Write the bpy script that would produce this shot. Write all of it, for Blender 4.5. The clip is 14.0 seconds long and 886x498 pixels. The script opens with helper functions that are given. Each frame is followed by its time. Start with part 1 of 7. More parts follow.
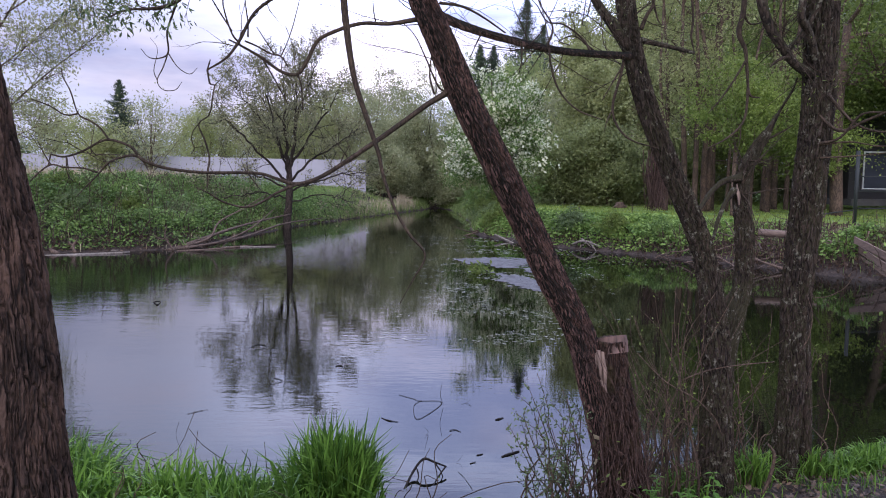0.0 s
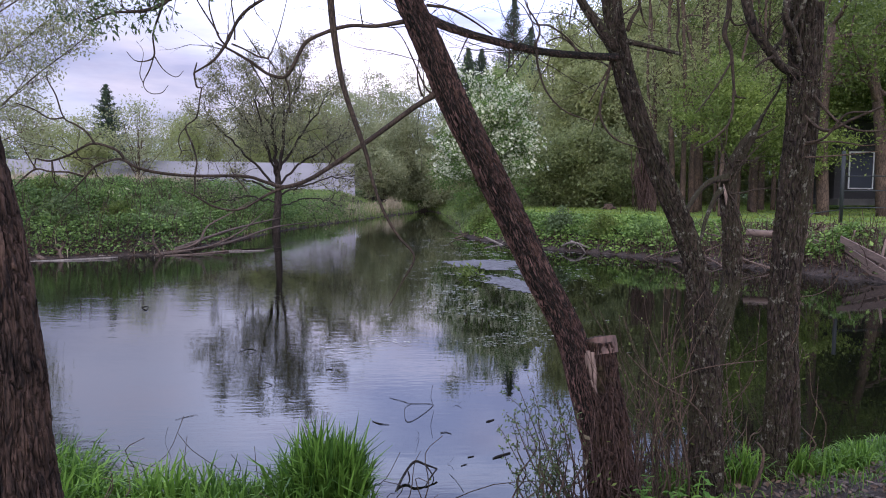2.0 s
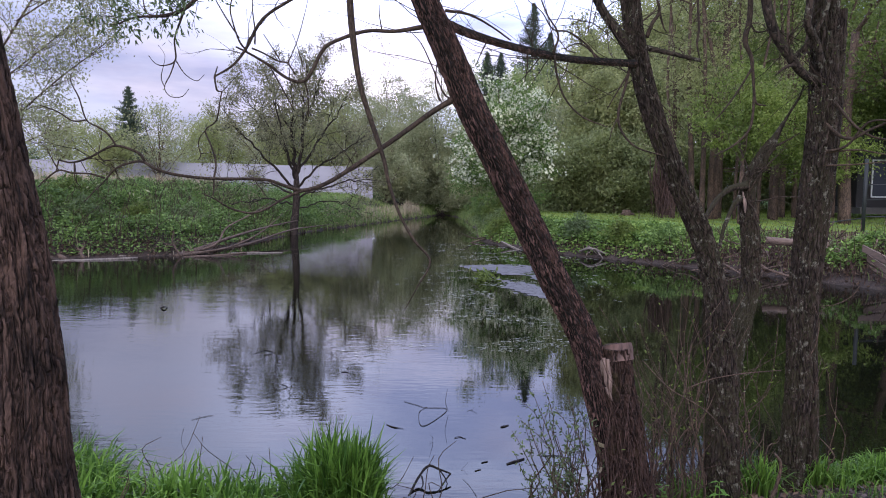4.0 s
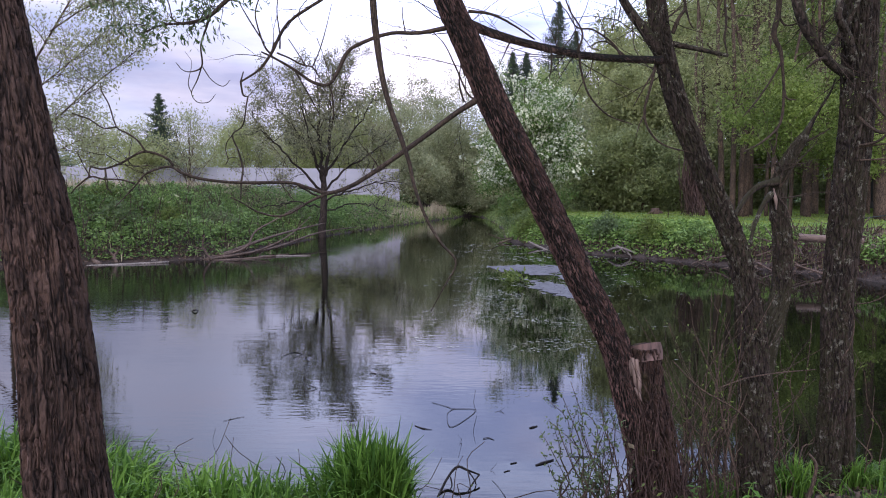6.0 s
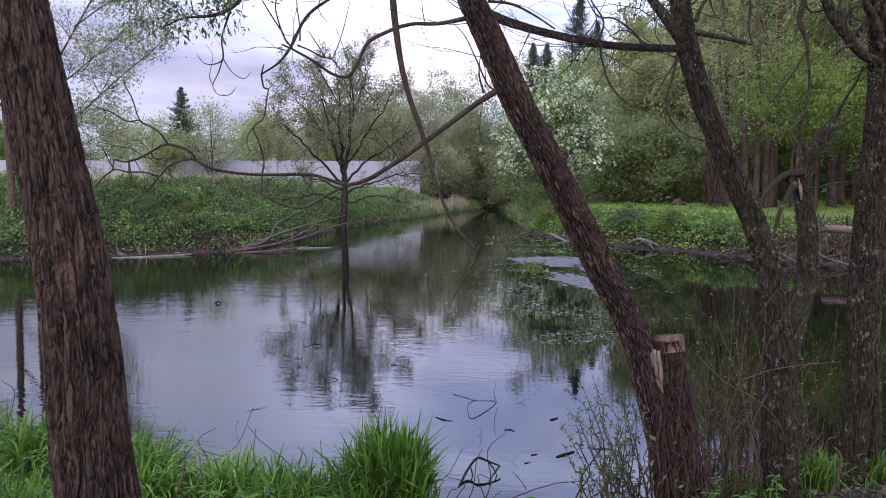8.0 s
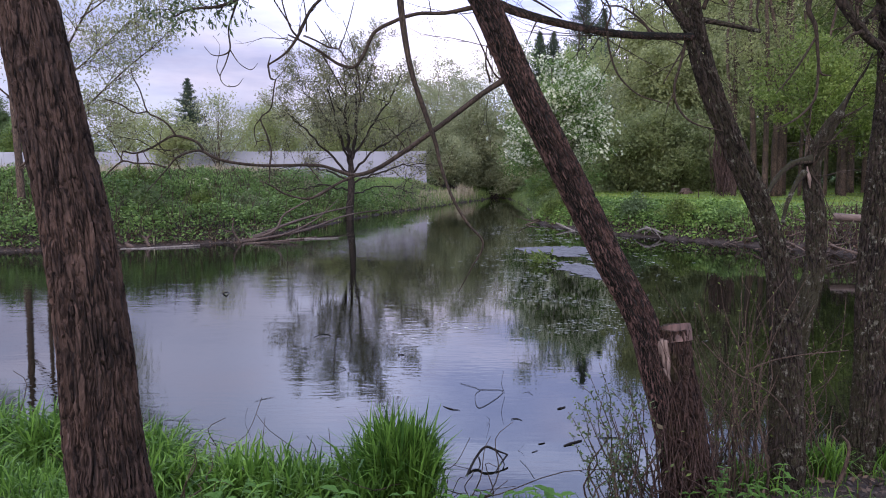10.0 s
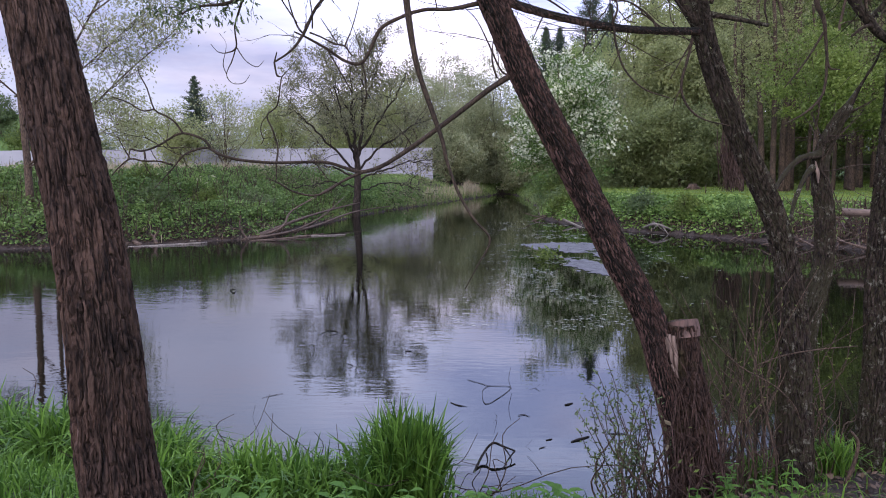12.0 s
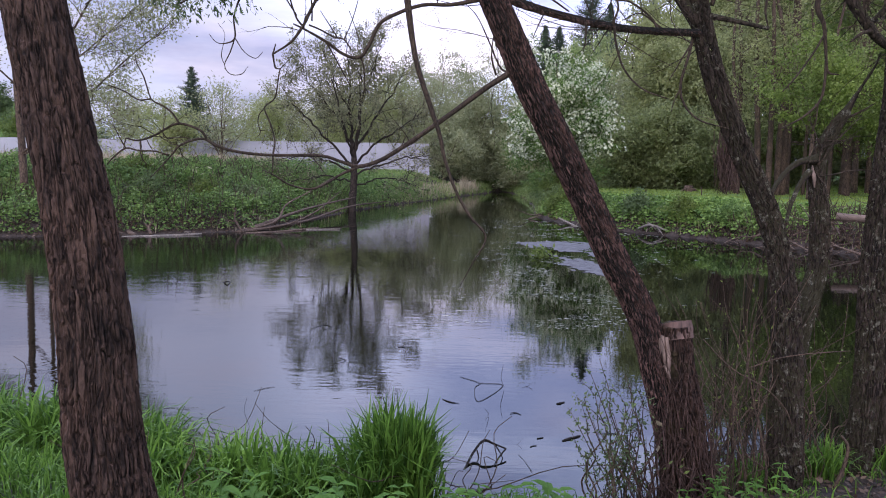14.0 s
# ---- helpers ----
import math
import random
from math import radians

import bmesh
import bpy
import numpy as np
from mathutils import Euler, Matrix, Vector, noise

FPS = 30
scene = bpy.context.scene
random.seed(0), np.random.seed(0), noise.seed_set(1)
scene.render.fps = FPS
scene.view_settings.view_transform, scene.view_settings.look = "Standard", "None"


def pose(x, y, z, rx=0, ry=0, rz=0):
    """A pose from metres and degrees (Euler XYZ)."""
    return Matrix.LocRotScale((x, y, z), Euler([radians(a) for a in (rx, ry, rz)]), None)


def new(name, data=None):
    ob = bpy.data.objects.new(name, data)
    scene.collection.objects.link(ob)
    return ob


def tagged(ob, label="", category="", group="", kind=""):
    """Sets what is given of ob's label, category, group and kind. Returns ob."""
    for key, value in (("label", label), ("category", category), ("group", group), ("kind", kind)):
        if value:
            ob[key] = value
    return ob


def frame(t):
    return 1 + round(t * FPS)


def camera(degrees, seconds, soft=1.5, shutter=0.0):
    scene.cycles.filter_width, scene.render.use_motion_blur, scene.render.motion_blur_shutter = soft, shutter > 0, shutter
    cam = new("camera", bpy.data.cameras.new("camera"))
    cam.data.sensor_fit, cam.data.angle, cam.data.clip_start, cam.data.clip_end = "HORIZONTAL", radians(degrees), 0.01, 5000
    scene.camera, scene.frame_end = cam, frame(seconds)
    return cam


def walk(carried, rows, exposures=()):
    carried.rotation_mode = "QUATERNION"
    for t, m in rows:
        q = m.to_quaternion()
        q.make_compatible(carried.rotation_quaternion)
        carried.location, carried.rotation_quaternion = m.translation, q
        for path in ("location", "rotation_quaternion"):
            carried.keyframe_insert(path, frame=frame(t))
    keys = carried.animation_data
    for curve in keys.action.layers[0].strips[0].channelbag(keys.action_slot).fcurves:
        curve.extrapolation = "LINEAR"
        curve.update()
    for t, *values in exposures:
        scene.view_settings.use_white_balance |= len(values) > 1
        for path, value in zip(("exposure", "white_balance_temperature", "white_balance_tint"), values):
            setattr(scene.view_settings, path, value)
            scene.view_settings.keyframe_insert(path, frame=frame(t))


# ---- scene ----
# A still pond on an evening in spring, seen from its grassy bank between willow trunks.
cam = camera(63.0, 14.0, soft=1.0)
PATH = [
    (0.0, pose(-0.019, 0.009, 2.502, 84.80, -0.72, -3.06)),
    (0.5, pose(-0.025, 0.008, 2.501, 85.39, -1.15, -3.28)),
    (1.0, pose(-0.022, 0.009, 2.499, 86.24, -1.22, -3.98)),
    (1.5, pose(-0.020, 0.005, 2.499, 85.88, -1.20, -4.29)),
    (2.0, pose(-0.015, 0.008, 2.496, 85.03, -0.32, -3.91)),
    (2.5, pose(-0.020, 0.002, 2.500, 84.86, -1.13, -3.93)),
    (5.0, pose(-0.003, 0.005, 2.501, 85.59, -0.18, -1.32)),
    (5.5, pose(-0.002, 0.008, 2.501, 85.36, -0.07, -0.66)),
    (6.0, pose(-0.000, 0.004, 2.500, 85.40, -0.08, -0.41)),
    (6.5, pose(0.000, -0.000, 2.500, 85.48, -0.00, 0.00)),
    (7.0, pose(-0.000, 0.006, 2.498, 85.27, 0.07, 0.62)),
    (7.5, pose(-0.000, 0.004, 2.498, 85.11, 0.36, 1.07)),
    (8.0, pose(0.002, 0.004, 2.495, 84.78, 0.17, 1.19)),
    (8.5, pose(0.002, 0.003, 2.494, 84.36, 0.39, 1.20)),
    (9.0, pose(0.000, -0.002, 2.496, 84.19, 0.33, 1.31)),
    (11.5, pose(-0.000, -0.005, 2.495, 83.76, 0.75, 2.17)),
    (12.0, pose(-0.001, -0.003, 2.495, 83.72, 0.68, 2.21)),
    (12.5, pose(-0.002, 0.001, 2.494, 83.70, 0.31, 2.23)),
    (13.0, pose(-0.004, 0.007, 2.493, 83.62, -0.21, 2.19)),
    (13.5, pose(-0.006, 0.010, 2.493, 83.50, -0.36, 2.09)),
    (14.0, pose(-0.005, 0.007, 2.494, 83.44, -0.57, 1.94)),
]
walk(cam, PATH, exposures=[(0.0, 0.0, 5930.0, 25.0), (14.0, 0.0, 5930.0, 25.0)])

# ---------------------------------------------------------------- sky and sun
SUN_ELEVATION, SUN_TURN = radians(38), radians(-168)


def build_sky():
    world = bpy.data.worlds.new("evening_sky")
    world.use_nodes = True
    scene.world = world
    nt = world.node_tree
    nodes, links = nt.nodes, nt.links
    nodes.clear()
    out = nodes.new("ShaderNodeOutputWorld")
    bg = nodes.new("ShaderNodeBackground")
    sky = nodes.new("ShaderNodeTexSky")
    sky.sky_type = 'NISHITA'
    sky.sun_disc = False
    sky.sun_elevation, sky.sun_rotation = SUN_ELEVATION, SUN_TURN
    dim = nodes.new("ShaderNodeVectorMath")
    dim.operation = 'SCALE'
    dim.inputs["Scale"].default_value = 0.10
    links.new(sky.outputs[0], dim.inputs[0])
    co = nodes.new("ShaderNodeTexCoord")
    sep = nodes.new("ShaderNodeSeparateXYZ")
    links.new(co.outputs["Generated"], sep.inputs[0])
    # veil of cloud, growing brighter and bluer overhead
    height = nodes.new("ShaderNodeValToRGB")
    ramp = height.color_ramp
    ramp.elements[0].position, ramp.elements[0].color = 0.0, (0.62, 0.70, 0.92, 1)
    ramp.elements[1].position, ramp.elements[1].color = 0.6, (2.2, 2.6, 3.3, 1)
    for at, colour in ((0.08, (0.95, 0.99, 1.16, 1)), (0.13, (1.22, 1.23, 1.34, 1)), (0.19, (1.08, 1.11, 1.3, 1)), (0.27, (1.48, 1.63, 2.02, 1)), (0.38, (1.98, 2.30, 2.92, 1))):
        ramp.elements.new(at).color = colour
    links.new(sep.outputs["Z"], height.inputs[0])
    # the veil is thinnest ahead, where the evening sun stands behind it
    ahead = nodes.new("ShaderNodeVectorMath")
    ahead.operation = 'DOT_PRODUCT'
    ahead.inputs[1].default_value = (0.08, 0.95, 0.30)
    links.new(co.outputs["Generated"], ahead.inputs[0])
    glow = nodes.new("ShaderNodeMapRange")
    glow.interpolation_type = 'SMOOTHSTEP'
    glow.inputs["From Min"].default_value, glow.inputs["From Max"].default_value = 0.915, 0.985
    glow.inputs["To Min"].default_value, glow.inputs["To Max"].default_value = 0.80, 1.30
    links.new(ahead.outputs["Value"], glow.inputs["Value"])
    lit = nodes.new("ShaderNodeVectorMath")
    lit.operation = 'SCALE'
    links.new(height.outputs[0], lit.inputs[0])
    links.new(glow.outputs[0], lit.inputs["Scale"])
    # long flat banks of grey cloud
    squash = nodes.new("ShaderNodeMapping")
    squash.inputs["Scale"].default_value = (1.0, 1.0, 4.2)
    squash.inputs["Location"].default_value = (0.35, 0.2, 0.1)
    links.new(co.outputs["Generated"], squash.inputs[0])
    puff = nodes.new("ShaderNodeTexNoise")
    puff.inputs["Scale"].default_value, puff.inputs["Detail"].default_value = 2.3, 6.0
    puff.inputs["Roughness"].default_value = 0.55
    links.new(squash.outputs[0], puff.inputs["Vector"])
    mask = nodes.new("ShaderNodeValToRGB")
    mask.color_ramp.elements[0].position, mask.color_ramp.elements[1].position = 0.43, 0.61
    links.new(puff.outputs[0], mask.inputs[0])
    grey = nodes.new("ShaderNodeMix")
    grey.data_type = 'RGBA'
    grey.blend_type = 'MULTIPLY'
    grey.inputs["B"].default_value = (0.52, 0.56, 0.68, 1)
    links.new(mask.outputs[0], grey.inputs["Factor"])
    links.new(lit.outputs[0], grey.inputs["A"])
    # a faint evening flush on the broken cloud
    flush = nodes.new("ShaderNodeTexNoise")
    flush.inputs["Scale"].default_value, flush.inputs["Detail"].default_value = 3.6, 4.0
    links.new(squash.outputs[0], flush.inputs["Vector"])
    warm = nodes.new("ShaderNodeValToRGB")
    warm.color_ramp.elements[0].position, warm.color_ramp.elements[0].color = 0.46, (1, 1, 1, 1)
    warm.color_ramp.elements[1].position, warm.color_ramp.elements[1].color = 0.62, (1.09, 1.0, 0.95, 1)
    links.new(flush.outputs[0], warm.inputs[0])
    tint = nodes.new("ShaderNodeMix")
    tint.data_type = 'RGBA'
    tint.blend_type = 'MULTIPLY'
    tint.inputs["Factor"].default_value = 1.0
    links.new(grey.outputs["Result"], tint.inputs["A"])
    links.new(warm.outputs[0], tint.inputs["B"])
    both = nodes.new("ShaderNodeMix")
    both.data_type = 'RGBA'
    both.inputs["Factor"].default_value = 0.88
    links.new(dim.outputs[0], both.inputs["A"])
    links.new(tint.outputs["Result"], both.inputs["B"])
    links.new(both.outputs["Result"], bg.inputs["Color"])
    bg.inputs["Strength"].default_value = 1.0
    links.new(bg.outputs[0], out.inputs[0])


build_sky()
sun_data = bpy.data.lights.new("sun", 'SUN')
sun_data.energy, sun_data.angle, sun_data.color = 2.9, radians(80), (1.0, 0.95, 0.88)
sun = new("sun", sun_data)
sun.rotation_euler = (radians(90) - SUN_ELEVATION, 0, radians(180) - SUN_TURN)


# ---------------------------------------------------------------- materials
def shader(name):
    mat = bpy.data.materials.new(name)
    mat.use_nodes = True
    nt = mat.node_tree
    return mat, nt, nt.nodes["Principled BSDF"]


def node(nt, kind, **values):
    n = nt.nodes.new(kind)
    for key, value in values.items():
        n.inputs[key.replace("_", " ")].default_value = value
    return n


def noise_node(nt, scale, detail=4.0, rough=0.55, stretch=(1, 1, 1), space="Object"):
    co = nt.nodes.new("ShaderNodeTexCoord")
    mp = node(nt, "ShaderNodeMapping", Scale=stretch)
    nt.links.new(co.outputs[space], mp.inputs[0])
    n = node(nt, "ShaderNodeTexNoise", Scale=scale, Detail=detail, Roughness=rough)
    nt.links.new(mp.outputs[0], n.inputs["Vector"])
    return n


def ramp_node(nt, source, stops):
    r = nt.nodes.new("ShaderNodeValToRGB")
    el = r.color_ramp.elements
    el[0].position, el[0].color = stops[0][0], (*stops[0][1], 1)
    el[1].position, el[1].color = stops[-1][0], (*stops[-1][1], 1)
    for at, colour in stops[1:-1]:
        el.new(at).color = (*colour, 1)
    nt.links.new(source, r.inputs[0])
    return r


def mix_node(nt, a, b, factor, blend='MIX'):
    m = nt.nodes.new("ShaderNodeMix")
    m.data_type = 'RGBA'
    m.blend_type = blend
    for key, value in (("A", a), ("B", b)):
        if isinstance(value, tuple):
            m.inputs[key].default_value = (*value, 1)
        else:
            nt.links.new(value, m.inputs[key])
    if isinstance(factor, float):
        m.inputs["Factor"].default_value = factor
    else:
        nt.links.new(factor, m.inputs["Factor"])
    return m.outputs["Result"]


def bump(nt, bsdf, source, strength, distance):
    b = node(nt, "ShaderNodeBump", Strength=strength, Distance=distance)
    nt.links.new(source, b.inputs["Height"])
    nt.links.new(b.outputs[0], bsdf.inputs["Normal"])


def bark_material(name, dark, light, overlay=None, lichen=None, scale=1.0, lichen_at=0.62, stretch=0.2, tilt=(0, 0, 0), overlay_at=0.50, flake=0.3, facing=(0, 0, 1), plate=34):
    """Cracked bark in upright plates; a second colour such as moss covers one given side, lichen in flecks."""
    mat, nt, bsdf = shader(name)
    co = nt.nodes.new("ShaderNodeTexCoord")
    warp = node(nt, "ShaderNodeTexNoise", Scale=9 * scale, Detail=3.0)
    turned = node(nt, "ShaderNodeMapping", Rotation=tilt)
    nt.links.new(co.outputs["Object"], turned.inputs[0])
    nt.links.new(turned.outputs[0], warp.inputs["Vector"])
    push = nt.nodes.new("ShaderNodeVectorMath")
    push.operation = 'MULTIPLY_ADD'
    push.inputs[1].default_value = (0.05 / scale,) * 3
    nt.links.new(warp.outputs["Color"], push.inputs[0])
    nt.links.new(turned.outputs[0], push.inputs[2])
    long = node(nt, "ShaderNodeMapping", Scale=(1, 1, stretch))
    nt.links.new(push.outputs[0], long.inputs[0])
    strips = node(nt, "ShaderNodeTexNoise", Scale=42 * scale, Detail=5.0, Roughness=0.62)
    nt.links.new(long.outputs[0], strips.inputs["Vector"])
    grain = node(nt, "ShaderNodeTexNoise", Scale=150 * scale, Detail=6.0, Roughness=0.7)
    nt.links.new(long.outputs[0], grain.inputs["Vector"])
    broad = noise_node(nt, 4 * scale, 4, 0.55)
    both = mix_node(nt, strips.outputs[0], grain.outputs[0], 0.42)
    flat = node(nt, "ShaderNodeMapping", Scale=(1, 1, flake))
    nt.links.new(push.outputs[0], flat.inputs[0])
    cells = node(nt, "ShaderNodeTexVoronoi", Scale=plate * scale)
    cells.feature = 'DISTANCE_TO_EDGE'
    nt.links.new(flat.outputs[0], cells.inputs["Vector"])
    crack = ramp_node(nt, cells.outputs["Distance"], [(0.02, (0.30, 0.30, 0.30)), (0.20, (1, 1, 1))]).outputs[0]
    both = mix_node(nt, both, crack, 0.55, 'MULTIPLY')
    middle = tuple(0.45 * a + 0.55 * b for a, b in zip(dark, light))
    colour = ramp_node(nt, both, [(0.26, dark), (0.42, middle), (0.60, light)]).outputs[0]
    tone = ramp_node(nt, broad.outputs[0], [(0.3, (0.65, 0.65, 0.66)), (0.7, (1.2, 1.15, 1.1))]).outputs[0]
    colour = mix_node(nt, colour, tone, 1.0, 'MULTIPLY')
    # second colour where the normal turns towards the given direction, broken by noise
    if overlay:
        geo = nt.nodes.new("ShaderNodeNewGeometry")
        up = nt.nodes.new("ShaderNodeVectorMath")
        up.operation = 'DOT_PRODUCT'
        up.inputs[1].default_value = facing
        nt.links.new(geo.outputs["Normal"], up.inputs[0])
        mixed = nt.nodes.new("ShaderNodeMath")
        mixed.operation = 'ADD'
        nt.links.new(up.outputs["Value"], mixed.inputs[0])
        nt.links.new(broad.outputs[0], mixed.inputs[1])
        where = ramp_node(nt, mixed.outputs[0], [(overlay_at, (0, 0, 0)), (overlay_at + 0.16, (1, 1, 1))]).outputs[0]
        colour = mix_node(nt, colour, overlay, where)
    if lichen:
        specks = noise_node(nt, 15 * scale, 9, 0.78)
        patch = ramp_node(nt, specks.outputs[0], [(lichen_at, (0, 0, 0)), (lichen_at + 0.05, (1, 1, 1))]).outputs[0]
        colour = mix_node(nt, colour, lichen, patch)
    nt.links.new(colour, bsdf.inputs["Base Color"])
    bsdf.inputs["Roughness"].default_value = 0.9
    bsdf.inputs["Specular IOR Level"].default_value = 0.2
    bump(nt, bsdf, both, 1.0, 0.018 / scale)
    return mat


def leaf_material(name, dark, light, back=0.35, rough=0.5):
    mat, nt, bsdf = shader(name)
    geo = nt.nodes.new("ShaderNodeNewGeometry")
    broad = noise_node(nt, 0.55, 3)
    each = ramp_node(nt, geo.outputs["Random Per Island"], [(0.0, dark), (0.55, tuple((a + b) / 2 for a, b in zip(dark, light))), (1.0, light)]).outputs[0]
    tone = ramp_node(nt, broad.outputs[0], [(0.3, (0.72, 0.76, 0.72)), (0.7, (1.15, 1.12, 1.0))]).outputs[0]
    colour = mix_node(nt, each, tone, 1.0, 'MULTIPLY')
    nt.links.new(colour, bsdf.inputs["Base Color"])
    bsdf.inputs["Roughness"].default_value = rough
    bsdf.inputs["Specular IOR Level"].default_value = 0.3
    thin = nt.nodes.new("ShaderNodeBsdfTranslucent")
    nt.links.new(colour, thin.inputs["Color"])
    mix = nt.nodes.new("ShaderNodeMixShader")
    mix.inputs[0].default_value = back
    nt.links.new(bsdf.outputs[0], mix.inputs[1])
    nt.links.new(thin.outputs[0], mix.inputs[2])
    nt.links.new(mix.outputs[0], nt.nodes["Material Output"].inputs[0])
    return mat


def plain_material(name, colour, rough=0.7, vary=0.25, scale=6.0, metal=0.0, relief=0.004, stretch=(1, 1, 1)):
    mat, nt, bsdf = shader(name)
    grain = noise_node(nt, scale, 6, 0.6, stretch)
    tone = ramp_node(nt, grain.outputs[0], [(0.25, tuple(c * (1 - vary) for c in colour)), (0.75, tuple(min(1, c * (1 + vary)) for c in colour))])
    nt.links.new(tone.outputs[0], bsdf.inputs["Base Color"])
    bsdf.inputs["Roughness"].default_value, bsdf.inputs["Metallic"].default_value = rough, metal
    fine = noise_node(nt, scale * 7, 5, 0.6, stretch)
    bump(nt, bsdf, fine.outputs[0], 0.5, relief)
    return mat


def ground_material():
    mat, nt, bsdf = shader("ground_soil_and_grass")
    geo = nt.nodes.new("ShaderNodeNewGeometry")
    slope = nt.nodes.new("ShaderNodeSeparateXYZ")
    nt.links.new(geo.outputs["Normal"], slope.inputs[0])
    place = nt.nodes.new("ShaderNodeSeparateXYZ")
    nt.links.new(geo.outputs["Position"], place.inputs[0])
    broad, fine = noise_node(nt, 0.35, 5), noise_node(nt, 9, 6, 0.65)
    grass = ramp_node(nt, fine.outputs[0], [(0.3, (0.035, 0.075, 0.012)), (0.5, (0.09, 0.17, 0.025)), (0.75, (0.17, 0.26, 0.045))]).outputs[0]
    worn = ramp_node(nt, broad.outputs[0], [(0.56, (0, 0, 0)), (0.74, (1, 1, 1))]).outputs[0]
    grass = mix_node(nt, grass, (0.16, 0.15, 0.045), worn)
    soil = ramp_node(nt, fine.outputs[0], [(0.3, (0.010, 0.006, 0.004)), (0.55, (0.030, 0.019, 0.012)), (0.8, (0.075, 0.050, 0.034))]).outputs[0]
    low = nt.nodes.new("ShaderNodeMapRange")
    low.inputs["From Min"].default_value, low.inputs["From Max"].default_value = 0.95, 1.25
    # bare soil reaches higher under the nettles of the west bank
    west = nt.nodes.new("ShaderNodeMapRange")
    west.inputs["From Min"].default_value, west.inputs["From Max"].default_value = 2.0, -1.0
    west.inputs["To Min"].default_value, west.inputs["To Max"].default_value = 0.0, -0.75
    nt.links.new(place.outputs["X"], west.inputs["Value"])
    beyond = node(nt, "ShaderNodeMapRange", From_Min=3.0, From_Max=12.0)
    nt.links.new(place.outputs["Y"], beyond.inputs["Value"])
    brow = nt.nodes.new("ShaderNodeMath")
    brow.operation = 'MULTIPLY'
    nt.links.new(west.outputs[0], brow.inputs[0])
    nt.links.new(beyond.outputs[0], brow.inputs[1])
    wob = nt.nodes.new("ShaderNodeMath")
    wob.operation = 'MULTIPLY_ADD'
    wob.inputs[1].default_value = 0.5
    nt.links.new(broad.outputs[0], wob.inputs[0])
    nt.links.new(place.outputs["Z"], wob.inputs[2])
    total = nt.nodes.new("ShaderNodeMath")
    nt.links.new(wob.outputs[0], total.inputs[0])
    nt.links.new(brow.outputs[0], total.inputs[1])
    nt.links.new(total.outputs[0], low.inputs["Value"])
    colour = mix_node(nt, soil, grass, low.outputs[0])
    nt.links.new(colour, bsdf.inputs["Base Color"])
    bsdf.inputs["Roughness"].default_value = 0.95
    bump(nt, bsdf, fine.outputs[0], 0.8, 0.08)
    return mat


def water_material():
    mat, nt, bsdf = shader("still_murky_water")
    murk = noise_node(nt, 0.25, 3)
    nt.links.new(ramp_node(nt, murk.outputs[0], [(0.3, (0.0022, 0.0026, 0.0016)), (0.7, (0.0045, 0.0048, 0.0026))]).outputs[0], bsdf.inputs["Base Color"])
    bsdf.inputs["Roughness"].default_value = 0.006
    bsdf.inputs["IOR"].default_value = 1.42
    wide, small = noise_node(nt, 2.4, 2, 0.45, (0.30, 1, 1)), noise_node(nt, 11.0, 2, 0.5, (0.30, 1, 1))
    calm = ramp_node(nt, noise_node(nt, 0.16, 2).outputs[0], [(0.34, (0.18, 0.18, 0.18)), (0.58, (1, 1, 1))]).outputs[0]
    # the breeze ruffles the west of the pond; the east lies sheltered
    place = nt.nodes.new("ShaderNodeSeparateXYZ")
    nt.links.new(nt.nodes.new("ShaderNodeNewGeometry").outputs["Position"], place.inputs[0])
    shelter = node(nt, "ShaderNodeMapRange", From_Min=1.5, From_Max=-1.5, To_Min=0.22, To_Max=1.0)
    nt.links.new(place.outputs["X"], shelter.inputs["Value"])
    breeze = nt.nodes.new("ShaderNodeMath")
    breeze.operation = 'MULTIPLY'
    nt.links.new(calm, breeze.inputs[0])
    nt.links.new(shelter.outputs[0], breeze.inputs[1])
    ripples = mix_node(nt, (0.5, 0.5, 0.5), mix_node(nt, wide.outputs[0], small.outputs[0], 0.40), breeze.outputs[0])
    bump(nt, bsdf, ripples, 0.25, 0.025)
    return mat


BARK_NEAR = bark_material("furrowed_willow_bark", (0.007, 0.004, 0.003), (0.102, 0.062, 0.046), None, (0.15, 0.135, 0.10), 1.0, 0.665, 0.09, flake=0.11)
# leaning stem: near-black on the side facing right and up
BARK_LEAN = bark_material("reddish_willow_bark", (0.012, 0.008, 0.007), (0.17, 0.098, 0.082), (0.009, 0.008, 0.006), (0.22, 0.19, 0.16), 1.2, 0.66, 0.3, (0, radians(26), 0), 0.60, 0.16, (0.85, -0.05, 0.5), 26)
BARK_STUMP = bark_material("mossy_stump_bark", (0.007, 0.005, 0.004), (0.085, 0.050, 0.037), (0.034, 0.028, 0.010), (0.14, 0.10, 0.075), 1.0, 0.66, 0.12, overlay_at=0.53, flake=0.12, facing=(0, 0, 0), plate=30)
BARK_LICHEN = bark_material("lichened_grey_bark", (0.008, 0.006, 0.005), (0.078, 0.057, 0.043), (0.030, 0.026, 0.013), (0.150, 0.140, 0.105), 1.0, 0.565, 0.3, flake=0.25, plate=30)
BARK_DARK = bark_material("dark_wet_stem_bark", (0.016, 0.012, 0.010), (0.06, 0.047, 0.038), None, None, 0.4)
BARK_TWIG = bark_material("smooth_twig_bark", (0.022, 0.016, 0.012), (0.085, 0.060, 0.042), None, None, 2.0)
BARK_FAR = bark_material("brown_stem_bark", (0.045, 0.033, 0.024), (0.15, 0.105, 0.075), None, None, 0.4)
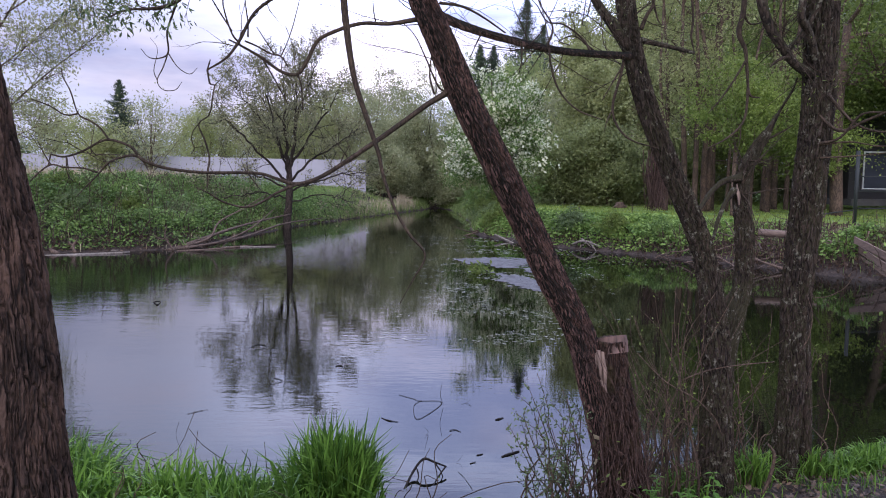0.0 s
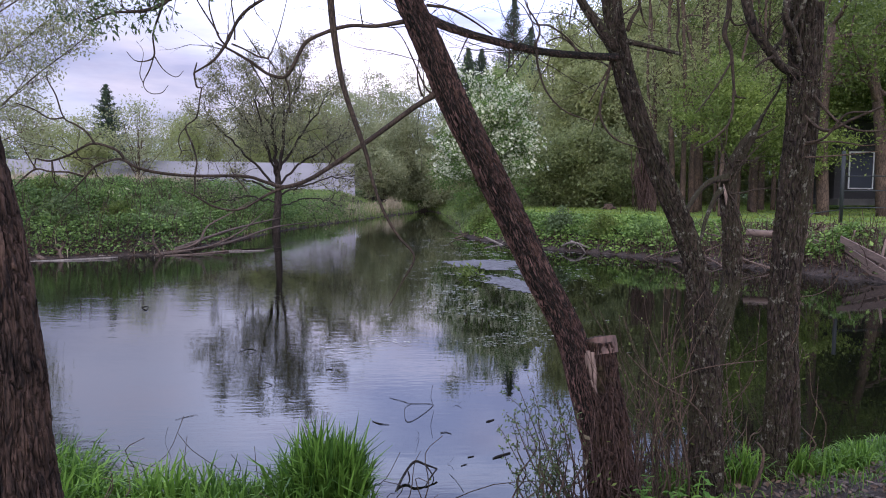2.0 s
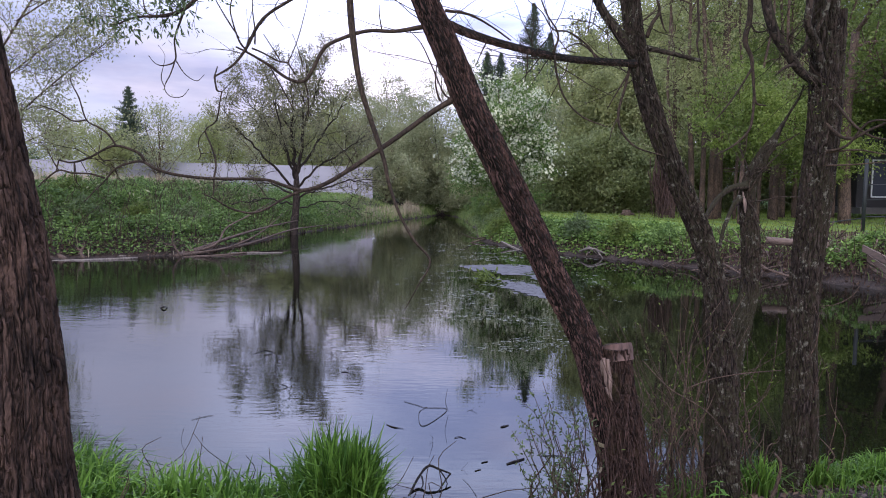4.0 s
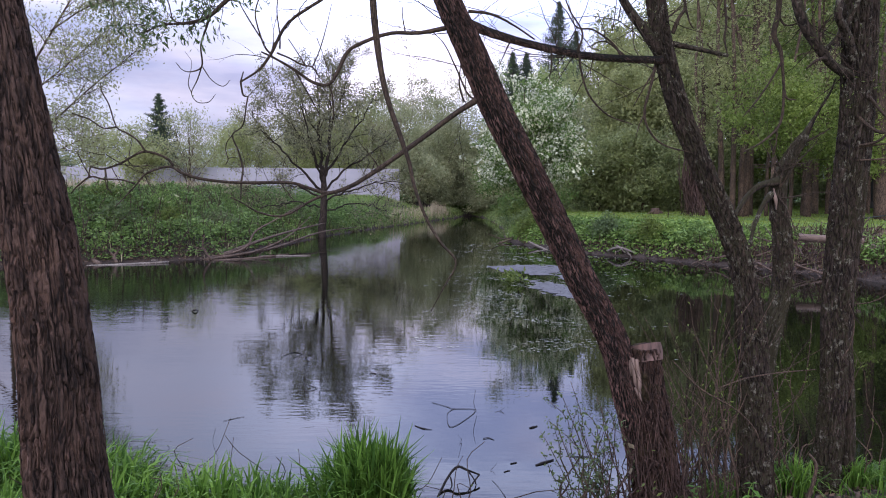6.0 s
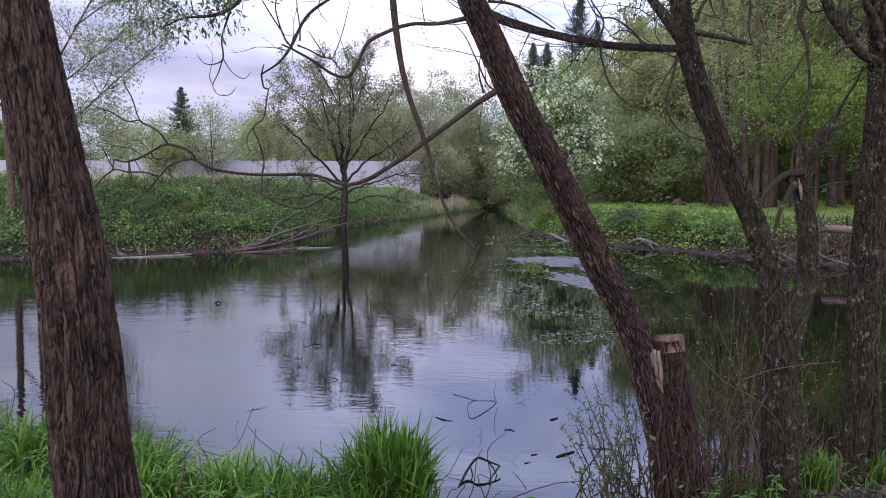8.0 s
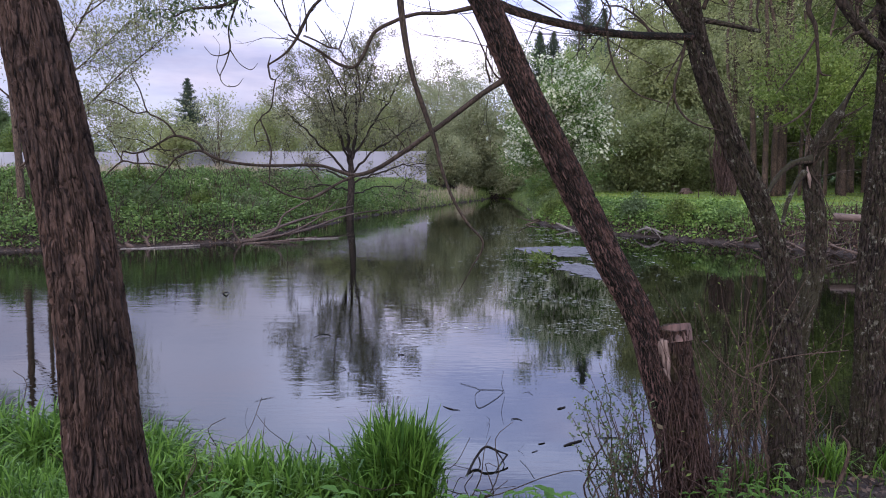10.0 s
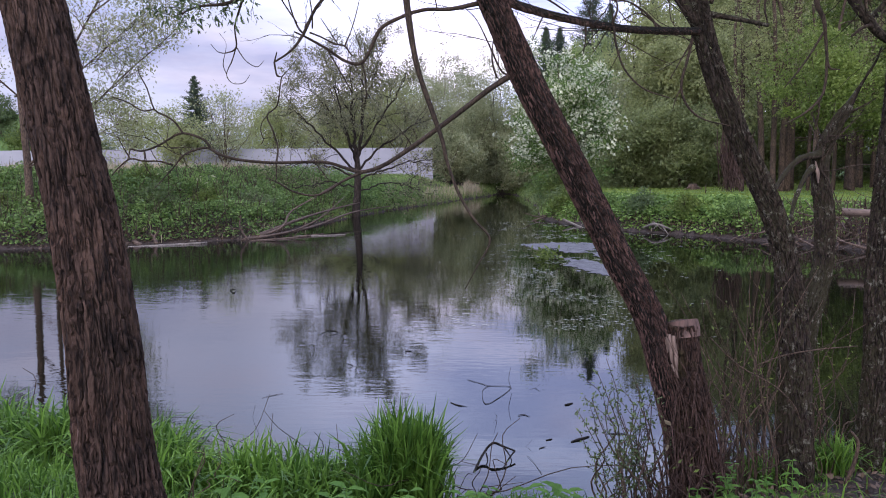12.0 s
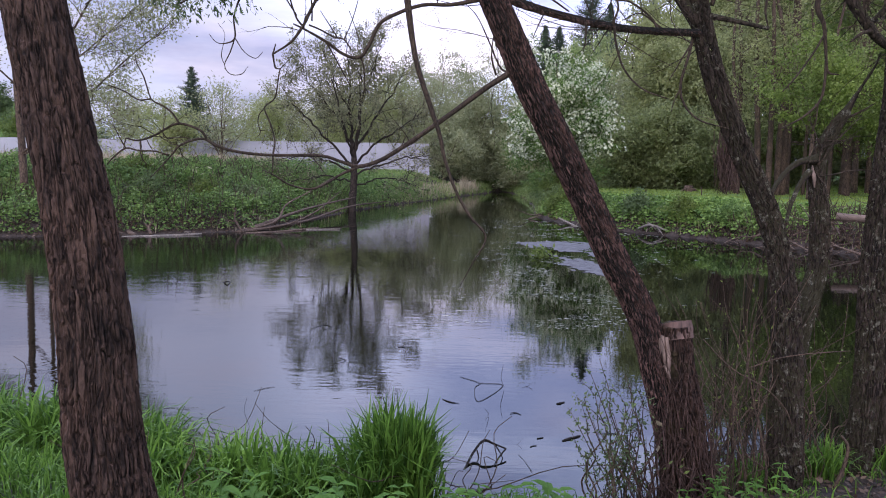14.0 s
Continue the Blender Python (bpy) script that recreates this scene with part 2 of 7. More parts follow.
CUT_WOOD = plain_material("weathered_cut_wood", (0.10, 0.058, 0.045), 0.85, 0.7, 30, stretch=(1, 1, 0.2))
GROUND, WATER = ground_material(), water_material()
LEAF_SPRING = leaf_material("young_willow_leaf", (0.19, 0.21, 0.085), (0.39, 0.415, 0.185), 0.55)
LEAF_BRIGHT = leaf_material("fresh_green_leaf", (0.064, 0.098, 0.019), (0.185, 0.236, 0.057), 0.5)
LEAF_PALE = leaf_material("pale_budding_leaf", (0.21, 0.21, 0.13), (0.42, 0.41, 0.26), 0.5)
LEAF_GREY = leaf_material("grey_green_leaf", (0.22, 0.24, 0.125), (0.42, 0.43, 0.255), 0.55)
LEAF_BIRCH = leaf_material("weeping_birch_leaf", (0.22, 0.27, 0.11), (0.40, 0.46, 0.21), 0.55)
LEAF_DARK = leaf_material("dark_shrub_leaf", (0.065, 0.10, 0.038), (0.16, 0.21, 0.085))
LEAF_BUD = leaf_material("olive_bud_leaf", (0.12, 0.12, 0.065), (0.31, 0.30, 0.18), 0.5)
LEAF_SHRUB = leaf_material("olive_shrub_leaf", (0.15, 0.18, 0.075), (0.34, 0.375, 0.165), 0.55)
LEAF_LIME = leaf_material("young_maple_leaf", (0.105, 0.155, 0.030), (0.275, 0.345, 0.09), 0.5)
LEAF_LUSH = leaf_material("lush_nettle_leaf", (0.07, 0.135, 0.028), (0.235, 0.345, 0.085), 0.38, 0.65)
LEAF_WEED = leaf_material("nettle_leaf", (0.055, 0.105, 0.026), (0.20, 0.30, 0.085), 0.35, 0.65)
NEEDLE = leaf_material("spruce_needle", (0.028, 0.048, 0.030), (0.085, 0.115, 0.065), 0.2)
BLOSSOM = leaf_material("white_blossom", (0.48, 0.50, 0.37), (0.78, 0.78, 0.64))
GRASS = leaf_material("lush_grass_blade", (0.030, 0.082, 0.010), (0.165, 0.30, 0.048), 0.38)
REED = leaf_material("dry_reed", (0.26, 0.21, 0.14), (0.46, 0.39, 0.28), 0.25)
FENCE = plain_material("pale_sheet_panel", (0.31, 0.295, 0.325), 0.6, 0.10, 1.2, relief=0.002)
DUCKWEED = plain_material("pale_floating_scum", (0.10, 0.098, 0.10), 0.85, 0.6, 5)
DUCKWEED.node_tree.nodes["Principled BSDF"].inputs["Specular IOR Level"].default_value = 0.15
FLECK = plain_material("pale_olive_fleck", (0.20, 0.205, 0.15), 0.6, 0.5, 3)
DEAD_WOOD = bark_material("bleached_dead_wood", (0.045, 0.032, 0.025), (0.17, 0.125, 0.095), None, None, 1.2)
WET_WOOD = bark_material("wet_black_wood", (0.008, 0.007, 0.006), (0.03, 0.026, 0.022), None, None, 1.5)
BANK_BLADE = leaf_material("far_bank_grass_blade", (0.10, 0.155, 0.045), (0.26, 0.33, 0.11), 0.38)
LITTER = leaf_material("dead_leaf_litter", (0.035, 0.022, 0.015), (0.15, 0.098, 0.068), 0.1)
LAWN = leaf_material("mown_lawn_blade", (0.15, 0.215, 0.042), (0.27, 0.345, 0.08), 0.4)
WEED_LEAF = leaf_material("broad_nettle_leaf", (0.05, 0.12, 0.02), (0.14, 0.27, 0.05), 0.4, 0.8)
DRIFT = bark_material("silver_driftwood", (0.09, 0.078, 0.066), (0.27, 0.24, 0.205), None, None, 0.8)
DRIFT_PALE = plain_material("peeled_pale_wood", (0.19, 0.13, 0.10), 0.85, 0.6, 40, stretch=(1, 1, 0.2))
DRY_STEM = bark_material("dry_brown_stem", (0.030, 0.019, 0.015), (0.10, 0.062, 0.048), None, None, 1.0)
SHOOT = bark_material("tan_sucker_shoot", (0.040, 0.028, 0.020), (0.135, 0.093, 0.063), None, None, 2.0)
CABIN_WALL = plain_material("dark_stained_boards", (0.016, 0.015, 0.014), 0.7, 0.3, 5, stretch=(0.2, 1, 1))
CABIN_ROOF = plain_material("dark_roofing_felt", (0.025, 0.024, 0.024), 0.9, 0.3, 8)
CONCRETE = plain_material("grey_concrete", (0.07, 0.066, 0.06), 0.9, 0.25, 3)
WHITE_PAINT = plain_material("white_frame_paint", (0.62, 0.62, 0.60), 0.5, 0.08, 4)
DARK_METAL = plain_material("dark_green_metal", (0.009, 0.012, 0.010), 0.7, 0.3, 9)
OLD_PLANK = plain_material("weathered_plank", (0.135, 0.092, 0.066), 0.9, 0.45, 6, stretch=(1, 1, 5))
WINDOW_GLASS = plain_material("dark_window_glass", (0.02, 0.024, 0.028), 0.06, 0.1, 1, relief=0.0002)


# ---------------------------------------------------------------- mesh tools
def unit(v):
    return v / (np.linalg.norm(v) + 1e-9)


class Geo:
    """Collects quads of one mesh."""

    def __init__(self):
        self.v, self.f, self.n = [], [], 0

    def add(self, v, f):
        self.v.append(np.asarray(v, float))
        self.f.append(np.asarray(f, int) + self.n)
        self.n += len(v)

    def tube(self, pts, radii, segs=6, rough=None, cap=True):
        """A swept round stem. rough(angle, along, point) gives a factor on the radius."""
        p = np.asarray(pts, float)
        m = len(p)
        tan = np.gradient(p, axis=0)
        tan /= np.linalg.norm(tan, axis=1)[:, None] + 1e-9
        ref = np.array([1.0, 0, 0]) if abs(tan[0][0]) < 0.8 else np.array([0, 1.0, 0])
        side = np.zeros((m, 3))
        s = unit(ref - tan[0] * (ref @ tan[0]))
        for i in range(m):
            s = unit(s - tan[i] * (s @ tan[i]))
            side[i] = s
        up = np.cross(tan, side)
        ang = np.linspace(0, 2 * math.pi, segs, endpoint=False)
        r = np.asarray(radii, float)[:, None] * np.ones((1, segs))
        if rough:
            r = r * rough(ang, p)
        v = p[:, None, :] + r[..., None] * (np.cos(ang)[None, :, None] * side[:, None, :] + np.sin(ang)[None, :, None] * up[:, None, :])
        i, j = np.meshgrid(np.arange(m - 1), np.arange(segs), indexing="ij")
        k = (j + 1) % segs
        f = np.stack([i * segs + j, i * segs + k, (i + 1) * segs + k, (i + 1) * segs + j], -1).reshape(-1, 4)
        v = v.reshape(-1, 3)
        if cap:
            v = np.vstack([v, p[0], p[-1]])
            a, b = m * segs, m * segs + 1
            jj = np.arange(0, segs - 1, 2)
            low = np.stack([np.full(len(jj), a), (jj + 2) % segs, jj + 1, jj], -1)
            top = np.stack([np.full(len(jj), b), (m - 1) * segs + jj, (m - 1) * segs + jj + 1, (m - 1) * segs + (jj + 2) % segs], -1)
            f = np.vstack([f, low, top])
        self.add(v, f)

    def leaves(self, rng, at, length, width, droop=0.0, vary=0.35, flat=0.0):
        """A small folded blade at each place."""
        at = np.asarray(at, float)
        n = len(at)
        if not n:
            return
        axis = rng.normal(0, 1, (n, 3)) * np.array([1, 1, 1 - 0.7 * flat]) + np.array([0, 0, -droop])
        axis /= np.linalg.norm(axis, axis=1)[:, None]
        side = np.cross(axis, rng.normal(0, 1, (n, 3)) * (1 - 0.6 * flat) + np.array([0, 0, 1.6 * flat]))
        side /= np.linalg.norm(side, axis=1)[:, None] + 1e-9
        size = (1 + rng.uniform(-vary, vary, n))[:, None]
        mid = at + axis * length * 0.45 * size
        v = np.stack([at, mid + side * width * 0.5 * size, at + axis * length * size, mid - side * width * 0.5 * size], 1).reshape(-1, 3)
        self.add(v, np.arange(4 * n).reshape(-1, 4))

    def blades(self, rng, at, height, width, bend=0.4, vary=0.35, rise=(0, 0, 1)):
        """Upright curved grass blades."""
        at = np.asarray(at, float)
        n = len(at)
        if not n:
            return
        turn = rng.uniform(0, 2 * math.pi, n)
        lean = np.stack([np.cos(turn), np.sin(turn), np.zeros(n)], -1)
        face = rng.uniform(0, 2 * math.pi, n)
        side = np.stack([np.cos(face), np.sin(face), np.zeros(n)], -1)
        h = (np.asarray(height) * (1 + rng.uniform(-vary, vary, n)))[:, None]
        b = h * (bend * rng.uniform(0.1, 1.3, n))[:, None]
        rows = []
        for t, w in ((0.0, 0.85), (0.4, 1.0), (0.75, 0.85), (1.0, 0.05)):
            c = at + np.array(rise) * h * (t - 0.12 * t * t) + lean * b * t ** 2.8 - np.array([0, 0, 1.0]) * b * 0.75 * t ** 4
            rows += [c - side * width * 0.5 * w, c + side * width * 0.5 * w]
        v = np.stack(rows, 1).reshape(-1, 3)
        base = np.arange(n)[:, None] * 8
        f = np.concatenate([base + np.array([[0, 1, 3, 2]]), base + np.array([[2, 3, 5, 4]]), base + np.array([[4, 5, 7, 6]])], 0)
        self.add(v, f)

    def box(self, lo, hi):
        (a, b, c), (d, e, g) = lo, hi
        v = [(a, b, c), (d, b, c), (d, e, c), (a, e, c), (a, b, g), (d, b, g), (d, e, g), (a, e, g)]
        self.add(v, [(0, 3, 2, 1), (4, 5, 6, 7), (0, 1, 5, 4), (1, 2, 6, 5), (2, 3, 7, 6), (3, 0, 4, 7)])

    def mesh(self, name, smooth=False):
        v, f = np.vstack(self.v), np.vstack(self.f)
        me = bpy.data.meshes.new(name)
        me.vertices.add(len(v))
        me.vertices.foreach_set("co", v.ravel())
        me.loops.add(f.size)
        me.loops.foreach_set("vertex_index", f.ravel())
        me.polygons.add(len(f))
        me.polygons.foreach_set("loop_start", np.arange(0, f.size, 4))
        me.polygons.foreach_set("loop_total", np.full(len(f), 4))
        me.polygons.foreach_set("use_smooth", np.full(len(f), smooth))
        me.update(calc_edges=True)
        me.validate()
        return me


def part(name, geo, material, parent=None, label="", smooth=False):
    ob = new(name, geo.mesh(name, smooth))
    ob.data.materials.append(material)
    if parent:
        ob.parent = parent
        ob.matrix_parent_inverse = parent.matrix_world.inverted()
    return tagged(ob, label)


def thing(name, place, label, category, group="", kind=""):
    ob = new(name)
    ob.empty_display_size = 0.2
    ob.location = place
    ob.matrix_world = Matrix.Translation(place)
    return tagged(ob, label, category, group, kind)


def smooth_line(pts, per=6):
    """A smooth curve through the given points, of any width of row."""
    p = np.asarray(pts, float)
    p = np.vstack([2 * p[0] - p[1], p, 2 * p[-1] - p[-2]])
    out = []
    for i in range(1, len(p) - 2):
        for t in np.arange(per) / per:
            a, b, c, d = p[i - 1], p[i], p[i + 1], p[i + 2]
            out.append(0.5 * (2 * b + (c - a) * t + (2 * a - 5 * b + 4 * c - d) * t * t + (3 * b - a - 3 * c + d) * t ** 3))
    out.append(p[-2])
    return np.array(out)


def furrows(seed, depth=0.10, plates=34, along=15.0):
    """Bark split into upright plates with open cracks between them, for a thick near stem."""
    def f(ang, p):
        run = np.concatenate([[0], np.cumsum(np.linalg.norm(np.diff(p, axis=0), axis=1))])
        out = np.ones((len(p), len(ang)))
        k = plates / (2 * math.pi)
        for i, s in enumerate(run):
            for j, a in enumerate(ang):
                c, d = math.cos(a), math.sin(a)
                w = noise.noise(Vector((c * 1.3, d * 1.3, s * 1.7 + seed)))
                u = noise.noise(Vector((c * 5, d * 5, s * 9 + seed)))
                v = noise.noise(Vector((c * 7 + 3, d * 7, s * 22 + seed)))
                e = noise.voronoi(Vector((c * k + 0.5 * u + 0.45 * v, d * k + 0.5 * u - 0.45 * v, s * along + seed + 1.2 * u)))[0]
                m = noise.noise(Vector((c * 16, d * 16, s * 60 + seed)))
                gap = min(1.0, (e[1] - e[0]) / 0.30)
                out[i, j] = 1 + depth * (gap * gap * (3 - 2 * gap) - 0.75) + 0.03 * m + 0.03 * u + 0.05 * w
        return out
    return f


def knobs(seed, depth=0.12):
    """A gently uneven stem."""
    def f(ang, p):
        run = np.concatenate([[0], np.cumsum(np.linalg.norm(np.diff(p, axis=0), axis=1))])
        return np.array([[1 + depth * noise.noise(Vector((math.cos(a), math.sin(a), s * 9 + seed))) for a in ang] for s in run])
    return f


# ---------------------------------------------------------------- ground and water
SHORE = np.array([(-26, 14), (-14, 8.4), (-8, 6.7), (-4.5, 5.9), (-2.4, 5.5), (-1.0, 5.0), (-0.3, 4.8), (0.3, 5.0), (1.0, 4.8), (1.7, 5.2), (2.4, 5.9),
                  (3.4, 6.1), (4.5, 6.6), (8, 8), (13.6, 11), (14.3, 15.8), (12.4, 19.5), (11.1, 22.2), (7.8, 26.7), (5.2, 29.8), (4.1, 33.3), (3.5, 36),
                  (4.3, 46), (4.5, 58), (4.3, 68), (3.4, 73), (2.6, 73), (1.9, 68), (-1.1, 58.2), (-4.8, 45.7),
                  (-6.2, 40), (-7.2, 33), (-8, 26.6), (-12, 24.5), (-14.6, 23.6), (-20, 23.4), (-26, 20)], float)


def shore_distance(x, y):
    """Metres from the waterline: positive on land, negative over the water."""
    q = np.stack([x, y], -1)
    if x.size < 64:
        nxt = np.roll(SHORE, -1, 0)
        e = nxt - SHORE
        d = q[..., None, :] - SHORE
        t = np.clip((d * e).sum(-1) / (e * e).sum(-1), 0, 1)
        best = np.linalg.norm(d - t[..., None] * e, axis=-1).min(-1)
        above, slope = SHORE[:, 1] > y[..., None], e[:, 0] / np.where(e[:, 1] == 0, 1e-9, e[:, 1])
        cross = (above != (nxt[:, 1] > y[..., None])) & (x[..., None] < slope * (y[..., None] - SHORE[:, 1]) + SHORE[:, 0])
        return np.where(cross.sum(-1) % 2 == 1, -best, best)
    best = np.full(x.shape, 1e9)
    inside = np.zeros(x.shape, bool)
    for a, b in zip(SHORE, np.roll(SHORE, -1, 0)):
        e = b - a
        t = np.clip(((q - a) @ e) / (e @ e), 0, 1)
        best = np.minimum(best, np.linalg.norm(q - a - t[..., None] * e, axis=-1))
        cross = ((a[1] > y) != (b[1] > y)) & (x < e[0] * (y - a[1]) / (e[1] if e[1] else 1e-9) + a[0])
        inside ^= cross
    return np.where(inside, -best, best)


def ease(t):
    t = np.clip(t, 0, 1)
    return t * t * (3 - 2 * t)


def land_height(x, y):
    x, y = np.asarray(x, float), np.asarray(y, float)
    s = shore_distance(x, y)
    s = s + 0.25 * np.sin(x * 1.7 + 0.6 * np.sin(y * 1.3)) * np.cos(y * 1.4) * np.clip(np.abs(s), 0, 1)
    near = 0.12 * ease(s / 0.3) + 0.80 * ease((s - 0.1) / 2.7)
    right = 0.34 * ease(s / 0.35) + 0.81 * ease((s - 0.2) / 2.4) + 0.25 * ease((s - 8) / 30)
    left = 0.40 * ease(s / 0.5) + 1.55 * ease((s - 0.2) / 6.0) + 0.25 * ease((s - 8) / 25)
    w_near = 1 - ease((y - 9) / 6)
    w_left = ease((1.5 - x + (y - 60) * 0.02) / 3) * (1 - w_near)
    z = near * w_near + left * w_left + right * np.clip(1 - w_near - w_left, 0, 1)
    z = np.where(s < 0, -0.9 * ease(-s / 1.6), z)
    far = ease((np.hypot(x, y) - 60) / 60)
    z = z + np.where(s > 1, 0.06 * np.sin(x * 0.9 + y * 0.4) * np.sin(y * 0.7), 0)
    hill = 15 * np.exp(-(((x + 92) / 24) ** 2 + ((y - 118) / 32) ** 2))
    return z + hill + far * 0.5 * (np.sin(x * 0.013) + np.cos(y * 0.011))


def build_ground():
    def axis(fine_lo, fine_hi, step, far):
        mid = np.arange(fine_lo, fine_hi, step)
        out = fine_hi + (far - fine_hi) * np.linspace(0, 1, 34) ** 2.2
        back = fine_lo - (far + fine_lo) * np.linspace(0, 1, 34)[1:][::-1] ** 2.2
        return np.concatenate([back, mid, out])
    xs, ys = axis(-30, 30, 0.42, 1600), axis(-4, 76, 0.42, 1600)
    gx, gy = np.meshgrid(xs, ys, indexing="ij")
    gz = land_height(gx, gy)
    v = np.stack([gx, gy, gz], -1).reshape(-1, 3)
    a, b = len(xs), len(ys)
    i, j = np.meshgrid(np.arange(a - 1), np.arange(b - 1), indexing="ij")
    k = (i * b + j).ravel()
    g = Geo()
    g.add(v, np.stack([k, k + b, k + b + 1, k + 1], -1))
    tagged(part("ground", g, GROUND, smooth=True), "earth banks with spring grass round the pond", "ground", kind="structure")


build_ground()


def build_water():
    g = Geo()
    xs, ys = np.linspace(-32, 24, 57), np.linspace(2, 110, 109)
    gx, gy = np.meshgrid(xs, ys, indexing="ij")
    v = np.stack([gx, gy, 0 * gx], -1).reshape(-1, 3)
    i, j = np.meshgrid(np.arange(56), np.arange(108), indexing="ij")
    k = (i * 109 + j).ravel()
    f = np.stack([k, k + 109, k + 110, k + 1], -1)
    keep = shore_distance(v[:, 0], v[:, 1])[f].min(1) < 1.6
    g.add(v, f[keep])
    tagged(part("water", g, WATER), "still dark pond water mirroring sky and trees", "water", kind="structure")


build_water()


# ---------------------------------------------------------------- trees
def grow(rng, g, tips, p, d, length, r, level, kids, angle=0.75, wiggle=0.16, lift=0.06, segs=7, side=0.5, first=0.15, finest=0.007):
    """One limb with its side limbs; the ends of the twigs are collected in tips."""
    n = 8 if level > 1 else (6 if level else 4)
    pts, radii, dirs = [p], [r], [d]
    for i in range(n):
        d = unit(d + rng.normal(0, wiggle, 3) + np.array([0, 0, lift]))
        p = p + d * length / n
        pts.append(p)
        dirs.append(d)
        radii.append(r * (1 - 0.8 * (i + 1) / n))
    g.tube(pts, radii, segs, cap=False)
    if level == 0:
        tips.extend(pts[1:])
        return
    for c in range(kids[level]):
        t = first + (1 - first) * (c + rng.uniform(0, 0.9)) / kids[level]
        i = min(n, max(1, int(round(t * n))))
        a = angle * rng.uniform(0.6, 1.3)
        spin = unit(np.cross(dirs[i], rng.normal(0, 1, 3)))
        e = unit(dirs[i] * math.cos(a) + spin * math.sin(a))
        grow(rng, g, tips, pts[i], e, length * side * rng.uniform(0.75, 1.2) * (1.15 - 0.7 * t), max(radii[i] * 0.6, finest), level - 1, kids, angle, wiggle, lift, max(4, segs - 1), side, first, finest)
    tips.extend(pts[-2:])


def broadleaf(label, x, y, height, spread, stems=5, leaves=6000, size=0.16, leaf=None, bark=None, seed=1, trunk=0.18, fork=0.12, kids=(0, 4, 4, 5),
              droop=0.2, cloud=0.35, lift=0.03, lean=(0, 0), category="tree", thin=0.5, extra=None, name="tree", fill=0, clump=0.6, strands=0, side=0.5,
              first=0.15, upright=0.6, low=0.12, hang=1.6, stout=1.0):
    """A many-stemmed broadleaf tree or shrub: trunk, limbs and a crown of single leaves."""
    rng = np.random.default_rng(seed)
    z = float(land_height(x, y)) - 0.1
    base = np.array([x, y, z])
    root = thing(name, base, label, category)
    wood, tips = Geo(), []
    split = base + np.array([lean[0] * fork * height, lean[1] * fork * height, max(0.25, fork * height)])
    wood.tube(smooth_line([base, (base + split) / 2 + rng.normal(0, 0.03, 3), split], 4), np.linspace(trunk * 1.35, trunk, 9), 10, knobs(seed))
    part("trunk", wood, bark or BARK_FAR, root, smooth=True)
    reach = height * (1 - fork)
    for s in range(stems):
        turn = 2 * math.pi * (s + rng.uniform(-0.3, 0.3)) / stems
        out = spread / height * rng.uniform(0.4, 1.25) * upright / 0.6 if s else 0.06
        d = unit(np.array([math.cos(turn) * out + lean[0], math.sin(turn) * out + lean[1], 1.0]))
        limb = Geo()
        grow(rng, limb, tips, split - np.array([0, 0, 0.05]), d, reach * (rng.uniform(0.62, 0.9) if s else 0.95), trunk * stout * rng.uniform(0.4, 0.65), len(kids) - 1, kids, 0.8, 0.10, lift, 7, side, first)
        part("limb", limb, bark or BARK_FAR, root, smooth=True)
    tips = np.array(tips)
    sets = [tips[rng.integers(0, len(tips), leaves)] + rng.normal(0, cloud, (leaves, 3)) * np.array([1, 1, 0.8])]
    if fill:
        ball = rng.normal(0, 1, (fill, 3))
        ball = ball / np.linalg.norm(ball, axis=1)[:, None] * rng.uniform(0.35, 1.0, (fill, 1)) ** 0.6
        cores = base + ball * np.array([spread, spread, height * (0.5 - low * 0.5)]) + np.array([lean[0] * height * 0.5, lean[1] * height * 0.5, height * (0.5 + low * 0.5)])
        per = max(1, leaves // fill)
        sets.append(np.repeat(cores, per, 0) + rng.normal(0, 1, (fill * per, 3)) * clump * rng.uniform(0.5, 1.3, (fill, 1)).repeat(per, 0) * np.array([1, 1, 0.6]))
    if strands:
        tops = tips[rng.integers(0, len(tips), strands)]
        per = 26
        t = np.tile(np.linspace(0, 1, per), strands)[:, None]
        drop = rng.uniform(0.5, 1.0, (strands, 1)).repeat(per, 0) * hang
        sway = rng.normal(0, 0.35, (strands, 3)).repeat(per, 0)
        sets.append(tops.repeat(per, 0) + sway * np.array([1, 1, 0]) * t - np.array([0, 0, 1.0]) * drop * t + rng.normal(0, 0.06, (strands * per, 3)))
    pick = np.vstack(sets)
    pick = pick[pick[:, 2] > z + 0.15]
    crown = Geo()
    crown.leaves(rng, pick, size, size * thin, droop)
    part("crown", crown, leaf or LEAF_SPRING, root)
    if extra:
        mat, count, esize = extra
        bloom = Geo()
        pick = pick[pick[:, 2] > np.quantile(pick[:, 2], 0.1)]
        groups = pick[rng.integers(0, len(pick), count // 5)]
        bloom.leaves(rng, groups.repeat(5, 0) + rng.normal(0, esize * 0.55, (len(groups) * 5, 3)), esize, esize * 0.7, 0.1)
        part("blossom", bloom, mat, root, "white spring blossom")
    return root


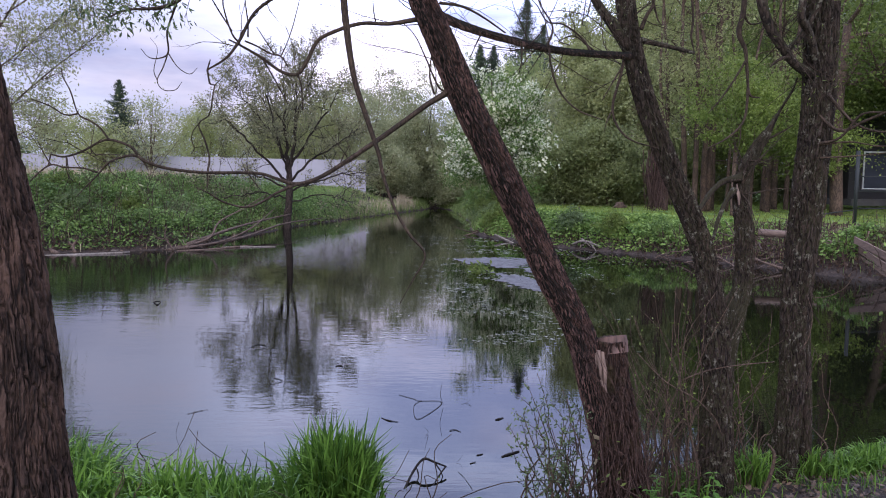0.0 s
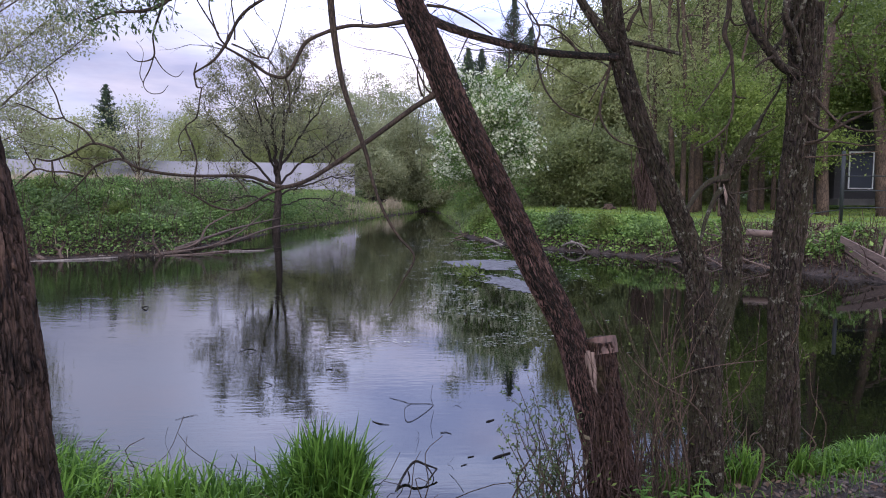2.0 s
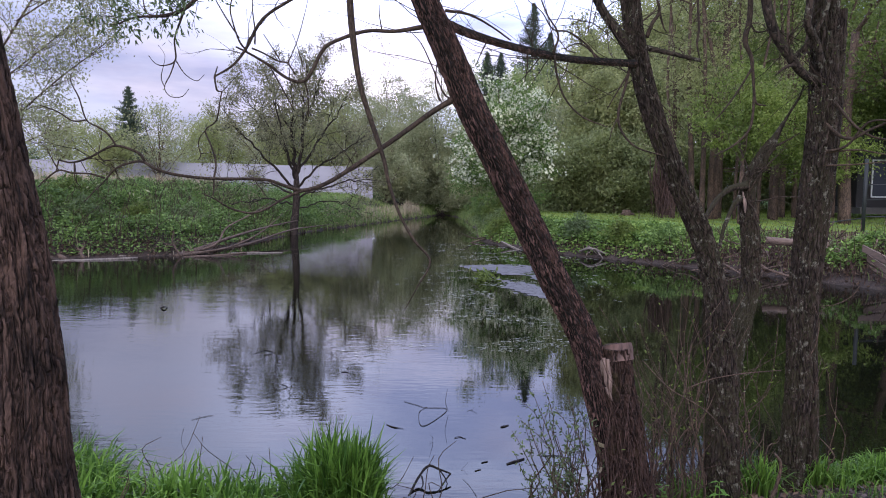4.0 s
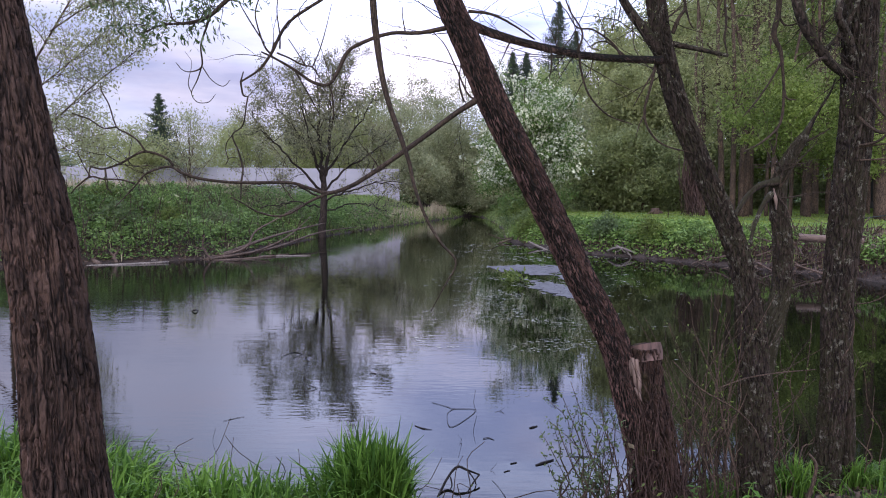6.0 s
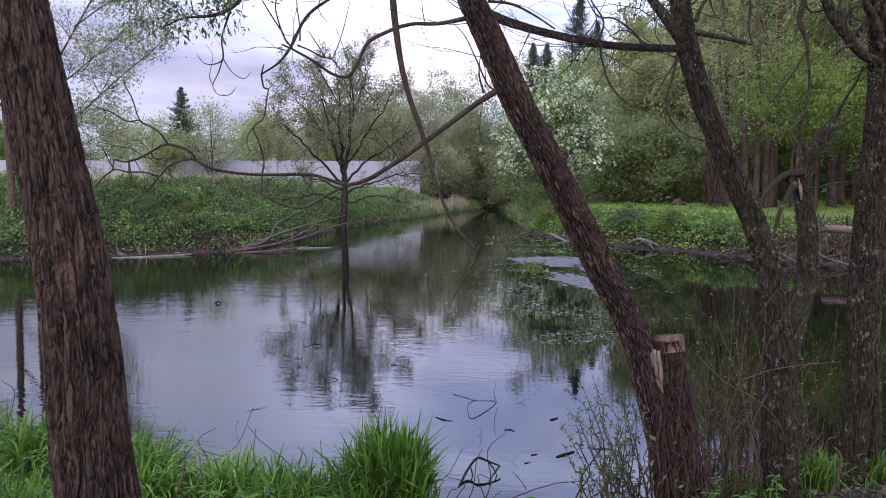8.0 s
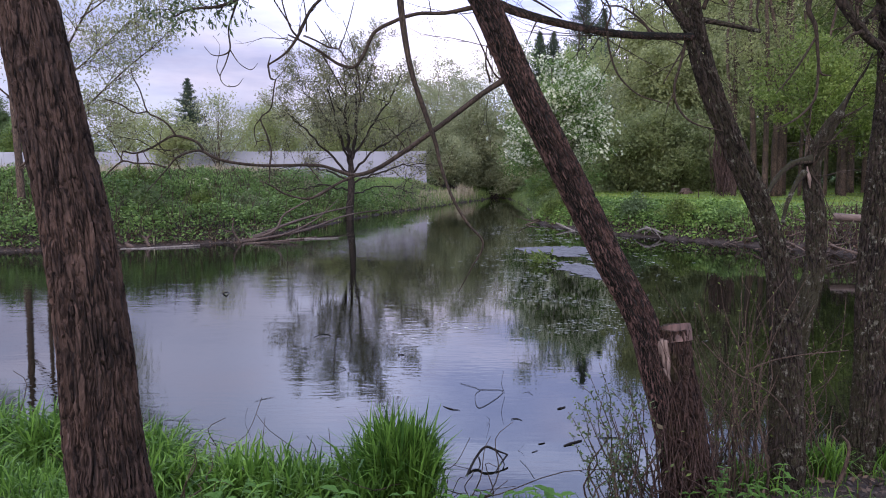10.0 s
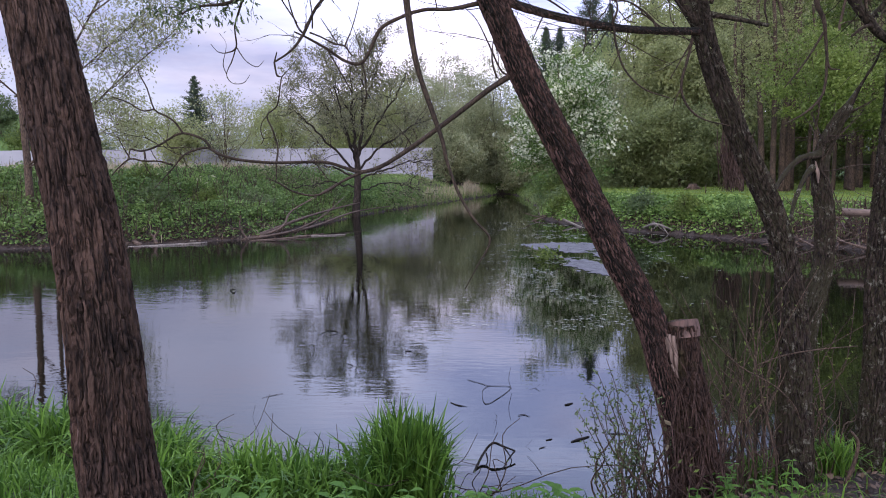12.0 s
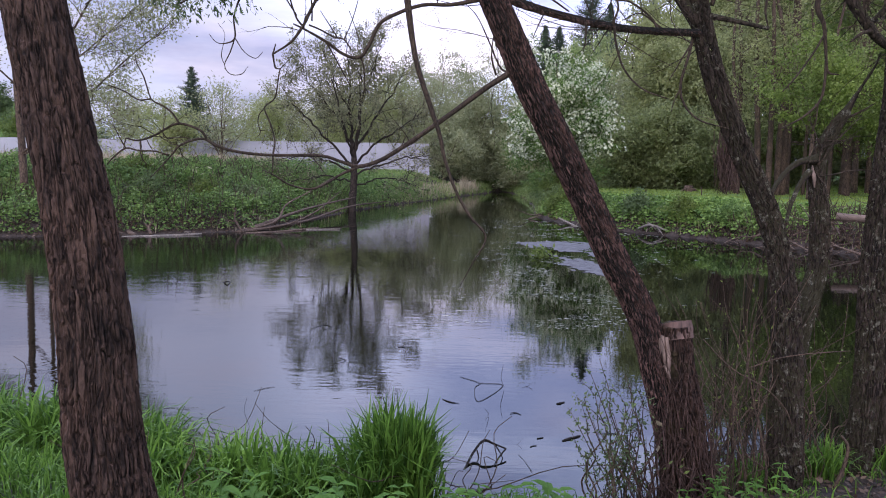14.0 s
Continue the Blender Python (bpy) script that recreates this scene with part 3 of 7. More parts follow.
def spruce(label, x, y, height, width, seed, count=5200, size=0.55):
    rng = np.random.default_rng(seed)
    z = float(land_height(x, y)) - 0.1
    root = thing("spruce", (x, y, z), label, "tree")
    wood, boughs, crown = Geo(), Geo(), Geo()
    wood.tube([(x, y, z), (x, y, z + height * 0.5), (x, y, z + height)], [height * 0.014, height * 0.009, 0.02], 8)
    at = []
    rows = int(height * 2.6)
    for w in range(rows):
        t = 0.08 + 0.92 * (w + 0.5) / rows
        reach = width * (1 - t) ** 0.95 * rng.uniform(0.8, 1.1) + 0.06
        for b in range(9):
            a = rng.uniform(0, 2 * math.pi)
            long = reach * rng.uniform(0.6, 1.15)
            start = np.array([x, y, z + height * t])
            end = start + np.array([math.cos(a) * long, math.sin(a) * long, -long * (0.45 - 0.75 * t)])
            mid = (start + end) / 2 - np.array([0, 0, long * 0.12])
            boughs.tube([start, mid, end], [0.03, 0.02, 0.008], 4, cap=False)
            for q in np.linspace(0.2, 1, 9):
                at.append(start * (1 - q) + end * q - np.array([0, 0, long * 0.48 * q * (1 - q)]))
    at = np.array(at)
    pick = at[rng.integers(0, len(at), count)] + rng.normal(0, 0.22, (count, 3)) * size
    fit = size * np.clip(0.40 + 1.1 * (1 - (pick[:, 2:3] - z) / height), 0.3, 1.0)
    crown.leaves(rng, pick, fit, fit * 0.24, 0.9)
    part("trunk", wood, BARK_FAR, root, smooth=True)
    tagged(part("boughs", boughs, BARK_FAR, root), kind="stuff")
    part("crown", crown, NEEDLE, root)
    return root


# the rounded tree on the far bank
def rounded_tree(x, y, seed):
    rng = np.random.default_rng(seed)
    z = float(land_height(x, y)) - 0.15
    base = np.array([x, y, z])
    root = thing("tree", base, "rounded tree in olive bud leaning over the far waterline", "tree")
    g = Geo()
    line = smooth_line([(0, 0, -0.2, 0.27), (-0.02, 0, 0.5, 0.22), (0.08, 0, 1.5, 0.20), (0.12, 0, 2.6, 0.17), (0.10, 0, 3.4, 0.13)], 5)
    g.tube(line[:, :3] + base, line[:, 3], 12, knobs(seed, 0.2))
    part("trunk", g, BARK_DARK, root, smooth=True)
    limbs = (([(0.1, 0, 3.0), (-0.05, 0.2, 4.7), (-0.15, 0.3, 6.9), (-0.3, 0.2, 9.3)], 0.10),
             ([(0.1, 0, 2.9), (0.4, -0.3, 5.2), (0.6, -0.4, 7.4), (0.75, -0.3, 9.3)], 0.095),
             ([(0.05, 0, 3.6), (-0.9, 0.3, 5.2), (-2.0, 0.4, 6.6), (-2.8, 0.5, 7.7)], 0.07),
             ([(0.0, 0, 2.7), (-1.2, -0.6, 4.0), (-2.5, -1.1, 5.4), (-3.4, -1.3, 6.6)], 0.075),
             ([(0.2, 0, 3.5), (1.2, 0.5, 5.2), (2.1, 0.9, 6.6), (2.7, 1.0, 7.9)], 0.075),
             ([(0.2, 0, 2.7), (1.5, -0.7, 3.9), (2.8, -1.0, 4.7), (3.8, -1.2, 5.4)], 0.07),
             ([(0.15, 0, 2.2), (1.5, -0.4, 2.7), (3.0, -0.6, 3.1), (4.2, -0.6, 3.2)], 0.06),
             ([(0.0, 0, 2.3), (-1.4, 0.4, 2.9), (-2.9, 0.5, 3.1), (-4.2, 0.4, 2.9)], 0.06),
             ([(0.0, 0, 1.8), (-1.2, -0.8, 2.1), (-2.5, -1.4, 1.9), (-3.4, -1.6, 1.5)], 0.05),
             ([(0.1, 0, 1.6), (1.2, 0.6, 1.9), (2.4, 1.0, 1.9), (3.4, 1.2, 1.6)], 0.045),
             ([(0.1, 0, 3.2), (0.2, 1.4, 5.0), (0.3, 2.5, 6.8), (0.2, 3.0, 8.0)], 0.07),
             ([(0.05, 0, 3.1), (-0.2, -1.4, 4.8), (-0.5, -2.3, 6.4), (-0.6, -2.8, 7.6)], 0.065),
             ([(-0.1, 0.2, 5.3), (-0.9, 0.0, 7.2), (-1.5, -0.1, 8.6)], 0.05),
             ([(0.45, -0.3, 5.8), (1.2, -0.5, 7.6), (1.7, -0.5, 8.9)], 0.05))
    tips = []
    for rows, r in limbs:
        line = smooth_line(rows, 6) + base
        line[1:-1] += rng.normal(0, 0.05, (len(line) - 2, 3))
        g = Geo()
        g.tube(line, np.linspace(r, 0.018, len(line)), 7)
        tips.extend(line[-5:])
        along = unit(line[-1] - line[0])
        for c in range(11):
            i = int((0.22 + 0.78 * (c + rng.uniform(0, 1)) / 11) * (len(line) - 1))
            d = unit(along * 0.7 + rng.normal(0, 0.75, 3) + np.array([0, 0, 0.15]))
            grow(rng, g, tips, line[i], d, rng.uniform(1.1, 2.1), max(0.012, r * 0.28), 2, (0, 4, 4), 0.75, 0.14, 0.03, 5, 0.55, 0.2, 0.008)
        part("limb", g, BARK_DARK, root, smooth=True)
    tips = np.array(tips)
    keep = rng.uniform(0, 1, len(tips)) < np.where(tips[:, 2] < z + 4.5, 0.35, 0.9)
    tips = tips[keep]
    n = 27000
    crown = Geo()
    crown.leaves(rng, tips[rng.integers(0, len(tips), n)] + rng.normal(0, 0.14, (n, 3)), 0.105, 0.06, 0.1)
    part("crown", crown, LEAF_BUD, root)


rounded_tree(-6.2, 38.8, 11)


# slender willow at the head of the pond, with long limbs over the water
def slender_willow():
    rng = np.random.default_rng(12)
    base = (-16.56, 26.60, 1.15)
    root = thing("willow_tree", base, "slender willow with sparse grey-green leaves beside the pond", "tree")
    g = Geo()
    line = smooth_line([(*base[:2], base[2] - 1.3, 0.17), (*base, 0.15), (-16.61, 26.60, 4.35, 0.12), (-16.79, 26.60, 8.18, 0.1), (-16.98, 26.60, 12.33, 0.07), (-17.00, 26.60, 15.79, 0.03)], 6)
    g.tube(line[:, :3], line[:, 3], 10, knobs(2))
    part("trunk", g, BARK_FAR, root, smooth=True)
    g = Geo()
    line = smooth_line([(base[0] + 0.5, base[1] + 0.6, base[2] - 1.3, 0.10), (-16.03, 27.00, 4.37, 0.08), (-16.05, 27.00, 8.27, 0.06), (-16.01, 27.00, 12.47, 0.03)], 6)
    g.tube(line[:, :3], line[:, 3], 9, knobs(4))
    part("trunk", g, BARK_FAR, root, smooth=True)
    tips = []
    for rows in ([(-16.70, 26.60, 2.70, 0.07), (-14.49, 25.80, 4.05, 0.055), (-12.99, 25.00, 4.94, 0.045), (-11.63, 25.00, 6.11, 0.035), (-10.54, 25.00, 6.94, 0.022), (-9.66, 25.00, 7.73, 0.01)],
                 [(-16.75, 26.60, 4.14, 0.07), (-14.47, 25.60, 6.23, 0.055), (-12.90, 25.00, 8.03, 0.045), (-12.08, 25.00, 9.34, 0.035), (-11.47, 25.00, 10.45, 0.02)],
                 [(-16.83, 26.60, 5.37, 0.06), (-14.29, 25.60, 5.84, 0.045), (-12.37, 25.00, 6.90, 0.03), (-11.48, 25.00, 7.66, 0.02), (-10.60, 25.00, 8.22, 0.01)],
                 [(-16.70, 26.60, 2.70, 0.05), (-14.00, 25.60, 3.59, 0.04), (-12.68, 25.00, 4.00, 0.025), (-11.99, 25.00, 4.33, 0.012)],
                 [(-13.10, 25.00, 7.84, 0.04), (-11.73, 24.60, 8.49, 0.03), (-10.50, 24.40, 8.81, 0.02), (-9.56, 24.40, 9.26, 0.01)],
                 [(-16.79, 26.60, 8.18, 0.06), (-17.34, 26.00, 9.22, 0.04), (-18.49, 26.00, 10.00, 0.02)],
                 [(-16.73, 26.60, 5.37, 0.05), (-17.50, 26.00, 6.29, 0.035), (-18.86, 26.00, 7.08, 0.02)],
                 [(-16.79, 26.60, 8.18, 0.06), (-15.13, 26.00, 10.00, 0.05), (-14.07, 26.00, 11.53, 0.03), (-13.22, 26.00, 13.05, 0.02)]):
        line = smooth_line(rows, 6)
        g = Geo()
        g.tube(line[:, :3], line[:, 3] * 0.7, 7)
        tips.extend(line[len(line) // 3:, :3])
        for c in range(20):
            i = int(rng.uniform(0.3, 1) * (len(line) - 1))
            d = unit(unit(line[-1, :3] - line[0, :3]) + rng.normal(0, 0.7, 3))
            grow(rng, g, tips, line[i, :3], d, rng.uniform(0.7, 1.7), max(0.008, line[i, 3] * 0.45), 2, (0, 4, 4), 0.6, 0.15, 0.03, 5)
        part("limb", g, BARK_FAR, root, smooth=True)
    tips = np.array(tips)
    crown = Geo()
    crown.leaves(rng, tips[rng.integers(0, len(tips), 21000)] + rng.normal(0, 0.2, (21000, 3)), 0.11, 0.045, 0.4)
    part("crown", crown, LEAF_GREY, root)


slender_willow()
# young trees and shrub willows behind the sheet fence
for i, (x, y, h, w, leaf, n) in enumerate((
        (-35.6, 84, 8.4, 2.2, LEAF_SPRING, 4000), (-31.2, 66, 7.2, 1.6, LEAF_SPRING, 2500), (-20.6, 60.5, 7.6, 1.7, LEAF_GREY, 1500), (-20.4, 78, 8.2, 2.6, LEAF_SPRING, 4500), (-26, 92, 9.5, 4.0, LEAF_SPRING, 5000),
        (-15.0, 78, 9.4, 3.0, LEAF_PALE, 4000), (-11.5, 72, 8.0, 3.4, LEAF_SPRING, 6000), (-7.5, 70, 9.0, 3.6, LEAF_SPRING, 7000), (-4.0, 69, 10.0, 3.4, LEAF_GREY, 7000), (-7.5, 92, 14.5, 4.0, LEAF_GREY, 4000),
        (-1.8, 92, 17.0, 4.0, LEAF_PALE, 3500), (3.0, 98, 17.0, 4.5, LEAF_GREY, 6000), (0.2, 74, 11.0, 3.4, LEAF_GREY, 8000), (-2.2, 66.5, 5.2, 2.2, LEAF_GREY, 6000), (-23.6, 58.2, 4.4, 1.3, LEAF_SPRING, 2500), (2.4, 77.5, 8.5, 3.2, LEAF_GREY, 10000), (6.5, 76, 9.0, 3.4, LEAF_GREY, 9000), (-0.6, 80, 8.0, 3.4, LEAF_GREY, 9000), (-40, 110, 6, 5, LEAF_GREY, 5000), (-14, 110, 11, 6, LEAF_GREY, 6000), (-33, 104, 9.5, 5, LEAF_PALE, 5000), (-26, 112, 10.5, 5, LEAF_PALE, 5000), (-20, 100, 9.5, 4.5, LEAF_GREY, 5000), (-11, 96, 11, 4.5, LEAF_PALE, 5000), (-4.5, 104, 14, 5, LEAF_PALE, 5000), (-17, 88, 9.0, 3.5, LEAF_PALE, 4000))):
    broadleaf("budding shrub willow in soft olive green on the far side", x, y, h, w, 6, n, 0.20, leaf, BARK_FAR, 30 + i, 0.12, 0.05, (0, 5, 6), 0.2, 0.4, 0.03, fill=40, clump=0.55, low=0.05)
spruce("dark conical spruce standing beyond the sheet fence", -34.2, 90, 12.2, 5.6, 3, 30000, 0.34)
# blossoming bird cherry on the bank of the channel
broadleaf("bird cherry shrub covered in white blossom by the channel", 5.5, 43.0, 8.4, 3.2, 9, 14000, 0.15, LEAF_WEED, BARK_FAR, 51, 0.13, 0.04, (0, 6, 6), 0.3, 0.32, 0.05, extra=(BLOSSOM, 11500, 0.18), fill=110, clump=0.42, low=0.0)
# tall conifers far behind
for i, (x, y, h, w) in enumerate(((18.0, 110, 29, 12.0), (11.4, 112, 22, 9.0), (14.2, 118, 23, 10), (21.8, 116, 26, 10), (25.5, 104, 24, 9))):
    spruce("tall dark spruce behind the lawn", x, y, h, w, 60 + i, 34000, 0.5)
# broadleaf wood behind and beside the lawn
for i, (x, y, h, w, leaf, n, st) in enumerate((
        (12.6, 86, 16.2, 2.9, LEAF_BIRCH, 9000, 260), (10.6, 60, 9, 3.0, LEAF_GREY, 9000, 0), (16.5, 68, 16, 4.5, LEAF_SPRING, 14000, 160), (22.5, 74, 22, 5.5, LEAF_SPRING, 15000, 160),
        (15.2, 53, 12, 4.0, LEAF_SPRING, 24000, 200), (21.0, 60, 18, 5.5, LEAF_SPRING, 17000, 220), (28.0, 64, 21, 6.0, LEAF_SPRING, 17000, 160), (35, 62, 21, 6.5, LEAF_BRIGHT, 17000, 100), (43, 60, 21, 7, LEAF_BRIGHT, 15000, 0),
        (51, 54, 20, 7, LEAF_BRIGHT, 12000, 0), (30.0, 84, 26, 7, LEAF_GREY, 14000, 0), (42, 80, 25, 8, LEAF_GREY, 14000, 0), (56, 70, 24, 8, LEAF_GREY, 12000, 0), (60, 48, 20, 8, LEAF_GREY, 10000, 0), (24.5, 48, 15, 4.5, LEAF_BRIGHT, 14000, 160),
        (27.5, 48.5, 15, 5, LEAF_BRIGHT, 12000, 0), (40, 36, 16, 6, LEAF_BRIGHT, 12000, 0), (44, 20, 15, 6, LEAF_BRIGHT, 9000, 0), (36, 8, 14, 6, LEAF_BRIGHT, 8000, 0))):
    broadleaf("tall willow in fresh spring leaf beyond the lawn", x, y, h, w, 6, n, 0.27 if y > 58 else 0.24, leaf, BARK_FAR, 80 + i, 0.24, 0.10, (0, 5, 6, 3), 0.6, 0.55, 0.0, fill=120, clump=0.8, strands=st, low=0.12, hang=2.6)
# the many-stemmed willow with brown stems on the lawn's edge
def willow_clump(x0, x1, y, count, height, seed, leaf, leaves, strands):
    rng = np.random.default_rng(seed)
    z = float(land_height((x0 + x1) / 2, y))
    root = thing("willow_clump", ((x0 + x1) / 2, y, z), "willow clump with many slim brown upright stems on the lawn", "tree")
    tips = []
    for k in range(count):
        x = x0 + (x1 - x0) * (k + rng.uniform(0.1, 0.9)) / count
        yy = y + rng.normal(0, 0.8)
        lean = (k / max(1, count - 1) - 0.5) * 1.6 + rng.normal(0, 0.4)
        foot = np.array([x, yy, float(land_height(x, yy)) - 0.15])
        rows = [foot, foot + np.array([lean * 0.05, 0, height * 0.2]), foot + np.array([lean * 0.35 + rng.normal(0, 0.15), rng.normal(0, 0.2), height * 0.48]),
                foot + np.array([lean * 0.7 + rng.normal(0, 0.2), rng.normal(0, 0.4), height * 0.75]), foot + np.array([lean * 1.2, rng.normal(0, 0.5), height * rng.uniform(0.9, 1.05)])]
        line = smooth_line(rows, 6)
        r = rng.uniform(0.10, 0.20)
        g = Geo()
        g.tube(line, np.linspace(r, 0.04, len(line)), 9, knobs(seed + k, 0.2))
        for c in range(12):
            i = int(rng.uniform(0.28, 1) * (len(line) - 1))
            d = unit(np.array([rng.normal(0, 0.7), rng.normal(0, 0.7), rng.uniform(0.2, 1.0)]))
            grow(rng, g, tips, line[i], d, rng.uniform(1.6, 3.0), r * 0.25, 2, (0, 4, 5), 0.7, 0.12, 0.0, 6, 0.5, 0.2, 0.010)
        part("stem", g, BARK_FAR, root, smooth=True)
    tips = np.array(tips)
    tops = tips[rng.integers(0, len(tips), strands)]
    t = np.tile(np.linspace(0, 1, 22), strands)[:, None]
    hang = rng.uniform(0.6, 2.0, (strands, 1)).repeat(22, 0)
    fall = tops.repeat(22, 0) + rng.normal(0, 0.3, (strands, 3)).repeat(22, 0) * t - np.array([0, 0, 1.0]) * hang * t + rng.normal(0, 0.05, (strands * 22, 3))
    pick = np.vstack([tips[rng.integers(0, len(tips), leaves)] + rng.normal(0, 0.25, (leaves, 3)), fall])
    crown = Geo()
    crown.leaves(rng, pick, 0.15, 0.075, 0.5)
    part("crown", crown, leaf, root)


willow_clump(13.4, 19.6, 38.0, 11, 14.5, 121, LEAF_SPRING, 16000, 260)
willow_clump(20.4, 25.0, 40.5, 6, 14.5, 122, LEAF_BRIGHT, 13000, 120)
broadleaf("low leafy maple bough tree in bright green leaf", 19.2, 33.5, 5.6, 2.6, 5, 7000, 0.14, LEAF_LIME, BARK_FAR, 123, 0.10, 0.25, (0, 5, 5), 0.5, 0.35, 0.0, fill=40, clump=0.4, low=0.35)
broadleaf("young maple in lime green leaf on the lawn", 15.3, 33.0, 7.4, 2.3, 5, 6500, 0.14, LEAF_LIME, BARK_FAR, 125, 0.09, 0.42, (0, 5, 5), 0.5, 0.3, 0.0, fill=34, clump=0.35, low=0.45)
broadleaf("tree in bright green leaf beside the dark cabin", 29.5, 32.0, 13.0, 4.5, 5, 12000, 0.17, LEAF_BRIGHT, BARK_FAR, 124, 0.22, 0.30, (0, 5, 6, 4), 0.5, 0.45, 0.0, fill=60, clump=0.6, low=0.4)
# dark shrubs closing the back of the lawn
for i, (x, y, h, w) in enumerate(((10.6, 47.5, 4.6, 2.4), (13.2, 46.5, 5.6, 2.6), (10.8, 50.5, 5.2, 2.6), (13.6, 51.5, 6.6, 3.0), (16.8, 50.5, 5.6, 2.8), (20.2, 51.5, 5.6, 3.0), (13.0, 60, 3.6, 2.6), (16.5, 61, 4.2, 2.8), (20, 60, 4.4, 3.0), (24, 58, 4.2, 3.0), (28, 57, 4.2, 3.2), (32.5, 55, 4.2, 3.2), (37, 52, 4, 3.2), (42, 49, 4, 3.4), (47, 44, 4, 3.4), (8.6, 56, 3.6, 2.2), (0.6, 74.6, 5.0, 2.4), (3.2, 75.4, 5.5, 2.6), (5.6, 73.5, 5.0, 2.4), (-0.9, 70, 4.5, 1.9), (1.0, 75.6, 6.5, 2.0), (4.6, 70.5, 6.0, 1.7), (6.2, 66, 5.0, 2.4), (-2, 82, 4.5, 3.5), (3, 84, 5, 3.5), (8, 82, 5, 3.5), (12, 72, 4.5, 3.5), (48, 34, 4, 3.4), (18, 76, 6, 5), (28, 74, 6, 5), (40, 70, 6, 6))):
    broadleaf("dense green shrub closing the view behind the lawn", x, y, h, w, 6, 7000 if x < 9 else 10500, 0.2, LEAF_GREY if x < 9 else LEAF_SHRUB, BARK_FAR, 140 + i, 0.06, 0.03, (0, 4, 4), 0.2, 0.35, 0.02, category="shrub", name="shrub", fill=80, clump=0.5, low=-0.5)


# shrubs on the far hillside
for i, (x, y, h, w) in enumerate(((-90, 104, 7, 4), (-84, 112, 8, 4.5), (-77, 100, 6, 4), (-71, 108, 6, 4), (-64, 104, 4.5, 3.5), (-95, 96, 7, 4.5), (-58, 112, 4, 3.5), (-83, 96, 5, 4))):
    broadleaf("rounded green shrub on the far hillside", x, y, h, w, 5, 4500, 0.3, LEAF_DARK if i % 3 == 0 else LEAF_BRIGHT, BARK_FAR, 170 + i, 0.1, 0.04, (0, 4, 5), 0.2, 0.5, 0.02, category="shrub", name="shrub", fill=50, clump=0.7, low=-0.3)
# low brambles on the banks
for i, (x, y, h, w) in enumerate(((-14.5, 26.6, 1.0, 0.9), (-12.2, 27.6, 1.1, 1.0), (-10.4, 28.4, 0.9, 0.9), (-11.6, 30.0, 1.0, 1.1), (-9.2, 30.2, 1.1, 0.9), (-13.6, 29.6, 1.0, 1.1), (-9.6, 33.2, 1.0, 1.0), (-16.2, 28.4, 1.1, 1.1), (-18.0, 26.4, 1.0, 1.0), (-8.8, 36.0, 0.9, 0.9), (-20.5, 27.0, 1.1, 1.2),
        (4.4, 34.6, 0.9, 0.8), (5.6, 31.4, 0.9, 0.8), (6.9, 29.4, 0.9, 0.8), (8.2, 27.6, 0.9, 0.8), (9.4, 26.0, 0.8, 0.7), (4.5, 37.6, 1.0, 0.8), (5.0, 41.0, 1.3, 1.0), (5.2, 44.0, 1.4, 1.1), (5.3, 47.5, 1.4, 1.2), (5.4, 51.5, 1.6, 1.3), (5.6, 56.0, 1.8, 1.5))):
    broadleaf("low mound of bramble and nettle on the bank", x, y, h, w, 5, 1500, 0.10, (LEAF_WEED, LEAF_DARK, LEAF_BRIGHT)[i % 3], DRY_STEM, 190 + i, 0.025, 0.1, (0, 3, 4), 0.2, 0.12, 0.0, category="shrub", name="bramble", fill=40, clump=0.2, low=-0.2)

# ---------------------------------------------------------------- near trunks
def stem(name, rows, material, root, seed, segs=60, per=14, rough=True, label="", depth=0.1, plates=34, along=15.0):
    """A near trunk through rows of x, y, z, radius."""
    line = smooth_line(rows, per)
    g = Geo()
    g.tube(line[:, :3], line[:, 3], segs, furrows(seed, depth, plates, along) if rough else knobs(seed))
    return part(name, g, material, root, label, smooth=not rough)


def twig(g, rows, segs=7, per=5):
    line = smooth_line(rows, per)
    g.tube(line[:, :3], line[:, 3], segs)


left = thing("willow_tree", (-1.15, 2.33, 0.75), "old willow with deeply furrowed brown bark on the bank", "tree")
stem("trunk", [(-1.11, 2.33, 0.55, 0.17), (-1.14, 2.34, 0.95, 0.142), (-1.227, 2.350, 1.476, 0.128), (-1.258, 2.370, 1.918, 0.118), (-1.312, 2.400, 2.293, 0.112), (-1.384, 2.420, 2.668, 0.104), (-1.477, 2.450, 3.134, 0.097), (-1.596, 2.500, 3.785, 0.092), (-1.834, 2.600, 4.827, 0.08)], BARK_NEAR, left, 3.3, 290, 60, depth=0.10, plates=46, along=4.2)
stem("bare_strip", [(-1.283, 2.270, 1.468, 0.016), (-1.296, 2.275, 1.569, 0.02), (-1.304, 2.285, 1.678, 0.017), (-1.312, 2.300, 1.758, 0.008)], CUT_WOOD, left, 4.0, 12, 5, False, "strip of bare orange-brown wood")
stem("limb", [(-1.665, 2.550, 4.189, 0.055), (-1.545, 2.700, 4.661, 0.045), (-1.304, 2.900, 5.250, 0.035), (-1.062, 3.100, 6.088, 0.02)], BARK_NEAR, left, 5.0, 16, 6, False)

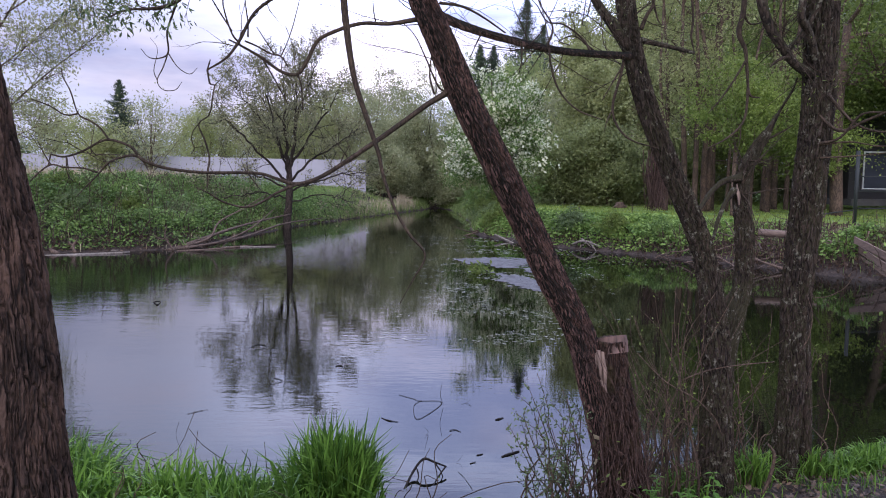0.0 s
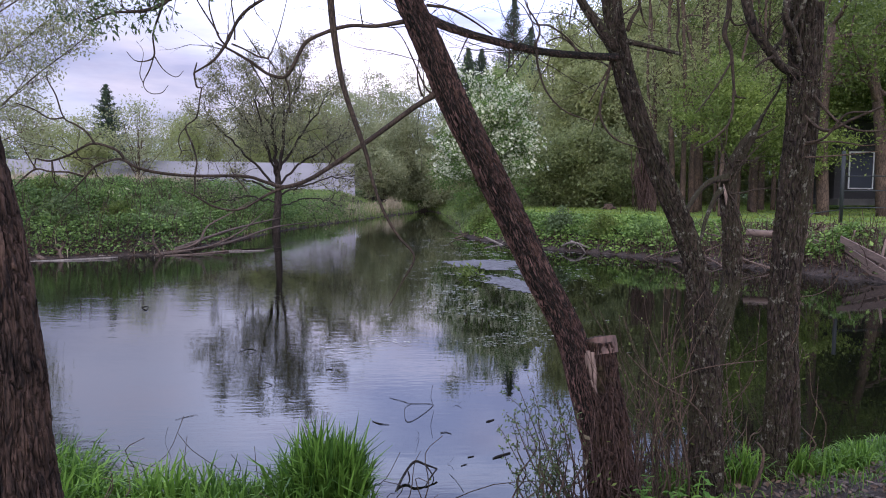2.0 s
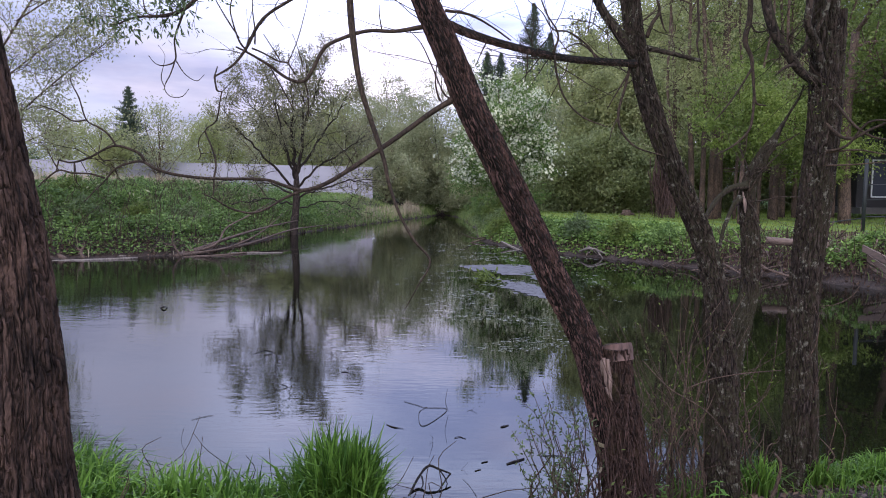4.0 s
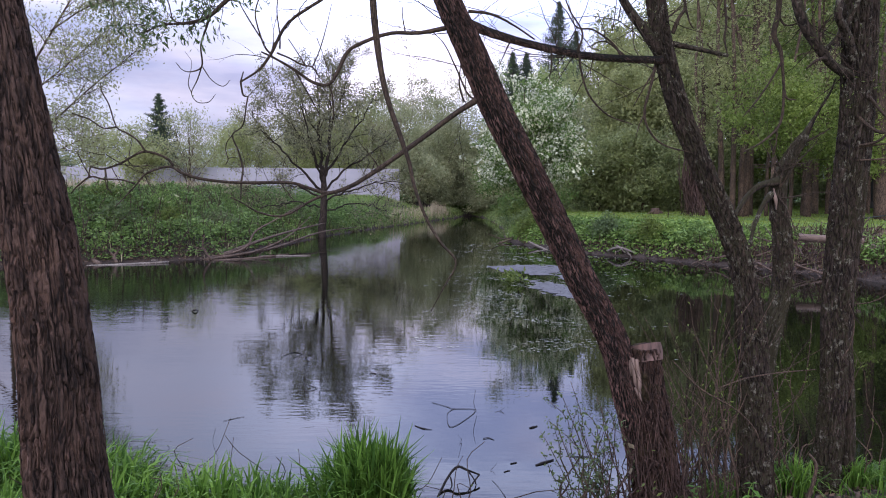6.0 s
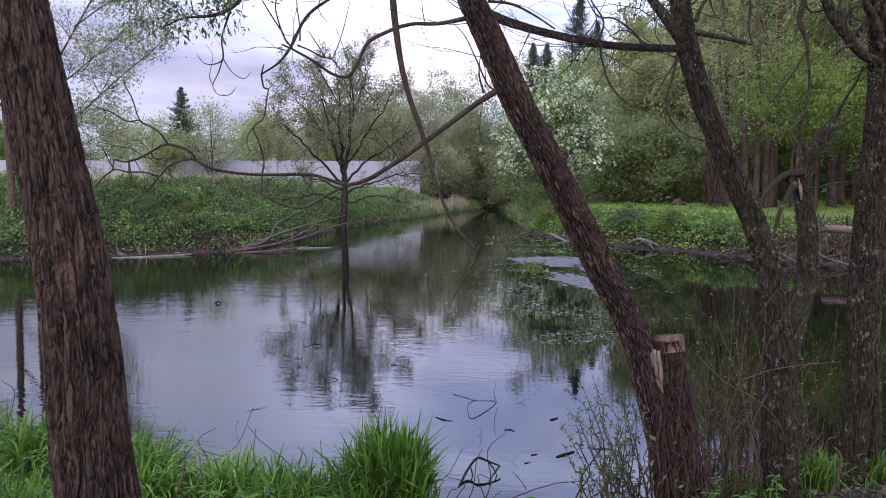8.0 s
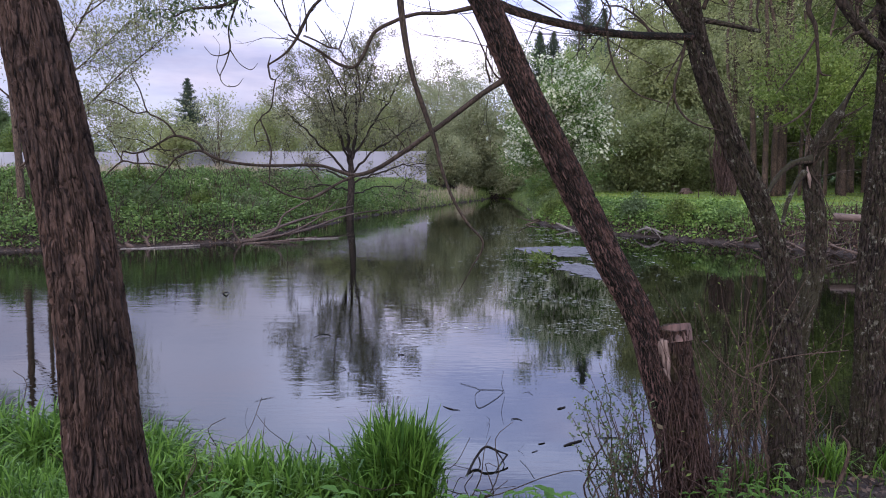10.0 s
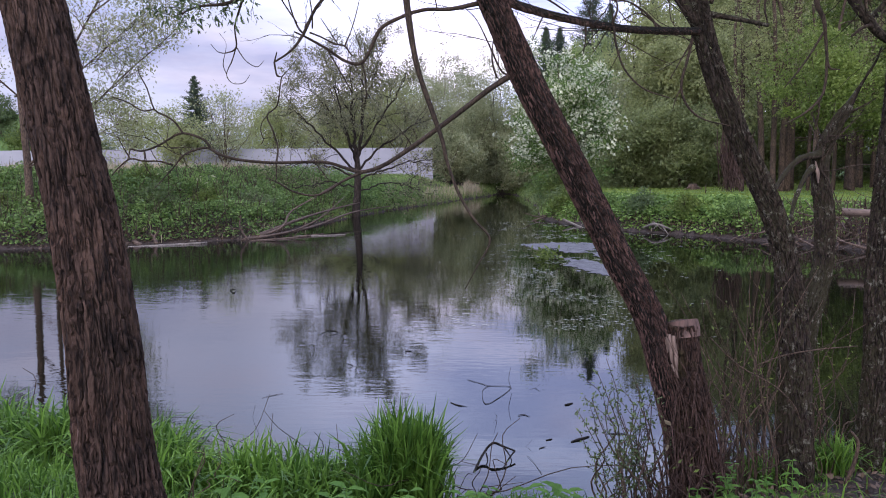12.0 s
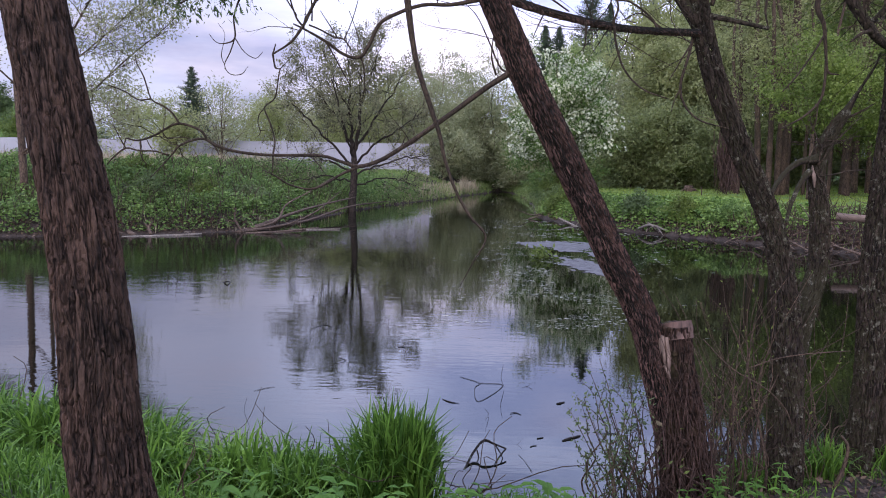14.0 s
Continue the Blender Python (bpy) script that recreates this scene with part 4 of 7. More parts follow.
lean = thing("leaning_willow", (1.42, 4.8, 0.1), "leaning willow stem rising from a sawn coppice stool", "tree")
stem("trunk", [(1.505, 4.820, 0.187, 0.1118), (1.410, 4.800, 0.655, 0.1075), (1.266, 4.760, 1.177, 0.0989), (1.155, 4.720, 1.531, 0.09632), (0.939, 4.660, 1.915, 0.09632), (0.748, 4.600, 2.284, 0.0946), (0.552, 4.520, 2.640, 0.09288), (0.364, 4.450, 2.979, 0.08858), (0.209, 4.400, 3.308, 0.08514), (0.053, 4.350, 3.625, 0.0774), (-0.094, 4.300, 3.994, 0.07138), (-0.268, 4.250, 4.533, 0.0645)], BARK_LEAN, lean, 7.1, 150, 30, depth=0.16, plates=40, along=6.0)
stem("cut_stump", [(1.532, 4.780, 0.166, 0.17), (1.486, 4.760, 0.553, 0.155), (1.444, 4.740, 0.951, 0.125), (1.397, 4.720, 1.226, 0.105), (1.371, 4.700, 1.478, 0.093)], BARK_STUMP, lean, 9.4, 130, 40, depth=0.20, plates=32, along=6.0)

mid = thing("willow_tree", (2.25, 5.2, 0.1), "willow with grey lichened bark at the water's edge", "tree")
stem("trunk", [(2.389, 5.220, 0.017, 0.135), (2.348, 5.200, 0.587, 0.118), (2.321, 5.200, 1.223, 0.104), (2.237, 5.180, 1.767, 0.0848), (2.109, 5.160, 2.177, 0.08), (1.905, 5.120, 2.579, 0.0752), (1.688, 5.080, 3.047, 0.072), (1.559, 5.050, 3.427, 0.0688), (1.473, 5.000, 3.793, 0.064), (1.349, 4.900, 4.667, 0.056)], BARK_LICHEN, mid, 5.2, 110, 26, depth=0.19, plates=26, along=9.0)
right = thing("willow_tree", (2.95, 5.4, 0.1), "upright willow with pale lichen on cracked bark", "tree")
stem("trunk", [(2.997, 5.420, -0.078, 0.1155), (3.006, 5.420, 0.328, 0.09856), (3.021, 5.400, 0.955, 0.09394), (3.009, 5.400, 1.607, 0.09548), (3.037, 5.380, 2.458, 0.1001), (3.064, 5.360, 3.077, 0.1001), (3.010, 5.300, 3.871, 0.0924), (2.928, 5.200, 4.987, 0.077)], BARK_LICHEN, right, 12.7, 120, 28, depth=0.20, plates=28, along=9.0)

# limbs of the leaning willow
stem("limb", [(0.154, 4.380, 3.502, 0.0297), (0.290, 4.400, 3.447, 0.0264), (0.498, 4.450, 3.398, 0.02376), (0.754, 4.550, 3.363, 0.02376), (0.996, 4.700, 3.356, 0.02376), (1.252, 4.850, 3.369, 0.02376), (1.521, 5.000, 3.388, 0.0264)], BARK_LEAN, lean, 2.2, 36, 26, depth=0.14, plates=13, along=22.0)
g = Geo()
twig(g, [(0.053, 4.360, 3.458, 0.0154), (-0.113, 4.350, 3.426, 0.0119), (-0.279, 4.330, 3.419, 0.0112), (-0.442, 4.300, 3.358, 0.0112), (-0.528, 4.300, 3.303, 0.0112), (-0.586, 4.280, 3.182, 0.0105), (-0.640, 4.280, 3.114, 0.0098), (-0.730, 4.270, 3.129, 0.0091), (-0.830, 4.250, 3.197, 0.0084), (-0.937, 4.220, 3.256, 0.0063), (-1.006, 4.200, 3.287, 0.0042)])
part("limb", g, BARK_TWIG, lean, smooth=True)
g = Geo()
twig(g, [(0.281, 4.440, 3.073, 0.0224), (0.122, 4.400, 2.974, 0.0168), (-0.047, 4.380, 2.848, 0.0154), (-0.182, 4.350, 2.748, 0.0147), (-0.348, 4.300, 2.629, 0.014), (-0.513, 4.280, 2.526, 0.0126), (-0.643, 4.250, 2.486, 0.0119), (-0.749, 4.200, 2.516, 0.0098), (-0.853, 4.150, 2.545, 0.0091), (-1.116, 4.050, 2.544, 0.0084), (-1.289, 4.000, 2.562, 0.0084), (-1.379, 3.950, 2.591, 0.0077), (-1.455, 3.950, 2.628, 0.007), (-1.553, 3.900, 2.593, 0.0056), (-1.622, 3.900, 2.521, 0.0042), (-1.710, 3.850, 2.410, 0.0021)])
twig(g, [(-0.636, 4.250, 2.486, 0.0098), (-0.734, 4.200, 2.441, 0.0077), (-0.871, 4.100, 2.359, 0.0063), (-0.993, 4.050, 2.377, 0.0056), (-1.074, 4.000, 2.431, 0.0042), (-1.142, 4.000, 2.462, 0.0021)])
part("limb", g, BARK_TWIG, lean, smooth=True)
g = Geo()
twig(g, [(-0.391, 4.300, 3.994, 0.0238), (-0.380, 4.300, 3.644, 0.021), (-0.359, 4.300, 3.387, 0.0203), (-0.310, 4.280, 3.091, 0.0168), (-0.218, 4.260, 2.812, 0.0154), (-0.168, 4.250, 2.664, 0.0126), (-0.139, 4.240, 2.532, 0.0105), (-0.073, 4.220, 2.352, 0.0091), (0.013, 4.200, 2.204, 0.0084), (0.106, 4.200, 2.085, 0.0063), (0.036, 4.180, 1.942, 0.0042), (-0.040, 4.170, 1.800, 0.0021)])
part("hanging_limb", g, BARK_TWIG, lean, smooth=True)
g = Geo()
twig(g, [(-0.466, 4.250, 3.725, 0.0098), (-0.657, 4.220, 3.585, 0.0091), (-0.849, 4.200, 3.448, 0.0091), (-0.948, 4.200, 3.278, 0.0091), (-1.016, 4.180, 3.182, 0.007), (-1.112, 4.150, 3.111, 0.0049)])
part("limb", g, BARK_TWIG, lean, smooth=True)


# ---------------------------------------------------------------- near bank grass
def grass_patch(label, centre, reach, count, height, width, seed, bend=0.5, squash=1.0, vary=0.25):
    """A patch of small uneven tufts, each with its own height and lean."""
    rng = np.random.default_rng(seed)
    tufts = max(5, count // 45)
    g = Geo()
    for k in range(tufts):
        c = np.array(centre[:2]) + rng.normal(0, 0.5, 2) * reach * np.array([1, squash])
        n = count // tufts
        x, y = c[0] + rng.normal(0, 0.045, n), c[1] + rng.normal(0, 0.045, n)
        z = land_height(x, y)
        ok = z > -0.12
        off = min(1.0, math.hypot(c[0] - centre[0], (c[1] - centre[1]) / squash) / reach)
        h = height * (1 - 0.16 * off) * rng.uniform(0.78, 1.06)
        wind = rng.normal(0, 0.06 + 0.10 * bend, 2)
        g.blades(rng, np.stack([x, y, z], -1)[ok], np.full(ok.sum(), h), width, bend * rng.uniform(0.7, 1.6), vary, (wind[0], wind[1], 1.0))
    return tagged(part("grass_tuft", g, GRASS), label, "grass", kind="stuff")


grass_patch("tall dense tuft of lush green grass on the bank", (-0.45, 4.60, 0.580), 0.15, 1900, 1.0, 0.019, 1, 0.22, 1.0, 0.2)
grass_patch("tall dense tuft of lush green grass on the bank", (-0.60, 4.50, 0.585), 0.16, 800, 0.78, 0.017, 2, 0.28, 1.0, 0.25)
grass_patch("tall dense tuft of lush green grass on the bank", (-0.36, 4.50, 0.585), 0.10, 650, 0.92, 0.019, 3, 0.22, 1.0, 0.2)
for i, (c, h) in enumerate((((-0.885, 4.500, 0.547), 0.66), ((-1.151, 4.550, 0.525), 0.68), ((-1.424, 4.600, 0.504), 0.66), ((-1.684, 4.600, 0.485), 0.34), ((-2.021, 4.700, 0.499), 0.62), ((-2.295, 4.800, 0.497), 0.72), ((-2.696, 4.900, 0.496), 0.78), ((-3.033, 5.000, 0.455), 0.78), ((-3.462, 5.100, 0.414), 0.8), ((-3.907, 5.200, 0.373), 0.8))):
    grass_patch("lush green grass along the near bank", c, 0.42, 620, h, 0.018, 10 + i, 0.55, 0.6)
for i, (c, h) in enumerate((((2.181, 5.400, 0.134), 0.36), ((2.734, 5.400, 0.134), 0.42), ((3.355, 5.500, 0.022), 0.30), ((3.733, 5.600, -0.023), 0.30), ((4.167, 5.700, -0.068), 0.30))):
    grass_patch("tuft of green grass between the trunks", c, 0.22, 300, h, 0.010, 30 + i, 0.55, 0.6)
for i, (c, h) in enumerate((((3.6, 5.35), 0.30), ((4.05, 5.5), 0.30), ((4.5, 5.6), 0.30))):
    grass_patch("lush green grass at the foot of the willows", c, 0.34, 260, h, 0.012, 40 + i, 0.6, 0.6)
rng = np.random.default_rng(5)
x, y = rng.uniform(-5, 5, 34000), rng.uniform(0.8, 5.6, 34000)
ok = (shore_distance(x, y) > 0.12) & ((x < 1.0) | (rng.uniform(0, 1, 34000) < 0.05))
for i, c in enumerate(((1.35, 4.35), (1.9, 4.6), (2.5, 4.6), (3.0, 4.8), (3.5, 4.9), (2.2, 5.0), (2.75, 5.1))):
    grass_patch("low dark grass among the willow feet", c, 0.4, 60, 0.13, 0.008, 50 + i, 0.9, 0.6)
litter = np.random.default_rng(52)
lx, ly = litter.uniform(0.9, 4.6, 5200), litter.uniform(4.0, 6.1, 5200)
g = Geo()
g.leaves(litter, np.stack([lx, ly, land_height(lx, ly) + litter.uniform(0.0, 0.04, 5200)], -1), 0.045, 0.022, 0.0, 0.5, 0.8)
tagged(part("leaf_litter", g, LITTER), "brown dead leaves round the willow feet", "leaves", kind="stuff")
g = Geo()
g.blades(rng, np.stack([x, y, land_height(x, y)], -1)[ok], np.full(ok.sum(), 0.26), 0.010, 0.6)
tagged(part("bank_grass", g, GRASS), "short lush grass covering the near bank", "grass", kind="stuff")

# ---------------------------------------------------------------- sheet fence
def fence():
    root = thing("fence", (-24, 60, 2.5), "long pale grey sheet fence on the far bank", "fence")
    ends = np.array([-46.0, 57.0]), np.array([-3.4, 65.0])
    count = 36
    for i in range(count):
        p, q = ends[0] + (ends[1] - ends[0]) * i / count, ends[0] + (ends[1] - ends[0]) * (i + 0.985) / count
        g = Geo()
        n = np.array([q[1] - p[1], -(q[0] - p[0])])
        n = n / np.linalg.norm(n) * 0.03
        zlo, zhi = 1.4, 4.45 + 0.02 * math.sin(i * 2.1)
        g.add([(p[0], p[1], zlo), (q[0], q[1], zlo), (q[0], q[1], zhi), (p[0], p[1], zhi), (p[0] - n[0], p[1] - n[1], zlo), (q[0] - n[0], q[1] - n[1], zlo), (q[0] - n[0], q[1] - n[1], zhi), (p[0] - n[0], p[1] - n[1], zhi)],
              [(0, 1, 2, 3), (7, 6, 5, 4), (0, 4, 5, 1), (3, 2, 6, 7), (0, 3, 7, 4), (1, 5, 6, 2)])
        part("panel", g, FENCE, root)


fence()


# ---------------------------------------------------------------- ground cover
def scatter(seed, count, xlo, xhi, ylo, yhi, smin, smax):
    """Random places on land between two distances from the water."""
    r = np.random.default_rng(seed)
    x, y = r.uniform(xlo, xhi, count), r.uniform(ylo, yhi, count)
    s = shore_distance(x, y)
    ok = (s > smin) & (s < smax)
    return r, x[ok], y[ok], s[ok]


def lumps(x, y, scale=0.8):
    return 0.5 + 0.5 * np.sin(x * scale * 2.1 + 1.3 * np.sin(y * scale * 1.7)) * np.sin(y * scale * 1.9 + 0.9 * np.sin(x * scale * 2.7))


def canopy_height(x, y):
    """Height of the nettle cover: clumps of plants with hollows between them."""
    big, small = lumps(x, y, 0.55), lumps(x * 1.1 + 0.4 * y, y * 0.9 - 0.5 * x, 1.7)
    fine = lumps(x + 3.1, y - 1.7, 4.2)
    return 0.18 + 0.42 * big + 0.34 * small ** 1.5 + 0.20 * fine


r, x, y, s = scatter(201, 420000, -24, 2, 22, 52, 0.10, 8.0)
top = canopy_height(x, y) * np.clip(s / 0.8, 0.25, 1)
hollow = lumps(x - 0.6 * y, y + 0.3 * x, 1.15)
keep = (hollow + 0.25 * r.uniform(0, 1, len(x)) > 0.22) & (r.uniform(0, 1, len(x)) < np.clip(1.3 - s / 14 - np.clip((y - 40) / 20, 0, 1), 0.15, 1))
x, y, top = x[keep], y[keep], top[keep]
g = Geo()
g.leaves(r, np.stack([x, y, land_height(x, y) + top * (1 - 0.55 * r.uniform(0, 1, len(x)) ** 2) + 0.02], -1), 0.105, 0.068, 0.35, 0.45, 0.7)
tagged(part("nettles", g, LEAF_WEED), "thick green nettles and ivy covering the far bank", "ground cover", kind="stuff")

r, x, y, s = scatter(202, 330000, 2, 20, 10, 48, 0.05, 2.9)
keep = (x > 2.2) & (y < 40) & (r.uniform(0, 1, len(x)) < np.clip((2.9 - s) / 0.9, 0, 1))
keep &= (r.uniform(0, 1, len(x)) < np.clip((y - 23.2) / 2.5, 0.03, 1)) | ((y < 21) & (np.hypot(x - 13.0, y - 20.7) < 0.8))
x, y, s = x[keep], y[keep], s[keep]
top = (0.22 + 0.26 * lumps(x, y, 0.8) + 0.18 * lumps(x, y, 2.6)) * np.clip(s / 0.5, 0.35, 1) * np.clip((3.3 - s) / 2.0, 0.12, 1)
g = Geo()
g.leaves(r, np.stack([x, y, land_height(x, y) + top * (1 - 0.6 * r.uniform(0, 1, len(x)) ** 2) + 0.02], -1), 0.13, 0.08, 0.3, 0.45, 0.7)
tagged(part("nettles", g, LEAF_LUSH), "low green nettles along the edge of the lawn", "ground cover", kind="stuff")

# long grass over the far bank and the lawn
r, x, y, s = scatter(203, 90000, -34, 4, 24, 66, 0.6, 16)
keep = r.uniform(0, 1, len(x)) < np.clip((s - 4) / 4, 0.12, 1)
keep |= y > 42
x, y = x[keep], y[keep]
g = Geo()
g.blades(r, np.stack([x, y, land_height(x, y)], -1), np.full(len(x), 0.28), 0.035, 0.6)
tagged(part("bank_grass", g, BANK_BLADE), "bright spring grass on the far bank", "grass", kind="stuff")
r, x, y, s = scatter(204, 70000, 3, 34, 20, 60, 1.5, 40)
g = Geo()
g.blades(r, np.stack([x, y, land_height(x, y)], -1), np.full(len(x), 0.10), 0.03, 0.6)
tagged(part("lawn_grass", g, LAWN), "short mown yellow-green lawn grass", "grass", kind="stuff")

# rough grass hanging over the channel's edges
r, x, y, s = scatter(205, 60000, -9, 8, 36, 76, -0.05, 1.6)
g = Geo()
g.blades(r, np.stack([x, y, land_height(x, y)], -1), np.full(len(x), 0.5), 0.03, 0.9)
tagged(part("bank_grass", g, BANK_BLADE), "rough grass hanging over the channel edge", "grass", kind="stuff")

# dead leaves on the muddy slope and along the water's edge
r, x, y, s = scatter(206, 90000, 7, 18, 10, 26, 0.0, 4.5)
keep = r.uniform(0, 1, len(x)) < np.clip((27 - y) / 4, 0, 1) * (0.35 + 0.65 * lumps(x, y, 0.9))
x, y = x[keep], y[keep]
g = Geo()
g.leaves(r, np.stack([x, y, land_height(x, y) + r.uniform(0.0, 0.06, len(x))], -1), 0.10, 0.06, 0.0, 0.5)
tagged(part("leaf_litter", g, LITTER), "brown dead leaves covering the muddy slope", "leaves", kind="stuff")
r, x, y, s = scatter(207, 240000, -24, 9, 22, 60, 0.0, 0.75)
g = Geo()
g.leaves(r, np.stack([x, y, land_height(x, y) + r.uniform(0.0, 0.08, len(x))], -1), 0.11, 0.05, 0.0, 0.5)
tagged(part("leaf_litter", g, LITTER), "brown dead leaves and stalks along the waterline", "leaves", kind="stuff")

# dry reeds
def reeds(label, seed, xlo, xhi, ylo, yhi, count, height, smin=0.1, smax=30):
    r, x, y, s = scatter(seed, count, xlo, xhi, ylo, yhi, smin, smax)
    g = Geo()
    g.blades(r, np.stack([x, y, land_height(x, y)], -1), np.full(len(x), height), 0.03, 0.25, 0.4)
    tagged(part("dry_reeds", g, REED), label, "reeds", kind="stuff")


reeds("tan dry reeds at the mouth of the channel", 211, -3.5, 1.6, 50, 66, 2600, 0.55, 0.1, 2.0)
reeds("tan dry reeds at the mouth of the channel", 215, -0.6, 1.4, 60, 66, 700, 1.0, 0.1, 1.6)
reeds("tan dry reeds in front of the sheet fence", 212, -34, -14, 50, 57, 9000, 1.2, 4)
reeds("bleached dry grass overhanging the water", 213, 2.2, 9, 24, 38, 900, 0.3, 0.0, 0.55)
reeds("bleached dry grass overhanging the water", 214, -14, -5.5, 23.5, 42, 1000, 0.3, 0.0, 0.6)


r, x, y, s = scatter(217, 2600, 8.5, 15, 13, 25, 0.05, 2.6)
g = Geo()
g.blades(r, np.stack([x, y, land_height(x, y)], -1), np.full(len(x), 0.4), 0.02, 0.8)
tagged(part("bank_grass", g, BANK_BLADE), "rough spring grass scattered over the brushy slope", "grass", kind="stuff")


# ---------------------------------------------------------------- dead wood along the banks
def dead_branch(label, runs, material=DEAD_WOOD, name="fallen_branch", seed=1, twigs=4, settle=False):
    rng = np.random.default_rng(seed)
    if settle:
        runs = [[(q[0], q[1], float(land_height(q[0], q[1])) + 0.3, q[3]) for q in run] for run in runs]
    root = thing(name, runs[0][0][:3], label, "branch")
    for k, run in enumerate(runs):
        g = Geo()
        line = smooth_line(run, 5)
        g.tube(line[:, :3], line[:, 3], 7)
        part("bough", g, material, root, smooth=True)
        for t in range(twigs):
            i = rng.integers(len(line) // 4, len(line) - 1)
            d = unit(np.array([rng.normal(0, 1), rng.normal(0, 0.6), rng.uniform(0.0, 1.2)]))
            q = line[i, :3]
            h = Geo()
            grow(rng, h, [], q, d, rng.uniform(0.3, 0.9), line[i, 3] * 0.45, 1, (0, 2), 0.6, 0.18, 0.0, 5)
            part("twig", h, material, root, smooth=True)
    return root


dead_branch("grey fallen branches lying from the bank into the water", [
    [(-8.48, 26.20, -0.03, 0.07), (-7.85, 27.50, 0.20, 0.065), (-7.14, 30.00, 0.51, 0.055), (-6.56, 33.00, 0.69, 0.045), (-5.76, 37.00, 0.85, 0.03)],
    [(-8.41, 26.20, -0.00, 0.06), (-7.42, 27.50, 0.09, 0.055), (-6.56, 30.00, 0.20, 0.05), (-5.73, 35.00, 0.48, 0.04), (-4.51, 40.00, 0.50, 0.025)],
    [(-8.08, 26.80, 0.06, 0.05), (-7.31, 27.50, 0.35, 0.045), (-7.11, 28.20, 0.91, 0.035), (-6.44, 29.00, 1.37, 0.025), (-5.59, 30.00, 1.98, 0.012)],
    [(-8.16, 26.00, 0.01, 0.04), (-8.44, 26.00, 0.47, 0.03), (-8.39, 26.00, 0.91, 0.015)],
    [(-7.71, 27.00, 0.07, 0.04), (-6.90, 28.00, 0.20, 0.035), (-6.10, 29.50, 0.65, 0.03), (-5.43, 31.00, 1.41, 0.012)],
    [(-8.04, 26.00, -0.03, 0.05), (-6.97, 26.60, -0.00, 0.045), (-5.80, 28.00, 0.04, 0.03)]], seed=4)
dead_branch("pale driftwood log floating at the far bank", [[(-11.72, 24.10, -0.03, 0.05), (-10.62, 24.40, -0.01, 0.06), (-9.31, 25.00, 0.03, 0.035)]], DRIFT, "driftwood", 5, 0)
dead_branch("pale driftwood log floating at the far bank", [[(-11.46, 25.20, 0.01, 0.04), (-10.49, 25.50, 0.02, 0.045), (-9.93, 25.60, 0.03, 0.03)]], DRIFT, "driftwood", 6, 0)
dead_branch("forked root stub sticking up at the far waterline", [[(-10.98, 24.70, 0.02, 0.06), (-11.09, 24.80, 0.25, 0.05), (-10.93, 24.80, 0.48, 0.02)], [(-11.09, 24.80, 0.25, 0.04), (-11.26, 24.80, 0.42, 0.015)]], DEAD_WOOD, "root_stub", 7, 0)
dead_branch("dark log sliding from the bank into the water", [[(-12.68, 25.50, 0.30, 0.1), (-11.96, 24.90, 0.12, 0.09), (-11.43, 24.50, 0.00, 0.07)]], DEAD_WOOD, "log", 8, 0)
dead_branch("dead stick lying in the nettles of the far bank", [[(-12.62, 29.50, 1.85, 0.05), (-11.92, 29.00, 1.59, 0.04), (-11.36, 28.60, 1.38, 0.025)]], DEAD_WOOD, "dead_stick", 9, 0, True)
dead_branch("dead stick lying in the nettles of the far bank", [[(-13.22, 28.00, 1.36, 0.04), (-12.45, 27.50, 1.17, 0.035), (-11.88, 27.00, 0.92, 0.02)]], DEAD_WOOD, "dead_stick", 10, 0, True)
dead_branch("thin pale stick floating by the rounded tree", [[(-6.75, 27.40, 0.01, 0.03), (-5.72, 27.60, 0.01, 0.035), (-4.89, 27.80, 0.02, 0.02)]], DRIFT, "driftwood", 11, 0)
dead_branch("bleached root tangle hanging over the water", [[(6.61, 28.00, 0.18, 0.04), (6.95, 27.60, 0.34, 0.05), (7.49, 27.20, 0.16, 0.03)], [(6.94, 28.00, 0.40, 0.03), (7.18, 27.40, 0.23, 0.03), (7.29, 27.00, 0.00, 0.015)]], DRIFT, "root_tangle", 12, 3)
dead_branch("bleached root tangle hanging over the water", [[(4.04, 32.00, 0.25, 0.04), (4.35, 31.50, 0.11, 0.05), (4.79, 30.40, -0.07, 0.03)]], DRIFT, "root_tangle", 13, 3)
dead_branch("dead sticks trailing off the tip of the lawn bank", [[(3.97, 36.00, 0.30, 0.04), (3.23, 35.50, 0.14, 0.03), (2.41, 35.00, 0.42, 0.012)], [(3.59, 35.00, 0.17, 0.04), (2.96, 34.60, 0.01, 0.03), (2.59, 34.40, -0.08, 0.015)]], DEAD_WOOD, "dead_stick", 14, 2)


